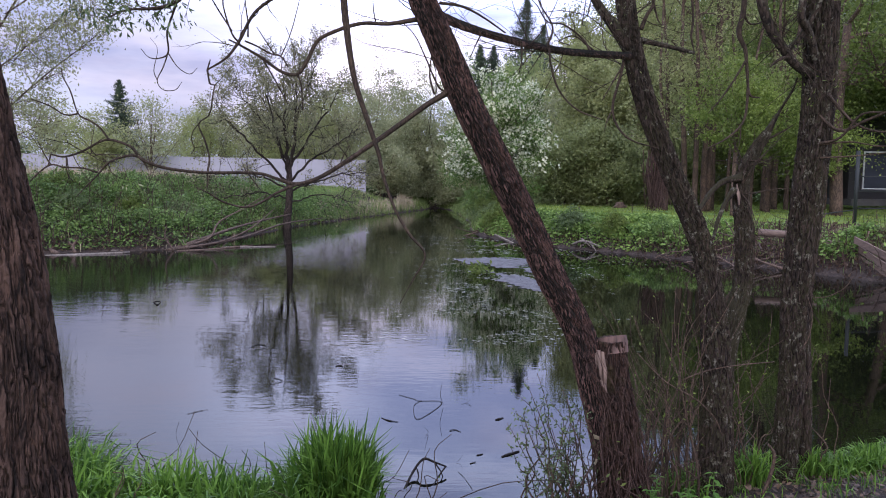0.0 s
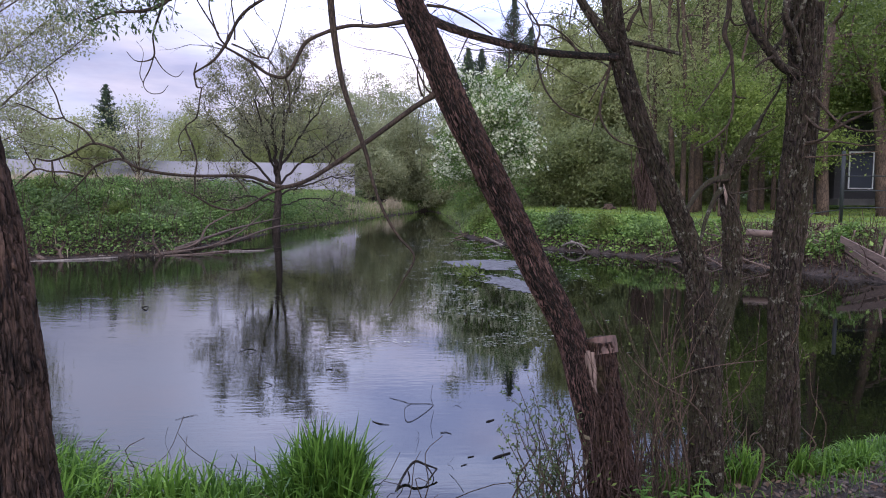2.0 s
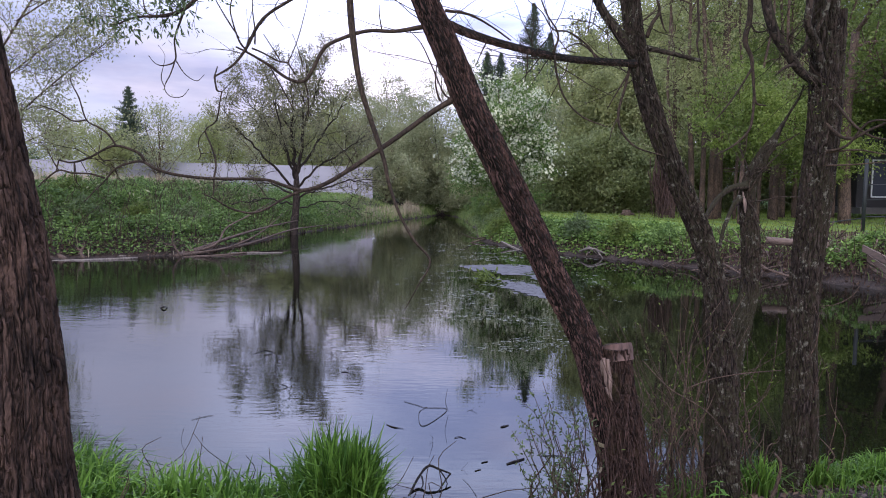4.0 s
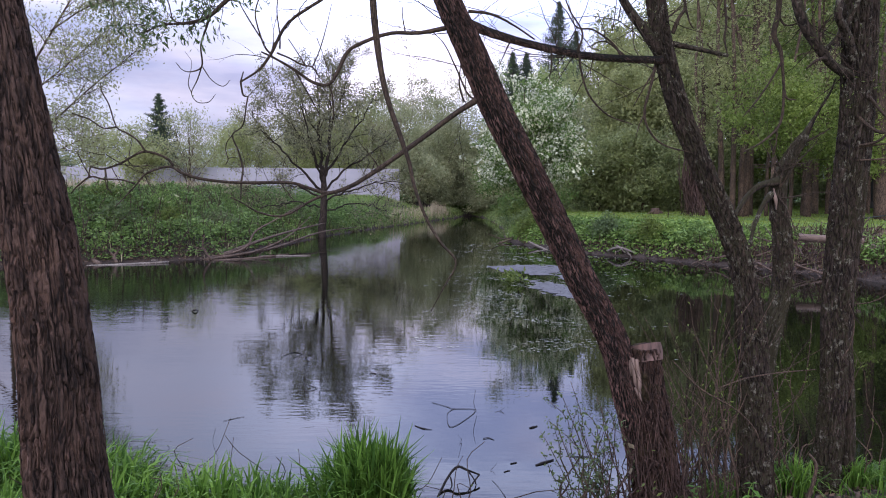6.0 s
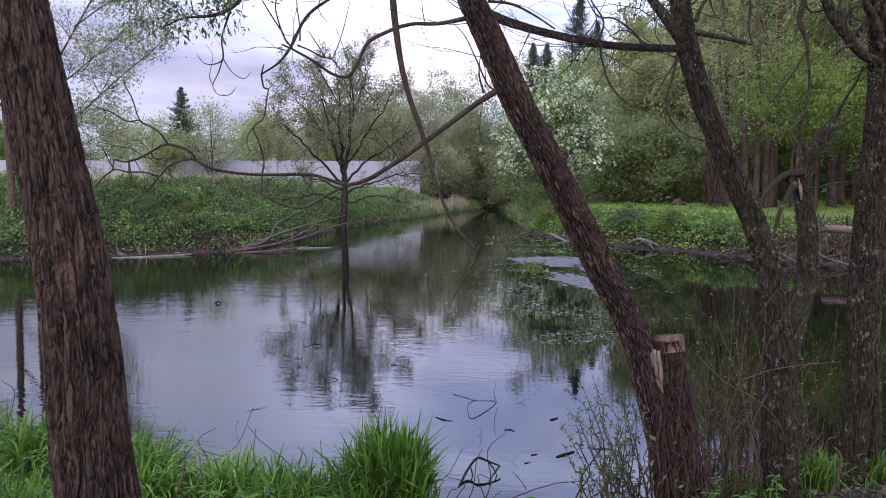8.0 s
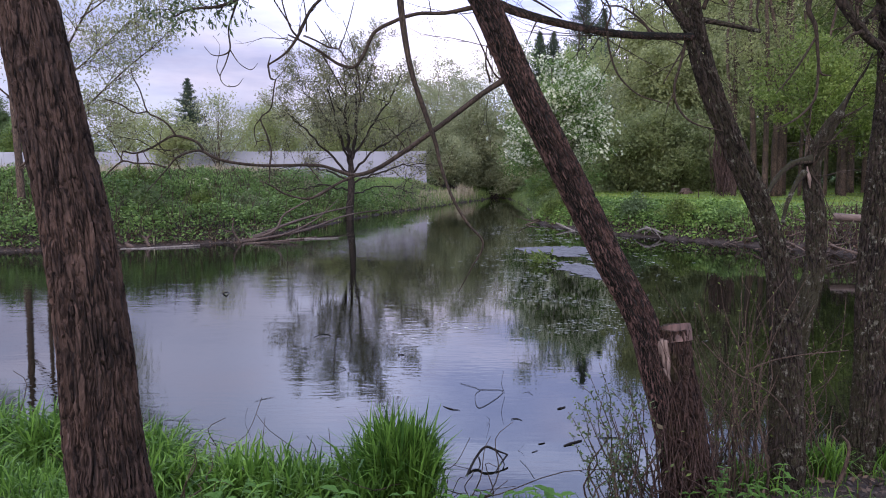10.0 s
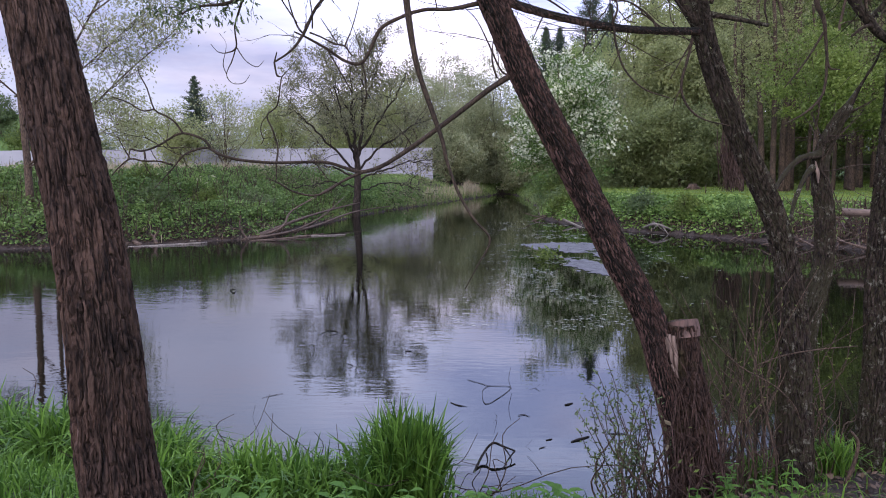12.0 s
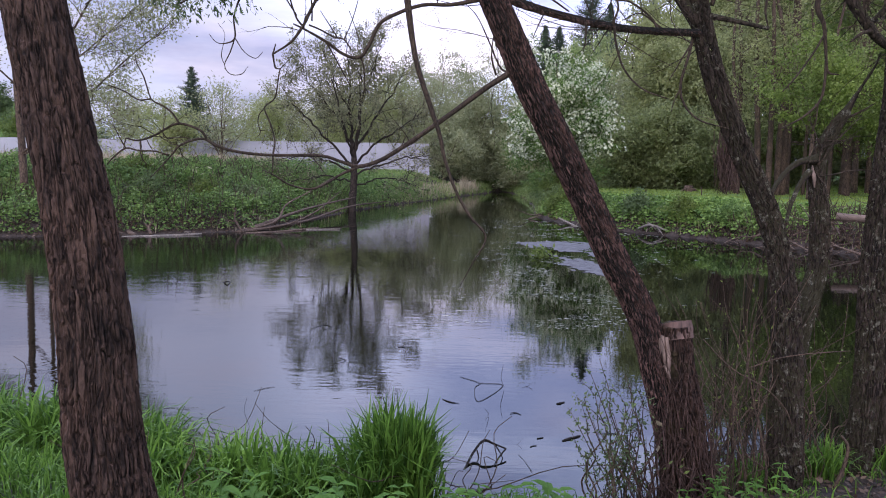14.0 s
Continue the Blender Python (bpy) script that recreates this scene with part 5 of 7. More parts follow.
# brush heaped on the bank behind the near trunks
def brush_heap(label, centre, reach, count, seed, long=1.2):
    rng = np.random.default_rng(seed)
    z = float(land_height(centre[0], centre[1]))
    root = thing("brush_heap", (centre[0], centre[1], z), label, "brush")
    for i in range(count):
        p = np.array([centre[0] + rng.normal(0, reach), centre[1] + rng.normal(0, reach * 0.5), 0])
        p[2] = float(land_height(p[0], p[1])) + rng.uniform(0.0, 0.35)
        d = unit(np.array([rng.normal(0, 1), rng.normal(0, 0.5), rng.normal(0.1, 0.35)]))
        q = p + d * long * rng.uniform(0.4, 1)
        q[2] = max(q[2], float(land_height(q[0], q[1])) + 0.02)
        m = (p + q) / 2 + rng.normal(0, 0.06, 3)
        g = Geo()
        rad = rng.uniform(0.012, 0.045)
        g.tube(smooth_line([p, m, q], 4), np.linspace(rad, rad * 0.4, 9), 6)
        part("stick", g, DEAD_WOOD, root, smooth=True)


brush_heap("tangled heap of dead branches on the bank", (10.86, 22.50, 1.00), 1.3, 60, 21)
brush_heap("tangled heap of dead branches on the bank", (10.09, 24.00, 0.62), 1.0, 34, 22)
brush_heap("tangled heap of dead branches on the bank", (11.29, 21.00, 0.86), 0.9, 34, 23)

# drooping bundle of brown twigs beside the willow clump
rng = np.random.default_rng(31)
g = Geo()
for i in range(170):
    top = np.array([12.0 + rng.normal(0, 0.28), 34.0 + rng.normal(0, 0.3), 3.6 + rng.uniform(-1.0, 0.7)])
    foot = np.array([12.0 + rng.normal(0, 0.20), 34.0 + rng.normal(0, 0.5), 1.3 + rng.uniform(0, 0.3)])
    g.tube([top, (top + foot) / 2 + rng.normal(0, 0.1, 3), foot], [0.02, 0.016, 0.008], 4)
tagged(part("dry_thicket", g, DRY_STEM), "bundle of drooping dry brown stems on the lawn's edge", "shrub", kind="stuff")


# ---------------------------------------------------------------- lawn things
def tree_stump():
    x, y = (12.69, 42.10)
    z = float(land_height(x, y))
    root = thing("tree_stump", (x, y, z), "small reddish sawn stump on the lawn", "stump")
    g = Geo()
    g.tube([(x, y, z - 0.1), (x, y, z + 0.12), (x, y, z + 0.34)], [0.34, 0.26, 0.24], 14, knobs(3, 0.2))
    part("bark", g, BARK_FAR, root, smooth=True)
    g = Geo()
    g.tube([(x, y, z + 0.335), (x, y, z + 0.36)], [0.23, 0.22], 14)
    part("sawn_face", g, CUT_WOOD, root)
    for sx in (-0.35, 0.3):
        g = Geo()
        g.tube([(x, y - 0.1, z + 0.2), (x + sx, y - 0.2, z + 0.12), (x + sx * 1.6, y - 0.25, z)], [0.09, 0.07, 0.03], 8)
        part("root", g, BARK_FAR, root, smooth=True)


tree_stump()


def lawn_stake(x, y, h):
    z = float(land_height(x, y))
    g = Geo()
    g.tube([(x, y, z - 0.1), (x + 0.02, y, z + h * 0.5), (x, y, z + h)], [0.025, 0.022, 0.018], 7)
    tagged(part("stake", g, DRY_STEM, smooth=True), "thin brown stake standing in the lawn", "stake", group="stakes on the lawn")


for px in ((7.50, 30.77), (11.33, 35.55), (5.13, 26.66)):
    lawn_stake(px[0], px[1], 0.45)


def cabin():
    x0, x1, y0, y1, z0, z1 = 25.2, 35.8, 40.0, 42.6, 1.9, 6.4
    root = thing("cabin", (29.4, 43, 1.6), "dark cabin with pale window frames behind the trees", "cabin")
    for i in range(9):
        g = Geo()
        z = z0 + (z1 - z0) * i / 9
        g.box((x0, y0 + 0.01 * (i % 2), z), (x1, y0 + 0.12, z + (z1 - z0) / 9 - 0.02))
        part("cladding_board", g, CABIN_WALL, root)
    g = Geo()
    g.box((x0 + 0.02, y0 + 0.13, z0), (x1 - 0.02, y1, z1))
    part("body", g, CABIN_WALL, root)
    g = Geo()
    g.box((x0 - 0.4, y0 - 0.5, z1), (x1 + 0.4, y1 + 0.4, z1 + 0.16))
    part("roof", g, CABIN_ROOF, root)
    g = Geo()
    g.box((x0 - 0.5, y0 - 1.2, 1.55), (x1 + 0.5, y1, z0))
    part("plinth", g, CONCRETE, root)
    for k, (a, b) in enumerate(((26.0, 27.5), (28.1, 29.6), (31.1, 32.9))):
        lo, hi = 2.46, 4.6
        win = Geo()
        win.box((a + 0.06, y0 - 0.03, lo + 0.06), (b - 0.06, y0 - 0.015, hi - 0.06))
        pane = part("window", win, WINDOW_GLASS, root)
        for box in (((a, y0 - 0.06, lo), (a + 0.07, y0 - 0.005, hi)), ((b - 0.07, y0 - 0.06, lo), (b, y0 - 0.005, hi)), ((a + 0.07, y0 - 0.06, hi - 0.07), (b - 0.07, y0 - 0.005, hi)), ((a + 0.07, y0 - 0.06, lo), (b - 0.07, y0 - 0.005, lo + 0.07))):
            g = Geo()
            g.box(*box)
            part("frame_bar", g, WHITE_PAINT, pane, "white painted frame bar")


cabin()


def gate():
    root = thing("gate_post", (16.95, 26.4, 1.2), "dark metal post with rails at the lawn's end", "fence")
    g = Geo()
    g.tube([(16.95, 26.4, 1.0), (16.95, 26.4, 3.9)], [0.07, 0.07], 10)
    part("post", g, DARK_METAL, root, smooth=True)
    for a, b in (((16.95, 26.4, 1.75), (21.2, 26.6, 1.8)), ((14.3, 26.2, 1.35), (16.95, 26.4, 1.7)), ((16.95, 26.4, 2.95), (21.2, 26.6, 3.0)), ((16.95, 26.4, 2.4), (21.2, 26.6, 2.45))):
        g = Geo()
        g.tube([a, b], [0.022, 0.022], 7)
        part("rail", g, DARK_METAL, root, smooth=True)
    g = Geo()
    g.tube([(21.2, 26.6, 1.0), (21.2, 26.6, 3.2)], [0.06, 0.06], 10)
    part("post", g, DARK_METAL, root, smooth=True)


gate()


def bare_trunk(label, x, y, lean, height, radius, seed):
    z = float(land_height(x, y)) - 0.1
    root = thing("tree", (x, y, z), label, "tree")
    rng = np.random.default_rng(seed)
    g, tips = Geo(), []
    top = np.array([x + lean[0], y + lean[1], z + height])
    line = smooth_line([(x, y, z), np.array([x, y, z]) * 0.5 + top * 0.5 + rng.normal(0, 0.15, 3), top], 6)
    g.tube(line, np.linspace(radius * 1.2, radius * 0.7, len(line)), 12, knobs(seed))
    part("trunk", g, BARK_FAR, root, smooth=True)
    for k in range(5):
        h = Geo()
        grow(rng, h, tips, line[-1 - k], unit(rng.normal(0, 0.7, 3) + np.array([0, 0, 0.6])), height * 0.5, radius * 0.45, 2, (0, 4, 5), 0.7, 0.12, 0.0)
        part("limb", h, BARK_FAR, root, smooth=True)
    tips = np.array(tips)
    c = Geo()
    c.leaves(rng, tips[rng.integers(0, len(tips), 6000)] + rng.normal(0, 0.4, (6000, 3)), 0.16, 0.09, 0.4)
    part("crown", c, LEAF_BRIGHT, root)


bare_trunk("straight brown trunk with a green crown by the gate", 20.3, 33.0, (0.1, 0.2), 9.0, 0.24, 41)
bare_trunk("leaning brown trunk with a green crown by the cabin", 22.9, 32.4, (-0.9, 0.3), 8.0, 0.26, 42)
broadleaf("tree with a spreading green crown over the cabin roof", 26.6, 37.6, 10.5, 4.2, 6, 15000, 0.17, LEAF_BRIGHT, BARK_FAR, 126, 0.20, 0.42, (0, 5, 6, 4), 0.6, 0.45, 0.0, fill=70, clump=0.6, low=0.42, strands=120)


def plank_bank():
    root = thing("plank_wall", (13.1, 19.0, 0.3), "collapsing stack of weathered planks holding the bank", "retaining wall")
    rng = np.random.default_rng(51)
    top, toe = (13.05, 20.10, 1.06), (12.95, 17.50, 0.41)
    for i in range(7):
        a = np.array(top) + np.array([0.05 * i + rng.normal(0, 0.18), -0.07 * i, -0.19 * i + rng.normal(0, 0.05)])
        b = np.array(toe) + np.array([0.03 * i, -0.02 * i, -0.19 * i + rng.normal(0, 0.11)])
        g = Geo()
        d = unit(b - a)
        n = unit(np.cross(d, np.array([0, 0, 1.0]))) * 0.025
        u = np.array([0, 0, 0.095])
        g.add([a - n - u, b - n - u, b + n - u, a + n - u, a - n + u, b - n + u, b + n + u, a + n + u], [(0, 3, 2, 1), (4, 5, 6, 7), (0, 1, 5, 4), (1, 2, 6, 5), (2, 3, 7, 6), (3, 0, 4, 7)])
        part("plank", g, OLD_PLANK, root)
    for x, y in ((13.1, 20.0), (13.0, 18.5)):
        g = Geo()
        g.tube([(x, y, -0.6), (x + 0.04, y, 0.4), (x + 0.18, y, 1.25 + rng.uniform(-0.2, 0.2))], [0.04, 0.038, 0.03], 8, knobs(2))
        part("stake", g, OLD_PLANK, root, smooth=True)
    root = thing("timber_edge", (12.4, 21.2, 0.9), "old timber beams lying along the bank edge", "beam")
    for a, b in (((11.2, 22.3, 1.08), (12.7, 21.4, 1.0)), ((12.1, 21.6, 0.85), (13.3, 20.9, 0.82))):
        g = Geo()
        g.tube([a, b], [0.12, 0.11], 8, knobs(3))
        part("beam", g, OLD_PLANK, root, smooth=True)


plank_bank()


# ---------------------------------------------------------------- on the water
def scum():
    rng = np.random.default_rng(61)
    g = Geo()
    outline = np.array([(1.65, 23.80), (3.22, 24.72), (4.14, 23.98), (3.70, 19.90), (3.26, 16.38), (2.87, 15.72), (2.29, 16.47), (2.03, 17.67), (2.67, 19.29), (2.24, 21.24)], float)
    step = 0.10
    xs, ys = np.meshgrid(np.arange(1, 6.5, step), np.arange(14.5, 26, step), indexing="ij")
    q = np.stack([xs.ravel(), ys.ravel()], -1)
    inside = np.zeros(len(q), bool)
    for a, b in zip(outline, np.roll(outline, -1, 0)):
        inside ^= ((a[1] > q[:, 1]) != (b[1] > q[:, 1])) & (q[:, 0] < (b[0] - a[0]) * (q[:, 1] - a[1]) / (b[1] - a[1] + 1e-9) + a[0])
    for (cx, cy), ok in zip(q, inside):
        n = noise.noise(Vector((cx * 1.1, cy * 0.45, 3.0))) + 0.45 * noise.noise(Vector((cx * 5, cy * 3, 8.0)))
        near_edge = min(np.abs(((b - a)[0] * (cy - a[1]) - (b - a)[1] * (cx - a[0]))) / np.linalg.norm(b - a) for a, b in zip(outline, np.roll(outline, -1, 0)))
        if ok and n > -0.24 + 0.4 * max(0.0, 0.7 - near_edge):
            e = step * 0.56
            j = rng.uniform(-0.02, 0.02, (4, 2))
            g.add([(cx - e + j[0, 0], cy - e + j[0, 1], 0.006), (cx + e + j[1, 0], cy - e + j[1, 1], 0.006), (cx + e + j[2, 0], cy + e + j[2, 1], 0.007), (cx - e + j[3, 0], cy + e + j[3, 1], 0.007)], [(0, 1, 2, 3)])
    tagged(part("floating_scum", g, DUCKWEED), "pale raft of pollen and duckweed on the water", "duckweed", kind="stuff")
    g = Geo()
    for i in range(4200):
        far = rng.uniform(0, 1) ** 1.5
        y = 10.5 + 24 * far
        x = (rng.normal(0.13, 0.075)) * y
        if shore_distance(np.array([x]), np.array([y]))[0] > -0.3:
            continue
        if noise.noise(Vector((x * 0.5, y * 0.9, 1.0))) < 0.02:
            continue
        a, b, t = rng.uniform(0.015, 0.11) * (0.5 + far), rng.uniform(0.010, 0.034) * (0.5 + far), rng.uniform(-0.4, 0.4)
        c, d = np.array([math.cos(t), math.sin(t), 0]) * a, np.array([-math.sin(t), math.cos(t), 0]) * b
        p = np.array([x, y, 0.005])
        g.add([p - c, p - d, p + c, p + d], [(0, 1, 2, 3)])
    tagged(part("floating_flecks", g, FLECK), "scattered pale flecks floating on the water", "duckweed", kind="stuff")


scum()


# dead stalks among the nettles
def dead_stalks(label, seed, xlo, xhi, ylo, yhi, smin, smax, count, tall):
    r, x, y, s = scatter(seed, count, xlo, xhi, ylo, yhi, smin, smax)
    g = Geo()
    for px, py in zip(x, y):
        z = float(land_height(px, py))
        h = tall * r.uniform(0.4, 1.2)
        side = r.normal(0, 0.3, 2) * h
        g.tube([(px, py, z - 0.05), (px + side[0] * 0.4, py + side[1] * 0.3, z + h * 0.6), (px + side[0], py + side[1], z + h)], [0.012, 0.010, 0.004], 4, cap=False)
    tagged(part("dead_stalks", g, DRY_STEM), label, "stalks", kind="stuff")


dead_stalks("dry brown stalks standing among the nettles", 221, -20, -4, 23, 42, 0.2, 7, 2200, 1.15)
dead_stalks("dry brown stalks along the foot of the bank", 222, -20, -4, 23, 46, 0.0, 0.9, 700, 0.45)
dead_stalks("dry brown stalks on the edge of the lawn bank", 223, 2, 14, 14, 40, 0.0, 1.2, 700, 0.45)
dead_stalks("tangle of dry stalks on the brushy slope", 224, 8.5, 14.5, 14, 26, 0.0, 2.2, 1500, 0.7)


# ---------------------------------------------------------------- details of the near willows
def sprigs(root, rows, count, length, seed, rad=0.006, up=0.3, name="twig", mat=None, level=1, start=0.2, leaves=0, size=0.04, leaf=None):
    """Fine side twigs along a limb, each its own part; with leaves where asked."""
    rng = np.random.default_rng(seed)
    line = smooth_line(rows, 6)
    tips = []
    for c in range(count):
        i = int(rng.uniform(start, 1) * (len(line) - 1))
        d = unit(rng.normal(0, 1, 3) * np.array([1, 0.7, 0.8]) + np.array([0, 0, up]))
        g = Geo()
        grow(rng, g, tips, line[i, :3], d, length * rng.uniform(0.5, 1.3), min(rad, line[i, 3] * 0.7), level, (0, 3, 3), 0.6, 0.16, 0.02, 5, 0.55, 0.15, 0.0012)
        part(name, g, mat or BARK_TWIG, root, smooth=True)
    if leaves and tips:
        tips = np.array(tips)
        g = Geo()
        g.leaves(rng, tips[rng.integers(0, len(tips), leaves)] + rng.normal(0, 0.02, (leaves, 3)), size, size * 0.3, 0.8)
        tagged(part("leaf_spray", g, leaf or LEAF_SPRING, root), kind="stuff")


def limb(root, rows, mat=None, name="limb", segs=8, per=6, label="", rough=0.0):
    g = Geo()
    line = smooth_line(rows, per)
    g.tube(line[:, :3], line[:, 3], segs, knobs(len(rows) + rows[0][0], rough) if rough else None)
    return part(name, g, mat or BARK_TWIG, root, label, smooth=True)


# bare twigs of the limb that reaches over the water
UPPER = [(-0.466, 4.250, 3.725, 0.014), (-0.657, 4.220, 3.585, 0.013), (-0.849, 4.200, 3.448, 0.013), (-0.948, 4.200, 3.278, 0.013), (-1.112, 4.150, 3.111, 0.007)]
for rows in (
        [(-1.112, 4.150, 3.111, 0.006), (-1.107, 4.150, 3.073, 0.005), (-1.098, 4.150, 3.036, 0.005), (-1.072, 4.150, 3.029, 0.003)],
        [(-1.112, 4.150, 3.111, 0.005), (-1.095, 4.150, 3.168, 0.003)],
        [(-1.072, 4.150, 3.029, 0.004), (-1.083, 4.150, 2.979, 0.004), (-1.105, 4.150, 2.868, 0.004), (-1.164, 4.150, 2.814, 0.004), (-1.125, 4.120, 2.723, 0.005), (-1.096, 4.100, 2.627, 0.005), (-1.097, 4.060, 2.544, 0.006)],
        [(-1.097, 4.060, 2.544, 0.005), (-1.093, 4.040, 2.484, 0.004), (-1.091, 4.020, 2.450, 0.003)],
        [(-1.164, 4.150, 2.814, 0.003), (-1.197, 4.150, 2.772, 0.003), (-1.204, 4.150, 2.724, 0.003), (-1.192, 4.150, 2.676, 0.003), (-1.209, 4.150, 2.647, 0.002)],
        [(-1.192, 4.150, 2.683, 0.003), (-1.147, 4.150, 2.689, 0.002)],
        [(-1.072, 4.150, 3.029, 0.003), (-1.030, 4.150, 3.073, 0.002), (-0.965, 4.150, 3.146, 0.002)],
        [(-0.948, 4.200, 3.271, 0.006), (-0.986, 4.200, 3.319, 0.005), (-1.023, 4.200, 3.429, 0.004), (-1.034, 4.200, 3.508, 0.004), (-1.006, 4.200, 3.602, 0.004)],
        [(-0.986, 4.200, 3.334, 0.004), (-1.058, 4.200, 3.445, 0.004), (-1.104, 4.200, 3.523, 0.003), (-1.129, 4.200, 3.570, 0.003)],
        [(-0.899, 4.200, 3.303, 0.005), (-0.898, 4.200, 3.382, 0.004), (-0.912, 4.200, 3.508, 0.003), (-0.904, 4.200, 3.602, 0.003)],
        [(-0.916, 4.200, 3.281, 0.006), (-0.856, 4.220, 3.259, 0.005), (-0.779, 4.240, 3.221, 0.005), (-0.725, 4.250, 3.210, 0.005), (-0.685, 4.260, 3.153, 0.004)],
        [(-0.725, 4.250, 3.210, 0.004), (-0.692, 4.250, 3.280, 0.003), (-0.658, 4.250, 3.376, 0.003), (-0.624, 4.250, 3.504, 0.002), (-0.610, 4.250, 3.567, 0.002)],
        [(-0.763, 4.240, 3.221, 0.004), (-0.810, 4.240, 3.295, 0.003), (-0.858, 4.240, 3.368, 0.002)],
        [(-0.830, 4.250, 3.197, 0.004), (-0.766, 4.250, 3.087, 0.004), (-0.686, 4.250, 2.942, 0.003)],
        [(-0.633, 4.280, 3.111, 0.005), (-0.614, 4.280, 3.043, 0.004), (-0.609, 4.280, 2.912, 0.003)],
        [(-0.645, 4.280, 3.221, 0.003), (-0.677, 4.280, 3.318, 0.002), (-0.702, 4.280, 3.383, 0.002)],
        [(-0.193, 4.340, 3.434, 0.004), (-0.206, 4.340, 3.509, 0.003), (-0.209, 4.340, 3.574, 0.002)]):
    limb(lean, rows, name="twig", segs=6, per=5)
# twigs at the tip of the lower limb
for rows in (
        [(-1.431, 3.950, 2.631, 0.008), (-1.466, 3.950, 2.674, 0.007), (-1.560, 3.950, 2.707, 0.007), (-1.622, 3.950, 2.698, 0.006), (-1.715, 3.950, 2.646, 0.006), (-1.809, 3.950, 2.616, 0.005), (-1.879, 3.950, 2.628, 0.004)],
        [(-1.581, 3.950, 2.713, 0.006), (-1.619, 3.950, 2.768, 0.005), (-1.670, 3.950, 2.805, 0.005), (-1.730, 3.950, 2.841, 0.004), (-1.766, 3.950, 2.956, 0.004), (-1.803, 3.950, 3.031, 0.003), (-1.807, 3.950, 3.076, 0.002)],
        [(-1.730, 3.950, 2.841, 0.005), (-1.801, 3.950, 2.835, 0.004), (-1.875, 3.950, 2.880, 0.004), (-1.966, 3.950, 2.913, 0.003)],
        [(-1.622, 3.900, 2.536, 0.006), (-1.697, 3.900, 2.557, 0.005), (-1.788, 3.900, 2.560, 0.005), (-1.857, 3.900, 2.572, 0.005), (-1.926, 3.900, 2.524, 0.004), (-1.964, 3.900, 2.484, 0.003)],
        [(-1.857, 3.900, 2.572, 0.004), (-1.891, 3.900, 2.633, 0.003), (-1.919, 3.900, 2.696, 0.002)],
        [(-1.777, 3.900, 2.614, 0.004), (-1.774, 3.900, 2.530, 0.003), (-1.745, 3.900, 2.484, 0.002)],
        [(-1.855, 3.900, 2.626, 0.004), (-1.869, 3.900, 2.572, 0.003)]):
    limb(lean, rows, name="twig", segs=6, per=5)
sprigs(lean, [(-0.047, 4.380, 2.848, 0.02), (-0.348, 4.300, 2.629, 0.02), (-0.643, 4.250, 2.486, 0.017), (-1.002, 4.100, 2.544, 0.012)], 5, 0.22, 71, 0.004)
sprigs(lean, [(-1.379, 3.950, 2.591, 0.011), (-1.553, 3.900, 2.593, 0.008), (-1.694, 3.900, 2.645, 0.006), (-1.857, 3.900, 2.572, 0.005)], 12, 0.25, 72, 0.003, leaves=70, size=0.025, leaf=LEAF_GREY)
sprigs(lean, UPPER, 8, 0.3, 73, 0.003)
# twigs round the upper trunk
sprigs(lean, [(0.157, 4.420, 3.144, 0.03), (0.087, 4.360, 3.432, 0.03), (-0.013, 4.330, 3.684, 0.03)], 14, 0.8, 74, 0.003, 0.5)
for rows in ([(0.253, 4.440, 3.053, 0.008), (0.185, 4.440, 3.080, 0.006), (0.105, 4.420, 3.245, 0.005), (0.037, 4.400, 3.374, 0.003), (-0.047, 4.400, 3.457, 0.002)],
             [(0.158, 4.440, 3.036, 0.007), (0.129, 4.420, 3.144, 0.005), (0.139, 4.420, 3.278, 0.003)],
             [(0.180, 4.370, 3.558, 0.01), (0.323, 4.400, 3.546, 0.008), (0.460, 4.420, 3.484, 0.006), (0.585, 4.460, 3.413, 0.005)],
             [(0.444, 4.420, 3.411, 0.005), (0.410, 4.420, 3.345, 0.004), (0.367, 4.420, 3.245, 0.002)]):
    limb(lean, rows, name="twig", segs=6)

# sawn end and peeled wood of the coppice stump
g = Geo()
END = np.array([(1.388, 4.700, 1.384, 0.099), (1.385, 4.706, 1.413, 0.098), (1.383, 4.713, 1.438, 0.099), (1.381, 4.720, 1.463, 0.097), (1.378, 4.727, 1.484, 0.096)])
g.tube(END[:, :3], END[:, 3], 34, knobs(4.0, 0.10))
part("sawn_end", g, CUT_WOOD, lean, "weathered reddish sawn end")
for rows in ([(1.276, 4.650, 1.412, 0.014), (1.283, 4.648, 1.342, 0.022), (1.293, 4.650, 1.262, 0.016), (1.307, 4.650, 1.208, 0.003)],
             [(1.302, 4.640, 1.407, 0.012), (1.311, 4.640, 1.333, 0.019), (1.321, 4.640, 1.242, 0.018), (1.331, 4.640, 1.173, 0.004)],
             [(1.258, 4.660, 1.393, 0.007), (1.261, 4.655, 1.349, 0.009), (1.270, 4.655, 1.289, 0.003)],
             [(1.291, 4.645, 1.216, 0.006), (1.316, 4.638, 1.173, 0.012), (1.339, 4.640, 1.127, 0.004)]):
    limb(lean, rows, DRIFT_PALE, "peeled_wood", 9, 8, "strip of peeled pale wood", 0.8)
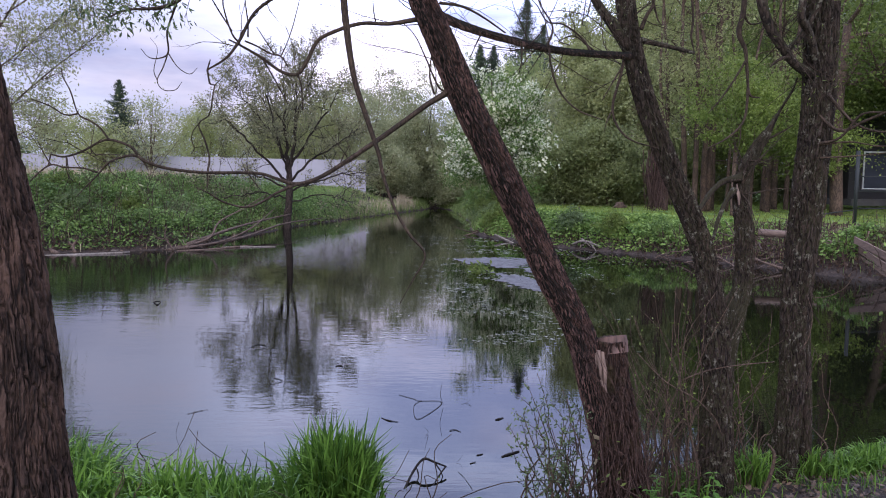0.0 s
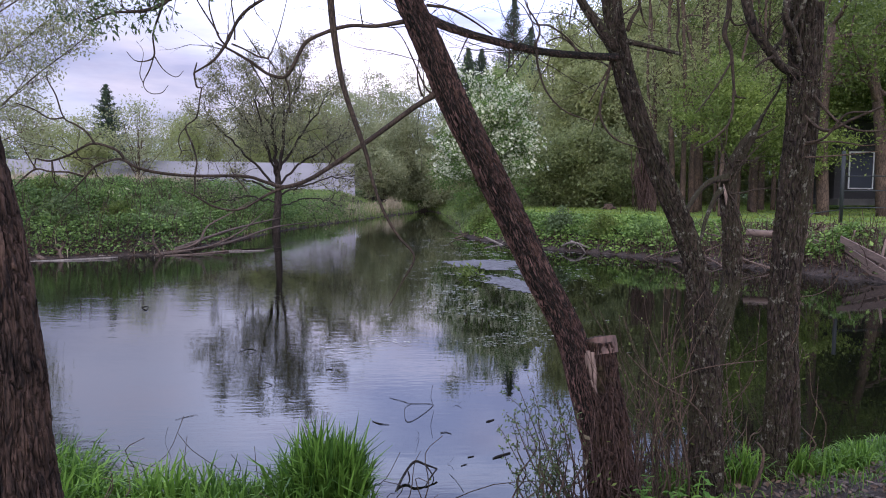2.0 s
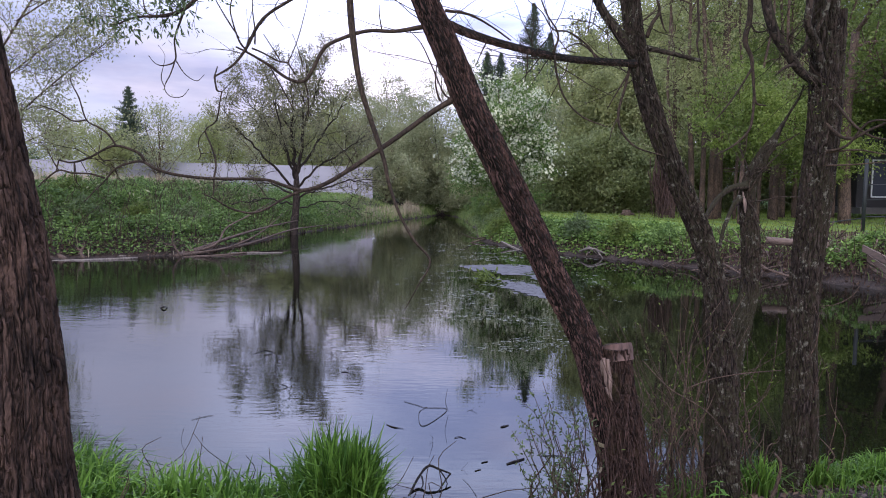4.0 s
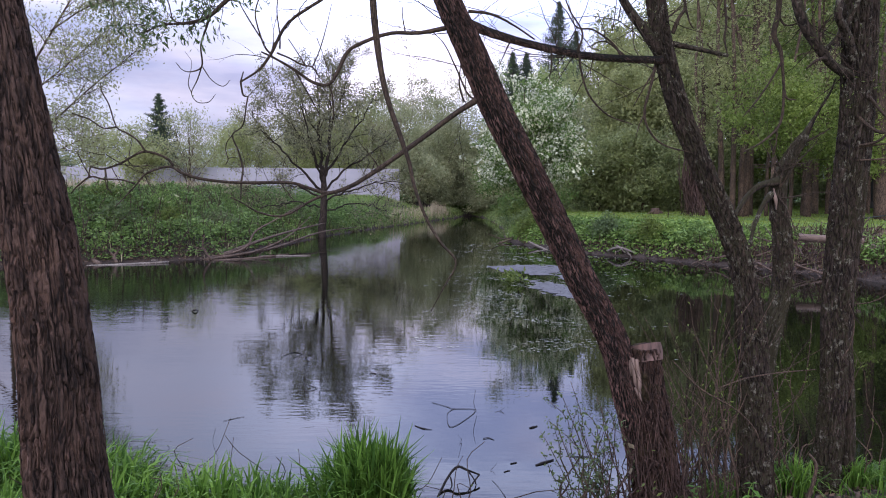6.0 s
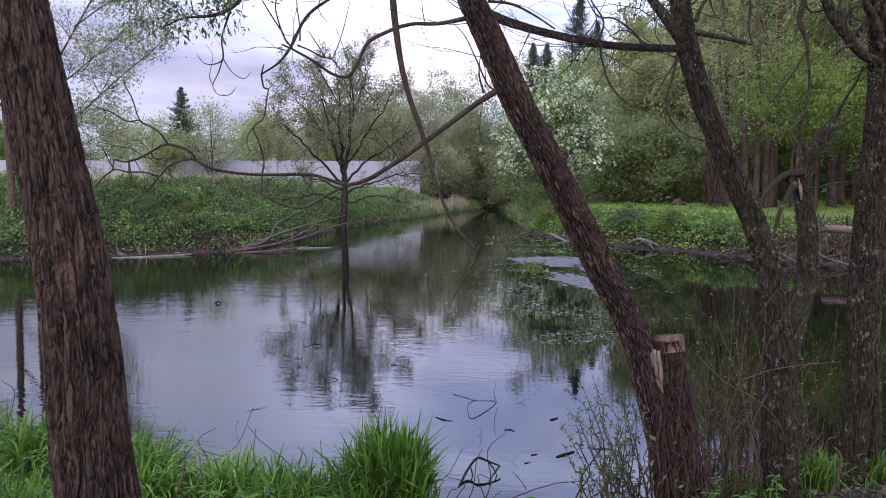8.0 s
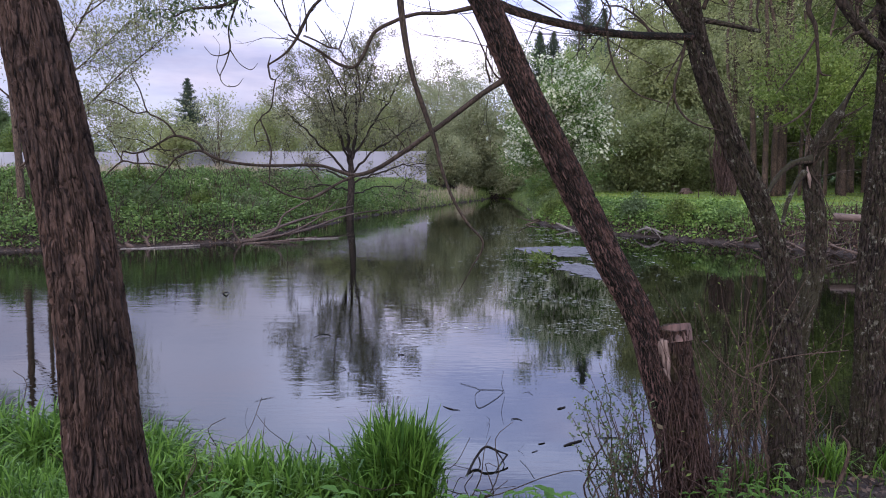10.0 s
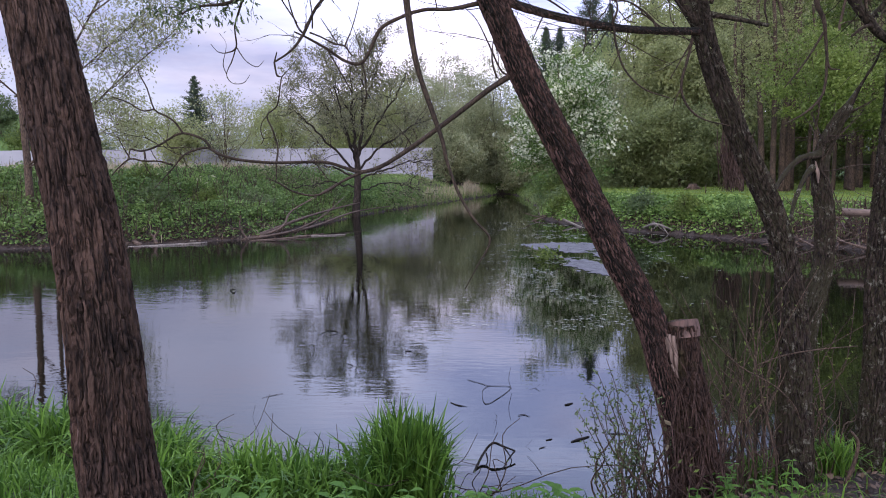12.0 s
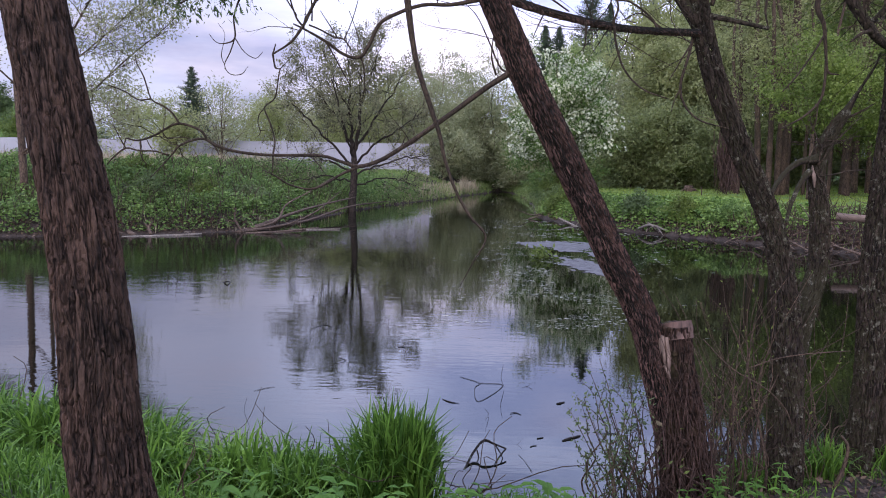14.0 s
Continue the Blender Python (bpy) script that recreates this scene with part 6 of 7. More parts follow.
# dry stems clinging to the foot of the coppice stump
FOOT = np.array([(1.539, 4.780, 0.206, 0.175), (1.486, 4.760, 0.553, 0.165), (1.425, 4.740, 0.951, 0.15), (1.318, 4.720, 1.265, 0.14), (1.178, 4.710, 1.571, 0.125), (1.016, 4.670, 1.839, 0.105)])
cling = np.random.default_rng(41)
for i in range(22):
    a, turn = cling.uniform(-1.35, 1.35), cling.normal(0, 0.5)
    last = cling.uniform(1.6, 3.4 if a > -0.2 else 4.9)
    rows = []
    for s in np.linspace(0, last, 9):
        c = FOOT[int(s)] + (FOOT[min(5, int(s) + 1)] - FOOT[int(s)]) * (s - int(s))
        b = a + turn * s / last + cling.normal(0, 0.08)
        far = c[3] * (1.02 + 0.10 * abs(math.sin(s * 2.1 + i)))
        rows.append((c[0] + far * math.sin(b), c[1] - far * math.cos(b), c[2], 0.005 * (1 - 0.7 * s / last)))
    limb(lean, rows, DRY_STEM, "clinging_stem", 5)
# two dead leaves caught on the stump
for k, at in enumerate(((1.281, 4.580, 0.827), (1.264, 4.570, 0.676))):
    g = Geo()
    g.leaves(np.random.default_rng(60 + k), np.array([at] * 2), 0.07, 0.035, -0.2)
    tagged(part("dead_leaf", g, REED), "curled pale dead leaf caught on the stump", "leaf")

# limbs of the lichened trunk
for rows, mat in (
        ([(1.524, 5.040, 3.444, 0.045), (1.401, 5.000, 3.587, 0.036), (1.273, 4.960, 3.727, 0.03), (1.149, 4.900, 3.913, 0.027), (1.014, 4.850, 4.185, 0.024), (0.887, 4.800, 4.657, 0.02)], BARK_LICHEN),
        ([(1.592, 5.050, 3.511, 0.022), (1.769, 5.000, 3.463, 0.016), (1.958, 4.950, 3.409, 0.013)], BARK_LICHEN),
        ([(1.609, 5.050, 3.579, 0.016), (1.645, 5.050, 3.674, 0.013), (1.690, 5.050, 3.761, 0.011), (1.658, 5.050, 3.919, 0.01), (1.607, 5.050, 4.402, 0.008)], BARK_TWIG),
        ([(1.690, 5.050, 3.761, 0.009), (1.723, 5.050, 3.655, 0.006), (1.752, 5.050, 3.610, 0.003)], BARK_TWIG),
        ([(0.883, 4.600, 3.352, 0.008), (0.899, 4.600, 3.240, 0.007), (0.954, 4.600, 3.094, 0.006), (1.070, 4.600, 2.978, 0.005), (1.231, 4.600, 2.918, 0.003)], BARK_TWIG),
        ([(1.489, 5.020, 3.365, 0.012), (1.456, 5.000, 3.229, 0.01), (1.414, 5.000, 3.046, 0.009), (1.448, 5.000, 2.916, 0.008), (1.554, 5.000, 2.816, 0.006), (1.750, 5.000, 2.762, 0.003)], BARK_TWIG),
        ([(1.422, 5.000, 3.039, 0.006), (1.377, 5.000, 2.943, 0.004), (1.360, 5.000, 2.866, 0.002)], BARK_TWIG),
        ([(1.477, 5.000, 3.324, 0.007), (1.410, 5.000, 3.210, 0.005), (1.336, 5.000, 3.077, 0.003)], BARK_TWIG),
        ([(0.694, 4.500, 3.360, 0.006), (0.695, 4.500, 3.258, 0.004), (0.679, 4.500, 3.170, 0.002)], BARK_TWIG),
        ([(1.214, 4.850, 3.376, 0.01), (1.157, 4.850, 3.464, 0.007), (1.015, 4.800, 3.544, 0.006), (0.895, 4.750, 3.551, 0.005), (0.812, 4.700, 3.645, 0.004), (0.721, 4.700, 3.715, 0.003)], BARK_TWIG),
        ([(0.869, 4.600, 3.362, 0.008), (0.902, 4.600, 3.483, 0.006), (0.830, 4.600, 3.604, 0.005), (0.775, 4.600, 3.724, 0.004)], BARK_TWIG),
        ([(1.265, 4.900, 3.385, 0.007), (1.112, 4.900, 3.492, 0.005), (1.000, 4.900, 3.455, 0.003)], BARK_TWIG),
        ([(1.936, 5.100, 4.644, 0.012), (1.975, 5.100, 3.895, 0.01), (1.994, 5.100, 3.666, 0.009), (1.986, 5.100, 3.552, 0.008), (2.013, 5.100, 3.436, 0.004)], BARK_TWIG)):
    limb(mid, rows, mat, "limb" if rows[0][3] > 0.013 else "twig")
sprigs(mid, [(1.401, 5.000, 3.587, 0.03), (1.273, 4.960, 3.727, 0.03), (0.996, 4.700, 3.356, 0.03), (0.694, 4.500, 3.360, 0.03)], 22, 0.6, 75, 0.004, -0.1, leaves=60, size=0.026)
sprigs(mid, [(1.624, 5.060, 3.122, 0.03), (1.536, 5.050, 3.427, 0.03), (1.473, 5.000, 3.793, 0.03)], 18, 0.6, 76, 0.004, 0.1, leaves=50, size=0.026)

# the broken second stem behind it
snag = thing("broken_willow_stem", (2.345, 5.22, 0.4), "snapped mossy willow stem with torn pale wood", "tree")
stem("trunk", [(2.345, 5.220, 0.40, 0.05), (2.385, 5.280, 0.85, 0.085), (2.480, 5.400, 1.28, 0.088), (2.664, 5.560, 1.713, 0.0736), (2.666, 5.560, 2.109, 0.072), (2.620, 5.560, 2.404, 0.0624), (2.631, 5.560, 2.594, 0.0576), (2.705, 5.550, 2.779, 0.0496), (2.773, 5.540, 2.893, 0.04), (2.801, 5.540, 2.936, 0.028)], BARK_LICHEN, snag, 15.5, 90, 20, depth=0.18, plates=22, along=9.0)
for rows in ([(2.595, 5.520, 2.577, 0.036), (2.423, 5.450, 2.542, 0.022), (2.299, 5.400, 2.449, 0.018), (2.159, 5.300, 2.285, 0.015)],
             [(2.538, 5.500, 2.478, 0.03), (2.458, 5.450, 2.406, 0.018), (2.373, 5.400, 2.247, 0.015), (2.336, 5.380, 2.113, 0.012)],
             [(2.781, 5.540, 2.902, 0.03), (2.862, 5.520, 3.074, 0.012), (2.951, 5.500, 3.239, 0.008), (2.989, 5.500, 3.344, 0.006)],
             [(2.799, 5.540, 2.876, 0.01), (2.890, 5.520, 2.926, 0.006), (2.983, 5.500, 2.987, 0.003)]):
    limb(snag, rows, BARK_LICHEN if rows[0][3] > 0.02 else BARK_TWIG, segs=14, per=12, rough=0.25)
limb(snag, [(2.548, 5.490, 2.525, 0.004), (2.556, 5.486, 2.470, 0.012), (2.566, 5.486, 2.420, 0.012), (2.576, 5.490, 2.360, 0.004)], DRIFT_PALE, "torn_wood", 12, 9, "torn pale splintered wood", 1.0)
sprigs(snag, [(2.637, 5.500, 2.113, 0.03), (2.602, 5.500, 2.593, 0.03), (2.753, 5.500, 2.890, 0.03)], 10, 0.5, 77, 0.006, 0.1)

# limbs of the upright lichened willow
for rows, mat in (
        ([(2.355, 5.100, 4.939, 0.03), (2.421, 5.150, 4.365, 0.036), (2.500, 5.200, 3.961, 0.036), (2.588, 5.220, 3.694, 0.038), (2.744, 5.250, 3.496, 0.036), (2.866, 5.280, 3.390, 0.034), (3.043, 5.300, 3.313, 0.04)], BARK_LICHEN),
        ([(2.764, 5.250, 3.496, 0.022), (2.833, 5.200, 3.592, 0.02), (2.890, 5.150, 3.736, 0.018), (2.910, 5.100, 3.857, 0.016), (2.899, 5.000, 4.310, 0.012)], BARK_LICHEN),
        ([(2.374, 5.300, 4.882, 0.024), (2.438, 5.300, 4.028, 0.021), (2.446, 5.300, 3.791, 0.021), (2.420, 5.300, 3.625, 0.02), (2.473, 5.300, 3.505, 0.015), (2.495, 5.300, 3.353, 0.012), (2.522, 5.300, 3.184, 0.009), (2.601, 5.300, 3.160, 0.004)], BARK_TWIG),
        ([(2.506, 5.300, 3.273, 0.01), (2.505, 5.300, 3.091, 0.01), (2.477, 5.300, 2.970, 0.009), (2.366, 5.300, 2.860, 0.007), (2.213, 5.300, 2.778, 0.004)], BARK_TWIG),
        ([(2.469, 5.300, 2.957, 0.006), (2.465, 5.300, 2.835, 0.004), (2.443, 5.300, 2.766, 0.002)], BARK_TWIG),
        ([(2.484, 5.300, 3.433, 0.009), (2.392, 5.300, 3.273, 0.007), (2.295, 5.300, 3.132, 0.006), (2.216, 5.300, 3.039, 0.003)], BARK_TWIG),
        ([(2.434, 5.300, 3.791, 0.009), (2.499, 5.300, 3.692, 0.007), (2.620, 5.300, 3.712, 0.004)], BARK_TWIG),
        ([(2.786, 5.250, 3.456, 0.014), (2.681, 5.200, 3.423, 0.011), (2.615, 5.200, 3.368, 0.006)], BARK_TWIG),
        ([(3.014, 5.300, 3.071, 0.014), (3.164, 5.200, 2.921, 0.012), (3.297, 5.100, 2.991, 0.01), (3.459, 5.000, 3.077, 0.008)], BARK_TWIG),
        ([(3.045, 5.300, 3.273, 0.014), (3.241, 5.200, 3.001, 0.01), (3.380, 5.100, 2.913, 0.008), (3.545, 5.000, 2.916, 0.005)], BARK_TWIG),
        ([(3.045, 5.300, 2.827, 0.012), (3.167, 5.200, 2.869, 0.01), (3.256, 5.100, 3.030, 0.008), (3.384, 5.000, 3.039, 0.006)], BARK_TWIG),
        ([(3.038, 5.300, 2.725, 0.008), (3.214, 5.200, 2.733, 0.006), (3.388, 5.100, 2.752, 0.004), (3.515, 5.000, 2.770, 0.003)], SHOOT),
        ([(3.033, 5.300, 2.819, 0.008), (3.249, 5.200, 2.841, 0.006), (3.425, 5.100, 2.807, 0.004), (3.549, 5.000, 2.847, 0.003)], SHOOT),
        ([(2.749, 5.000, 4.457, 0.026), (2.784, 5.100, 3.895, 0.028), (2.784, 5.120, 3.709, 0.028), (2.892, 5.200, 3.611, 0.03), (3.005, 5.300, 3.433, 0.04)], BARK_LICHEN)):
    limb(right, rows, mat, "limb" if rows[0][3] > 0.013 else "twig")
sprigs(right, [(3.039, 5.300, 2.868, 0.03), (3.015, 5.300, 3.393, 0.03), (2.764, 5.250, 3.496, 0.03), (2.569, 5.200, 3.728, 0.03)], 26, 0.6, 78, 0.004, 0.1, leaves=120, size=0.028, leaf=LEAF_BRIGHT)
# ribbed second stem grown onto the trunk
stem("grown_stem", [(3.228, 5.500, -0.116, 0.056), (3.202, 5.480, 0.709, 0.044), (3.140, 5.460, 1.554, 0.04), (3.174, 5.420, 2.457, 0.04), (3.204, 5.400, 3.164, 0.036), (3.175, 5.360, 3.886, 0.032)], BARK_LICHEN, right, 17.7, 60, 20, depth=0.15, plates=18, along=20.0)

# unseen crowns added above the two lichened willows to shade the near-right bank
def unseen_shade_crown(root, foot, reach, seed):
    rng = np.random.default_rng(seed)
    tips = []
    for k in range(7):
        a = 2 * math.pi * k / 7 + rng.uniform(-0.3, 0.3)
        g = Geo()
        d = unit(np.array([math.cos(a) * 0.8, math.sin(a) * 0.8, 1.1]))
        grow(rng, g, tips, np.array(foot), d, reach * rng.uniform(0.8, 1.1), 0.035, 3, (0, 4, 5, 6), 0.7, 0.10, 0.02, 6, 0.5, 0.35)
        part("limb", g, BARK_TWIG, root, smooth=True)
    tips = np.array(tips)
    # leaves only above the view, where they block the overhead sky
    tips = tips[tips[:, 2] > 5.9]
    g = Geo()
    g.leaves(rng, tips[rng.integers(0, len(tips), 15000)] + np.abs(rng.normal(0, 0.15, (15000, 3))), 0.10, 0.045, 0.1)
    part("crown", g, LEAF_BRIGHT, root)


unseen_shade_crown(right, (2.93, 5.2, 4.95), 5.0, 131)
unseen_shade_crown(mid, (1.36, 4.9, 4.63), 4.5, 132)

# leafy twigs hanging from above over the water
canopy = thing("overhanging_bough", (-0.910, 3.400, 3.781), "overhanging willow bough with small dark leaves", "branch")
BOUGH = [(-0.807, 3.400, 3.781, 0.02), (-0.931, 3.400, 3.430, 0.012), (-0.997, 3.400, 3.341, 0.01), (-1.064, 3.400, 3.288, 0.009), (-1.155, 3.400, 3.265, 0.007), (-1.260, 3.400, 3.257, 0.005), (-1.352, 3.400, 3.222, 0.003)]
limb(canopy, BOUGH)
for rows in ([(-1.037, 3.400, 3.316, 0.006), (-1.065, 3.400, 3.239, 0.005), (-1.090, 3.400, 3.163, 0.004), (-1.087, 3.400, 3.073, 0.004), (-1.130, 3.400, 3.047, 0.003), (-1.174, 3.400, 3.052, 0.002), (-1.207, 3.400, 3.088, 0.0015)],
             [(-1.087, 3.400, 3.073, 0.003), (-1.110, 3.400, 3.009, 0.003), (-1.138, 3.400, 2.949, 0.002), (-1.113, 3.400, 2.908, 0.002), (-1.060, 3.400, 2.908, 0.002), (-1.028, 3.400, 2.944, 0.001)],
             [(-1.138, 3.400, 2.949, 0.002), (-1.152, 3.400, 2.996, 0.002), (-1.134, 3.400, 3.086, 0.001), (-1.164, 3.400, 3.137, 0.001)],
             [(-1.085, 3.400, 3.068, 0.003), (-1.045, 3.400, 3.009, 0.002), (-0.993, 3.400, 2.980, 0.002), (-0.958, 3.400, 3.009, 0.001)],
             [(-1.155, 3.400, 3.265, 0.004), (-1.212, 3.400, 3.278, 0.003), (-1.231, 3.400, 3.349, 0.003), (-1.255, 3.400, 3.405, 0.003)]):
    limb(canopy, rows, name="twig", segs=5)
sprigs(canopy, BOUGH, 26, 0.16, 79, 0.002, -0.2, start=0.25, leaves=520, size=0.032, leaf=LEAF_DARK)
ROOF = [(-1.811, 3.600, 3.751, 0.012), (-1.654, 3.600, 3.591, 0.009), (-1.493, 3.600, 3.485, 0.006), (-1.330, 3.600, 3.431, 0.004)]
limb(canopy, ROOF)
sprigs(canopy, ROOF, 22, 0.22, 80, 0.002, -0.3, start=0.2, leaves=520, size=0.032, leaf=LEAF_DARK)


# suckers and dead stalks round the feet of the willows
def suckers(label, x0, x1, y0, y1, count, tall, seed, leaves=0, mat=None, leaf=None, lean=0.2, size=0.035):
    rng = np.random.default_rng(seed)
    g, tips = Geo(), []
    for i in range(count):
        p = np.array([rng.uniform(x0, x1), rng.uniform(y0, y1), 0.0])
        p[2] = max(-0.05, float(land_height(p[0], p[1]))) - 0.03
        h = tall * rng.uniform(0.35, 1.15)
        side = rng.normal(0, lean, 2)
        pts = [p]
        for k in range(1, 6):
            t = k / 5
            pts.append(p + np.array([side[0] * t * t * h, side[1] * t * t * h * 0.6, h * t * (1 - 0.12 * t * abs(side[0]))]) + rng.normal(0, 0.042, 3))
        line = smooth_line(pts, 3)
        g.tube(line, np.linspace(rng.uniform(0.004, 0.0095), 0.002, len(line)), 5)
        tips.extend(line[5:])
    ob = part("suckers", g, mat or SHOOT, smooth=True)
    tagged(ob, label, "shoots", kind="stuff")
    if leaves:
        tips = np.array(tips)
        q = Geo()
        q.leaves(rng, tips[rng.integers(0, len(tips), leaves)] + rng.normal(0, 0.012, (leaves, 3)), size, size * 0.4, -0.3)
        tagged(part("sucker_leaves", q, leaf or LEAF_BRIGHT), "small fresh leaves on thin shoots", "leaves", kind="stuff")


suckers("tangle of thin tan shoots between the willows", 1.72, 2.2, 5.0, 5.6, 60, 1.6, 81, 260, lean=0.26)
suckers("tangle of thin tan shoots between the willows", 2.3, 2.8, 5.2, 5.8, 22, 1.4, 82, 90, lean=0.3)
suckers("thin tan shoots beside the lichened willow", 2.8, 3.6, 5.4, 6.0, 10, 1.3, 83, 40)
suckers("red-brown shoots hugging the leaning willow's foot", 1.18, 1.62, 4.5, 4.8, 46, 0.95, 84, 40, DRY_STEM, lean=0.2)
suckers("slim leafy willow shoots at the water's edge", 0.92, 1.30, 4.75, 5.3, 36, 1.0, 85, 2200, SHOOT, LEAF_DARK, 0.22, 0.03)
suckers("thin bare stalks standing in the shallow water", -3.4, -0.9, 5.0, 5.6, 26, 0.75, 86, 0, BARK_TWIG)
suckers("thin bare stalks beside the grass tuft", -0.35, 0.1, 4.5, 5.0, 26, 0.75, 87, 20, BARK_TWIG, lean=0.6)
suckers("dead stalks by the furrowed willow", -2.6, -1.6, 4.0, 4.8, 14, 0.5, 88, 30, SHOOT)
for k, rows in enumerate(([(1.651, 5.000, 1.312, 0.004), (1.855, 5.000, 1.110, 0.005), (2.099, 5.000, 0.968, 0.005), (2.244, 5.000, 0.825, 0.005), (2.300, 5.000, 0.702, 0.003)],
             [(1.995, 5.050, 1.096, 0.004), (2.193, 5.050, 1.170, 0.005), (2.433, 5.050, 1.211, 0.005), (2.693, 5.050, 1.235, 0.003)],
             [(2.574, 4.900, 0.292, 0.014), (2.627, 4.900, 0.455, 0.014), (2.645, 4.900, 0.593, 0.012), (2.594, 4.900, 0.673, 0.008)],
             [(2.956, 5.200, 1.265, 0.003), (3.024, 5.200, 1.390, 0.004), (3.041, 5.200, 1.557, 0.004), (2.999, 5.200, 1.682, 0.003)],
             [(3.040, 5.200, 1.682, 0.003), (3.162, 5.200, 1.698, 0.004), (3.282, 5.200, 1.764, 0.003), (3.339, 5.200, 1.847, 0.002)])):
    g = Geo()
    twig(g, rows, 6)
    tagged(part("curved_stalk", g, SHOOT, smooth=True), "thin curved tan stalk among the willow feet", "stalk", group="stalks at the willow feet")


# broad-leaved weeds along the foot of the picture
def weed_plant(x, y, h, seed, leaf=0.13):
    rng = np.random.default_rng(seed)
    z = float(land_height(x, y))
    root = thing("nettle_plant", (x, y, z), "young broad-leaved nettle plant on the near bank", "plant", group="weeds on the near bank")
    g = Geo()
    top = np.array([x + rng.normal(0, 0.05), y + rng.normal(0, 0.05), z + h])
    g.tube([(x, y, z - 0.02), ((x + top[0]) / 2, (y + top[1]) / 2, z + h * 0.5), top], [0.005, 0.004, 0.002], 6)
    part("stalk", g, WEED_LEAF, root, smooth=True)
    q = Geo()
    for k in range(7):
        t = 0.3 + 0.7 * k / 6
        c = np.array([x, y, z]) * (1 - t) + top * t
        for s in (0, math.pi):
            a = k * 1.57 + s + rng.normal(0, 0.25)
            d = np.array([math.cos(a), math.sin(a), rng.uniform(-0.15, 0.45)])
            w = np.cross(d, (0, 0, 1.0))
            w = w / np.linalg.norm(w)
            n = leaf * (1.15 - 0.55 * t) * rng.uniform(0.8, 1.2)
            sag = np.array([0, 0, -0.25 * n])
            p = [c, c + d * n * 0.35, c + d * n * 0.7 + sag * 0.4, c + d * n + sag]
            wid = [0.0, 0.23 * n, 0.17 * n, 0.0]
            fold = np.array([0, 0, 0.06 * n])
            v = []
            for pp, ww in zip(p, wid):
                v += [pp - w * ww + fold * (ww > 0), pp, pp + w * ww + fold * (ww > 0)]
            q.add(v, [(0, 1, 4, 3), (1, 2, 5, 4), (3, 4, 7, 6), (4, 5, 8, 7), (6, 7, 10, 9), (7, 8, 11, 10)])
    tagged(part("leaves", q, WEED_LEAF, root), kind="stuff")


rng = np.random.default_rng(91)
for i in range(54):
    x, y = rng.uniform(-1.3, 0.75), rng.uniform(3.2, 4.0)
    weed_plant(x, y, rng.uniform(0.22, 0.38) - 0.06 * max(0.0, x), 300 + i, rng.uniform(0.11, 0.17))
for i in range(10):
    x, y = rng.uniform(1.35, 2.1), rng.uniform(4.4, 4.9)
    weed_plant(x, y, rng.uniform(0.2, 0.4), 360 + i, 0.1)


# ---------------------------------------------------------------- sticks in the water
def water_stick(label, rows, name="floating_stick", mat=WET_WOOD):
    g = Geo()
    for run in rows:
        thin = 0.38 if name == "floating_stick" else (0.6 if name == "looped_twig" else 0.9)
        line = smooth_line([(*q[:3], q[3] * thin) for q in run], 6)
        g.tube(line[:, :3], line[:, 3], 8, knobs(run[0][0] * 7 + run[0][1], 1.1 if name == "floating_stick" else 0.3))
    tagged(part(name, g, mat, smooth=True), label, "stick", group="sticks in the water")


def W3(p, r, z=0.005):
    return (p[0], p[1], z, r)


water_stick("black forked branch arching out of the water", [
    [W3((-0.03, 5.65), 0.012, -0.03), W3((0.08, 5.99), 0.012, 0.05), W3((0.17, 6.08), 0.013, 0.12), W3((0.26, 6.06), 0.011, 0.10), W3((0.36, 6.06), 0.008, 0.06)],
    [W3((0.36, 6.06), 0.009, 0.06), W3((0.29, 5.92), 0.007, 0.03), W3((0.22, 5.76), 0.006, -0.02)],
    [W3((0.11, 6.01), 0.008, 0.06), W3((0.12, 5.92), 0.006, 0.02), W3((0.08, 5.85), 0.005, -0.02)],
    [W3((0.26, 6.06), 0.008, 0.10), W3((0.31, 5.99), 0.006, 0.05), W3((0.33, 5.99), 0.005, 0.0)]], "arched_branch")
water_stick("thin looped twig standing in the water", [
    [W3((0.42, 7.85), 0.003, 0.3), W3((0.40, 7.85), 0.004, 0.16), W3((0.44, 7.95), 0.004, 0.02)],
    [W3((-0.06, 8.38), 0.004), W3((0.11, 8.22), 0.005), W3((0.18, 8.14), 0.004), W3((0.43, 8.09), 0.005), W3((0.28, 7.69), 0.005), W3((0.13, 7.50), 0.005), W3((0.11, 7.95), 0.004), W3((0.20, 8.16), 0.004)]], "looped_twig")
water_stick("thin forked twig on the water", [[W3((0.65, 8.01), 0.004), W3((0.72, 8.07), 0.004), W3((0.77, 8.06), 0.002, 0.05)], [W3((0.70, 8.05), 0.003), W3((0.76, 7.95), 0.002)]])
water_stick("short black floating wood chunk", [[W3((0.90, 6.42), 0.022), W3((0.98, 6.48), 0.028), W3((1.08, 6.55), 0.015)]])
water_stick("short black floating wood chunk", [[W3((0.97, 7.46), 0.012), W3((1.01, 7.48), 0.022), W3((1.06, 7.52), 0.018)]])
water_stick("short black floating wood chunk", [[W3((0.67, 6.46), 0.014), W3((0.71, 6.48), 0.016), W3((0.73, 6.49), 0.010)]])
water_stick("bent twig end poking out of the water", [[W3((0.20, 6.90), 0.003, 0.12), W3((0.24, 7.05), 0.005, 0.02), W3((0.20, 6.95), 0.003, 0.01)]])
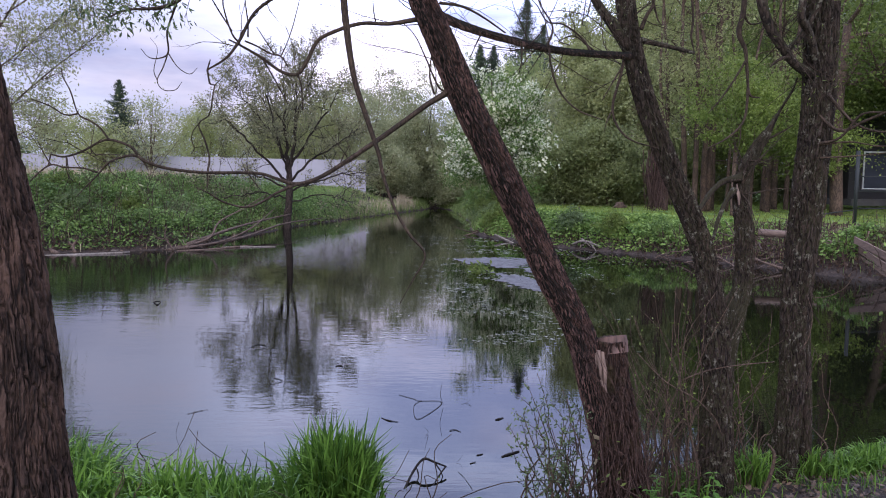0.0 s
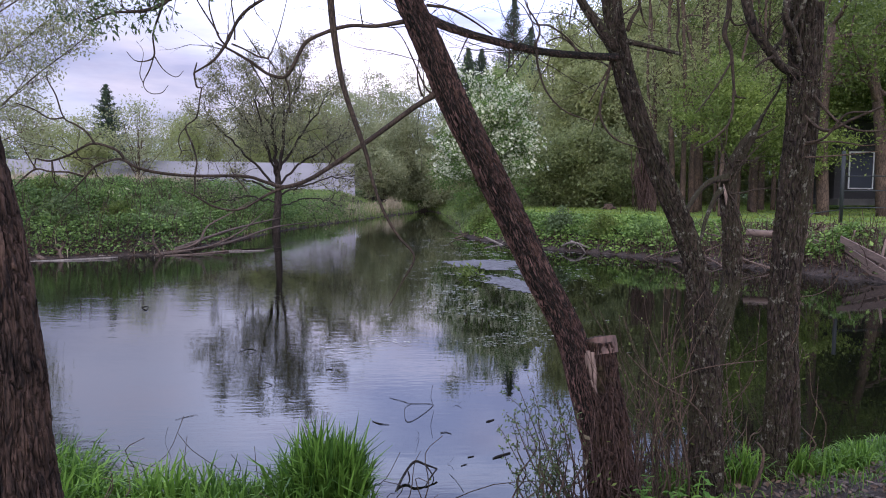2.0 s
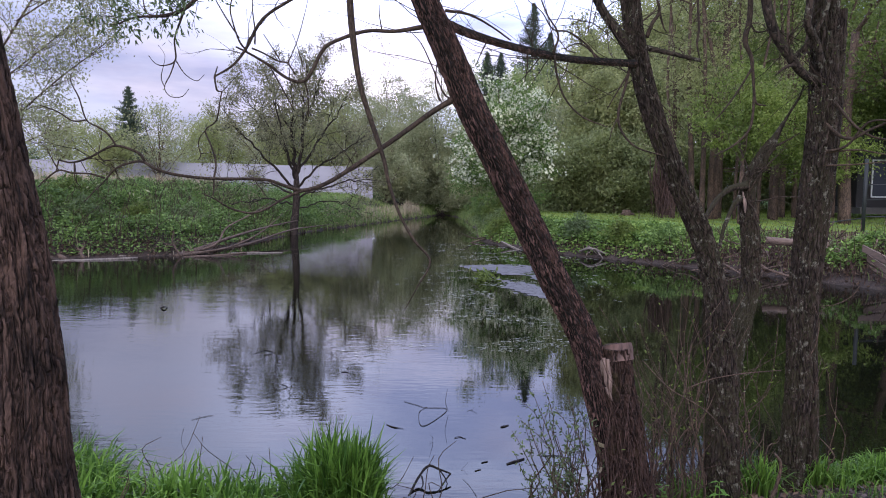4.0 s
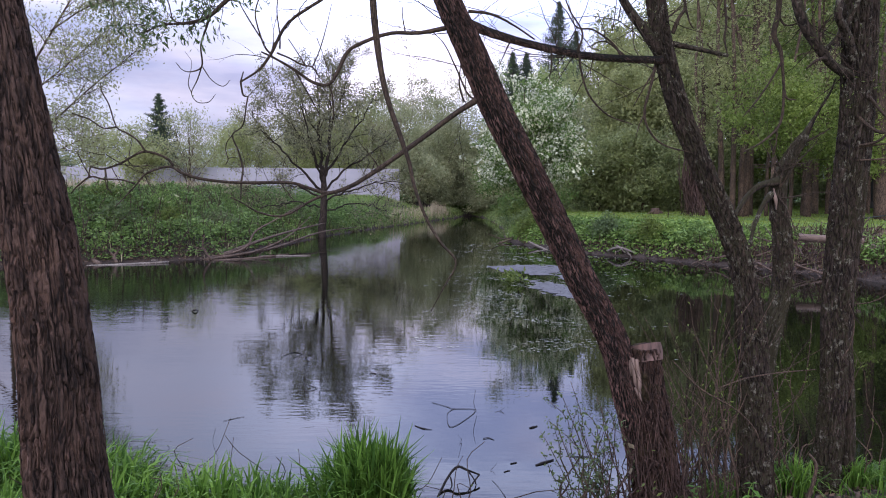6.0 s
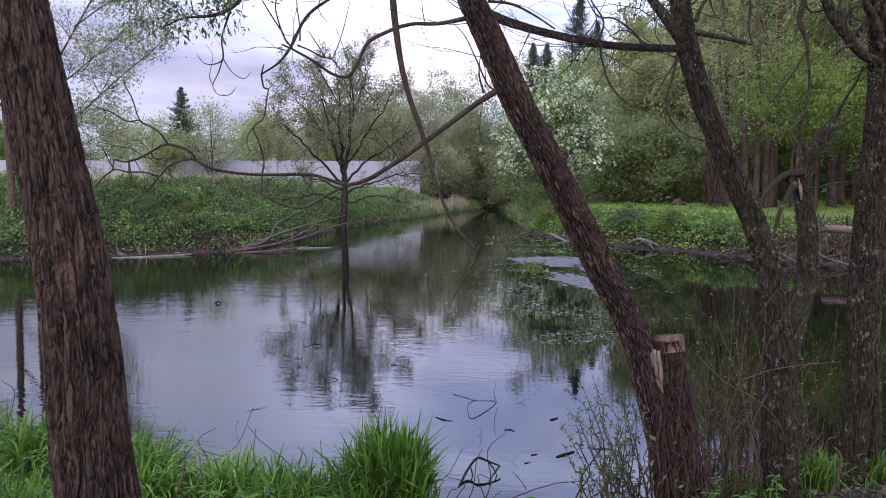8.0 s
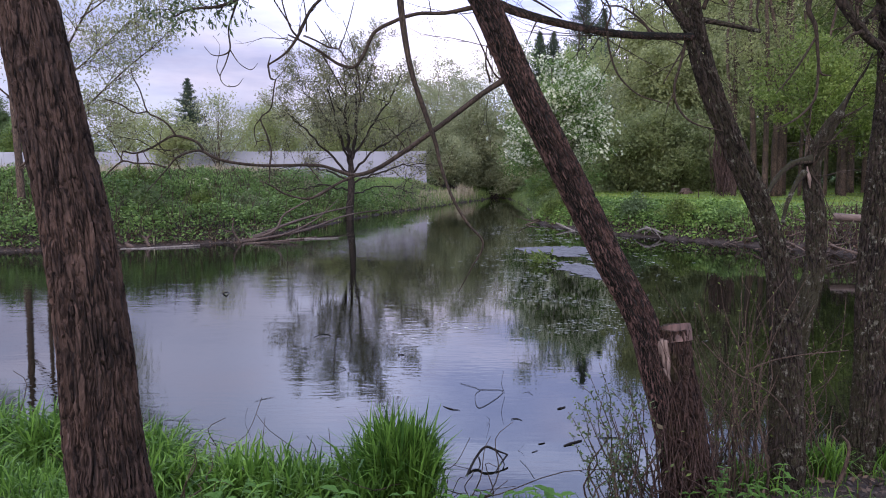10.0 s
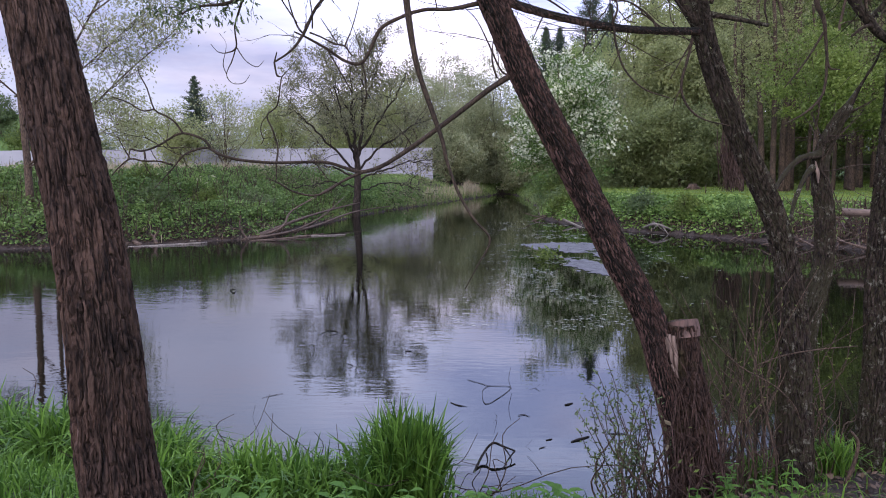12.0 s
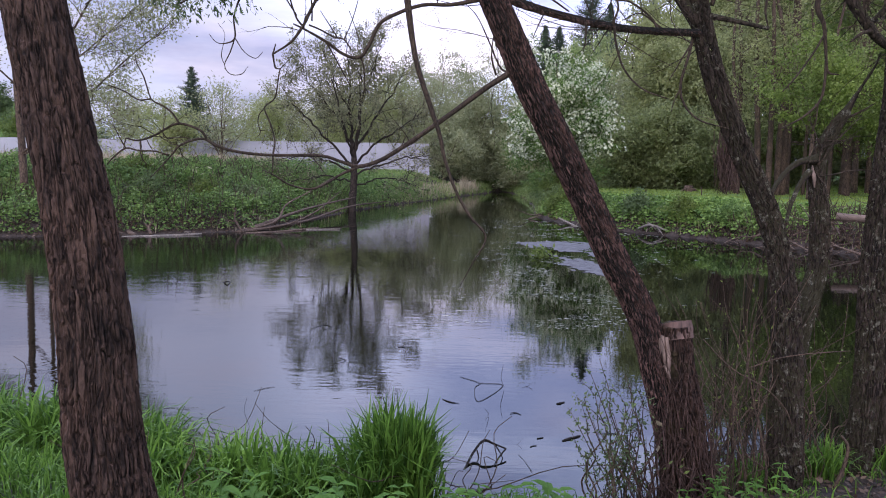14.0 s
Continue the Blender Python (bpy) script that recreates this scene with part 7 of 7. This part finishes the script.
water_stick("dark floating leaf scraps", [[W3((0.46, 7.13), 0.008), W3((0.52, 7.15), 0.012), W3((0.57, 7.10), 0.006)]])
water_stick("short black floating wood chunk", [[W3((-0.24, 7.54), 0.008), W3((-0.17, 7.46), 0.016), W3((-0.06, 7.41), 0.006)]])
water_stick("thin stick trailing on the water", [[W3((0.47, 6.09), 0.003), W3((0.52, 5.92), 0.004), W3((0.56, 5.71), 0.004)]])
water_stick("short dark stick at the shoots' foot", [[W3((1.25, 6.63), 0.006), W3((1.34, 6.63), 0.010), W3((1.44, 6.62), 0.012)]])
water_stick("dark floating leaf scraps", [[W3((0.47, 6.29), 0.004), W3((0.50, 6.32), 0.003, 0.02), W3((0.53, 6.32), 0.002, 0.06)]])
water_stick("short black floating wood chunk", [[W3((0.59, 6.26), 0.008), W3((0.63, 6.29), 0.010), W3((0.65, 6.29), 0.005)]])
water_stick("thin twig lying on the still water", [[W3((-2.33, 7.69), 0.005), W3((-2.23, 7.79), 0.006), W3((-2.14, 7.85), 0.003)]])
water_stick("small dark twig on the still water", [[W3((-5.11, 14.90), 0.02), W3((-5.01, 14.82), 0.03, 0.04), W3((-4.99, 14.97), 0.015)]])
water_stick("short black floating wood chunk", [[W3((-0.93, 9.73), 0.014), W3((-0.88, 9.76), 0.02), W3((-0.84, 9.73), 0.01)]])
water_stick("thin looped twig standing in the water", [[W3((-2.33, 10.82), 0.006), W3((-2.23, 11.05), 0.007), W3((-2.07, 10.90), 0.006), W3((-2.16, 10.71), 0.005)]], "looped_twig")
water_stick("thin looped twig standing in the water", [[W3((-1.69, 9.00), 0.004, 0.1), W3((-1.65, 8.86), 0.006), W3((-1.53, 8.99), 0.006), W3((-1.65, 9.15), 0.005)]], "looped_twig")
water_stick("thin bent twig by the bank grass", [[W3((-2.50, 6.54), 0.004, 0.15), W3((-2.50, 6.58), 0.005, 0.1), W3((-2.56, 6.57), 0.006, 0.04), W3((-2.59, 6.48), 0.006, -0.02)]])
water_stick("thin bent twig by the bank grass", [[W3((-2.06, 6.57), 0.003, 0.3), W3((-2.10, 6.61), 0.004, 0.15), W3((-2.05, 6.62), 0.004, -0.02)]])

# green tuft of water plants by the floating raft
rng = np.random.default_rng(95)
c = (2.05, 19.90)
g = Geo()
g.leaves(rng, np.stack([rng.normal(c[0], 0.16, 120), rng.normal(c[1], 0.2, 120), np.abs(rng.normal(0.0, 0.12, 120)) + 0.01], -1), 0.13, 0.06, -0.4)
tagged(part("water_plant", g, LEAF_BRIGHT), "small green tuft of water plants", "plant", kind="stuff")
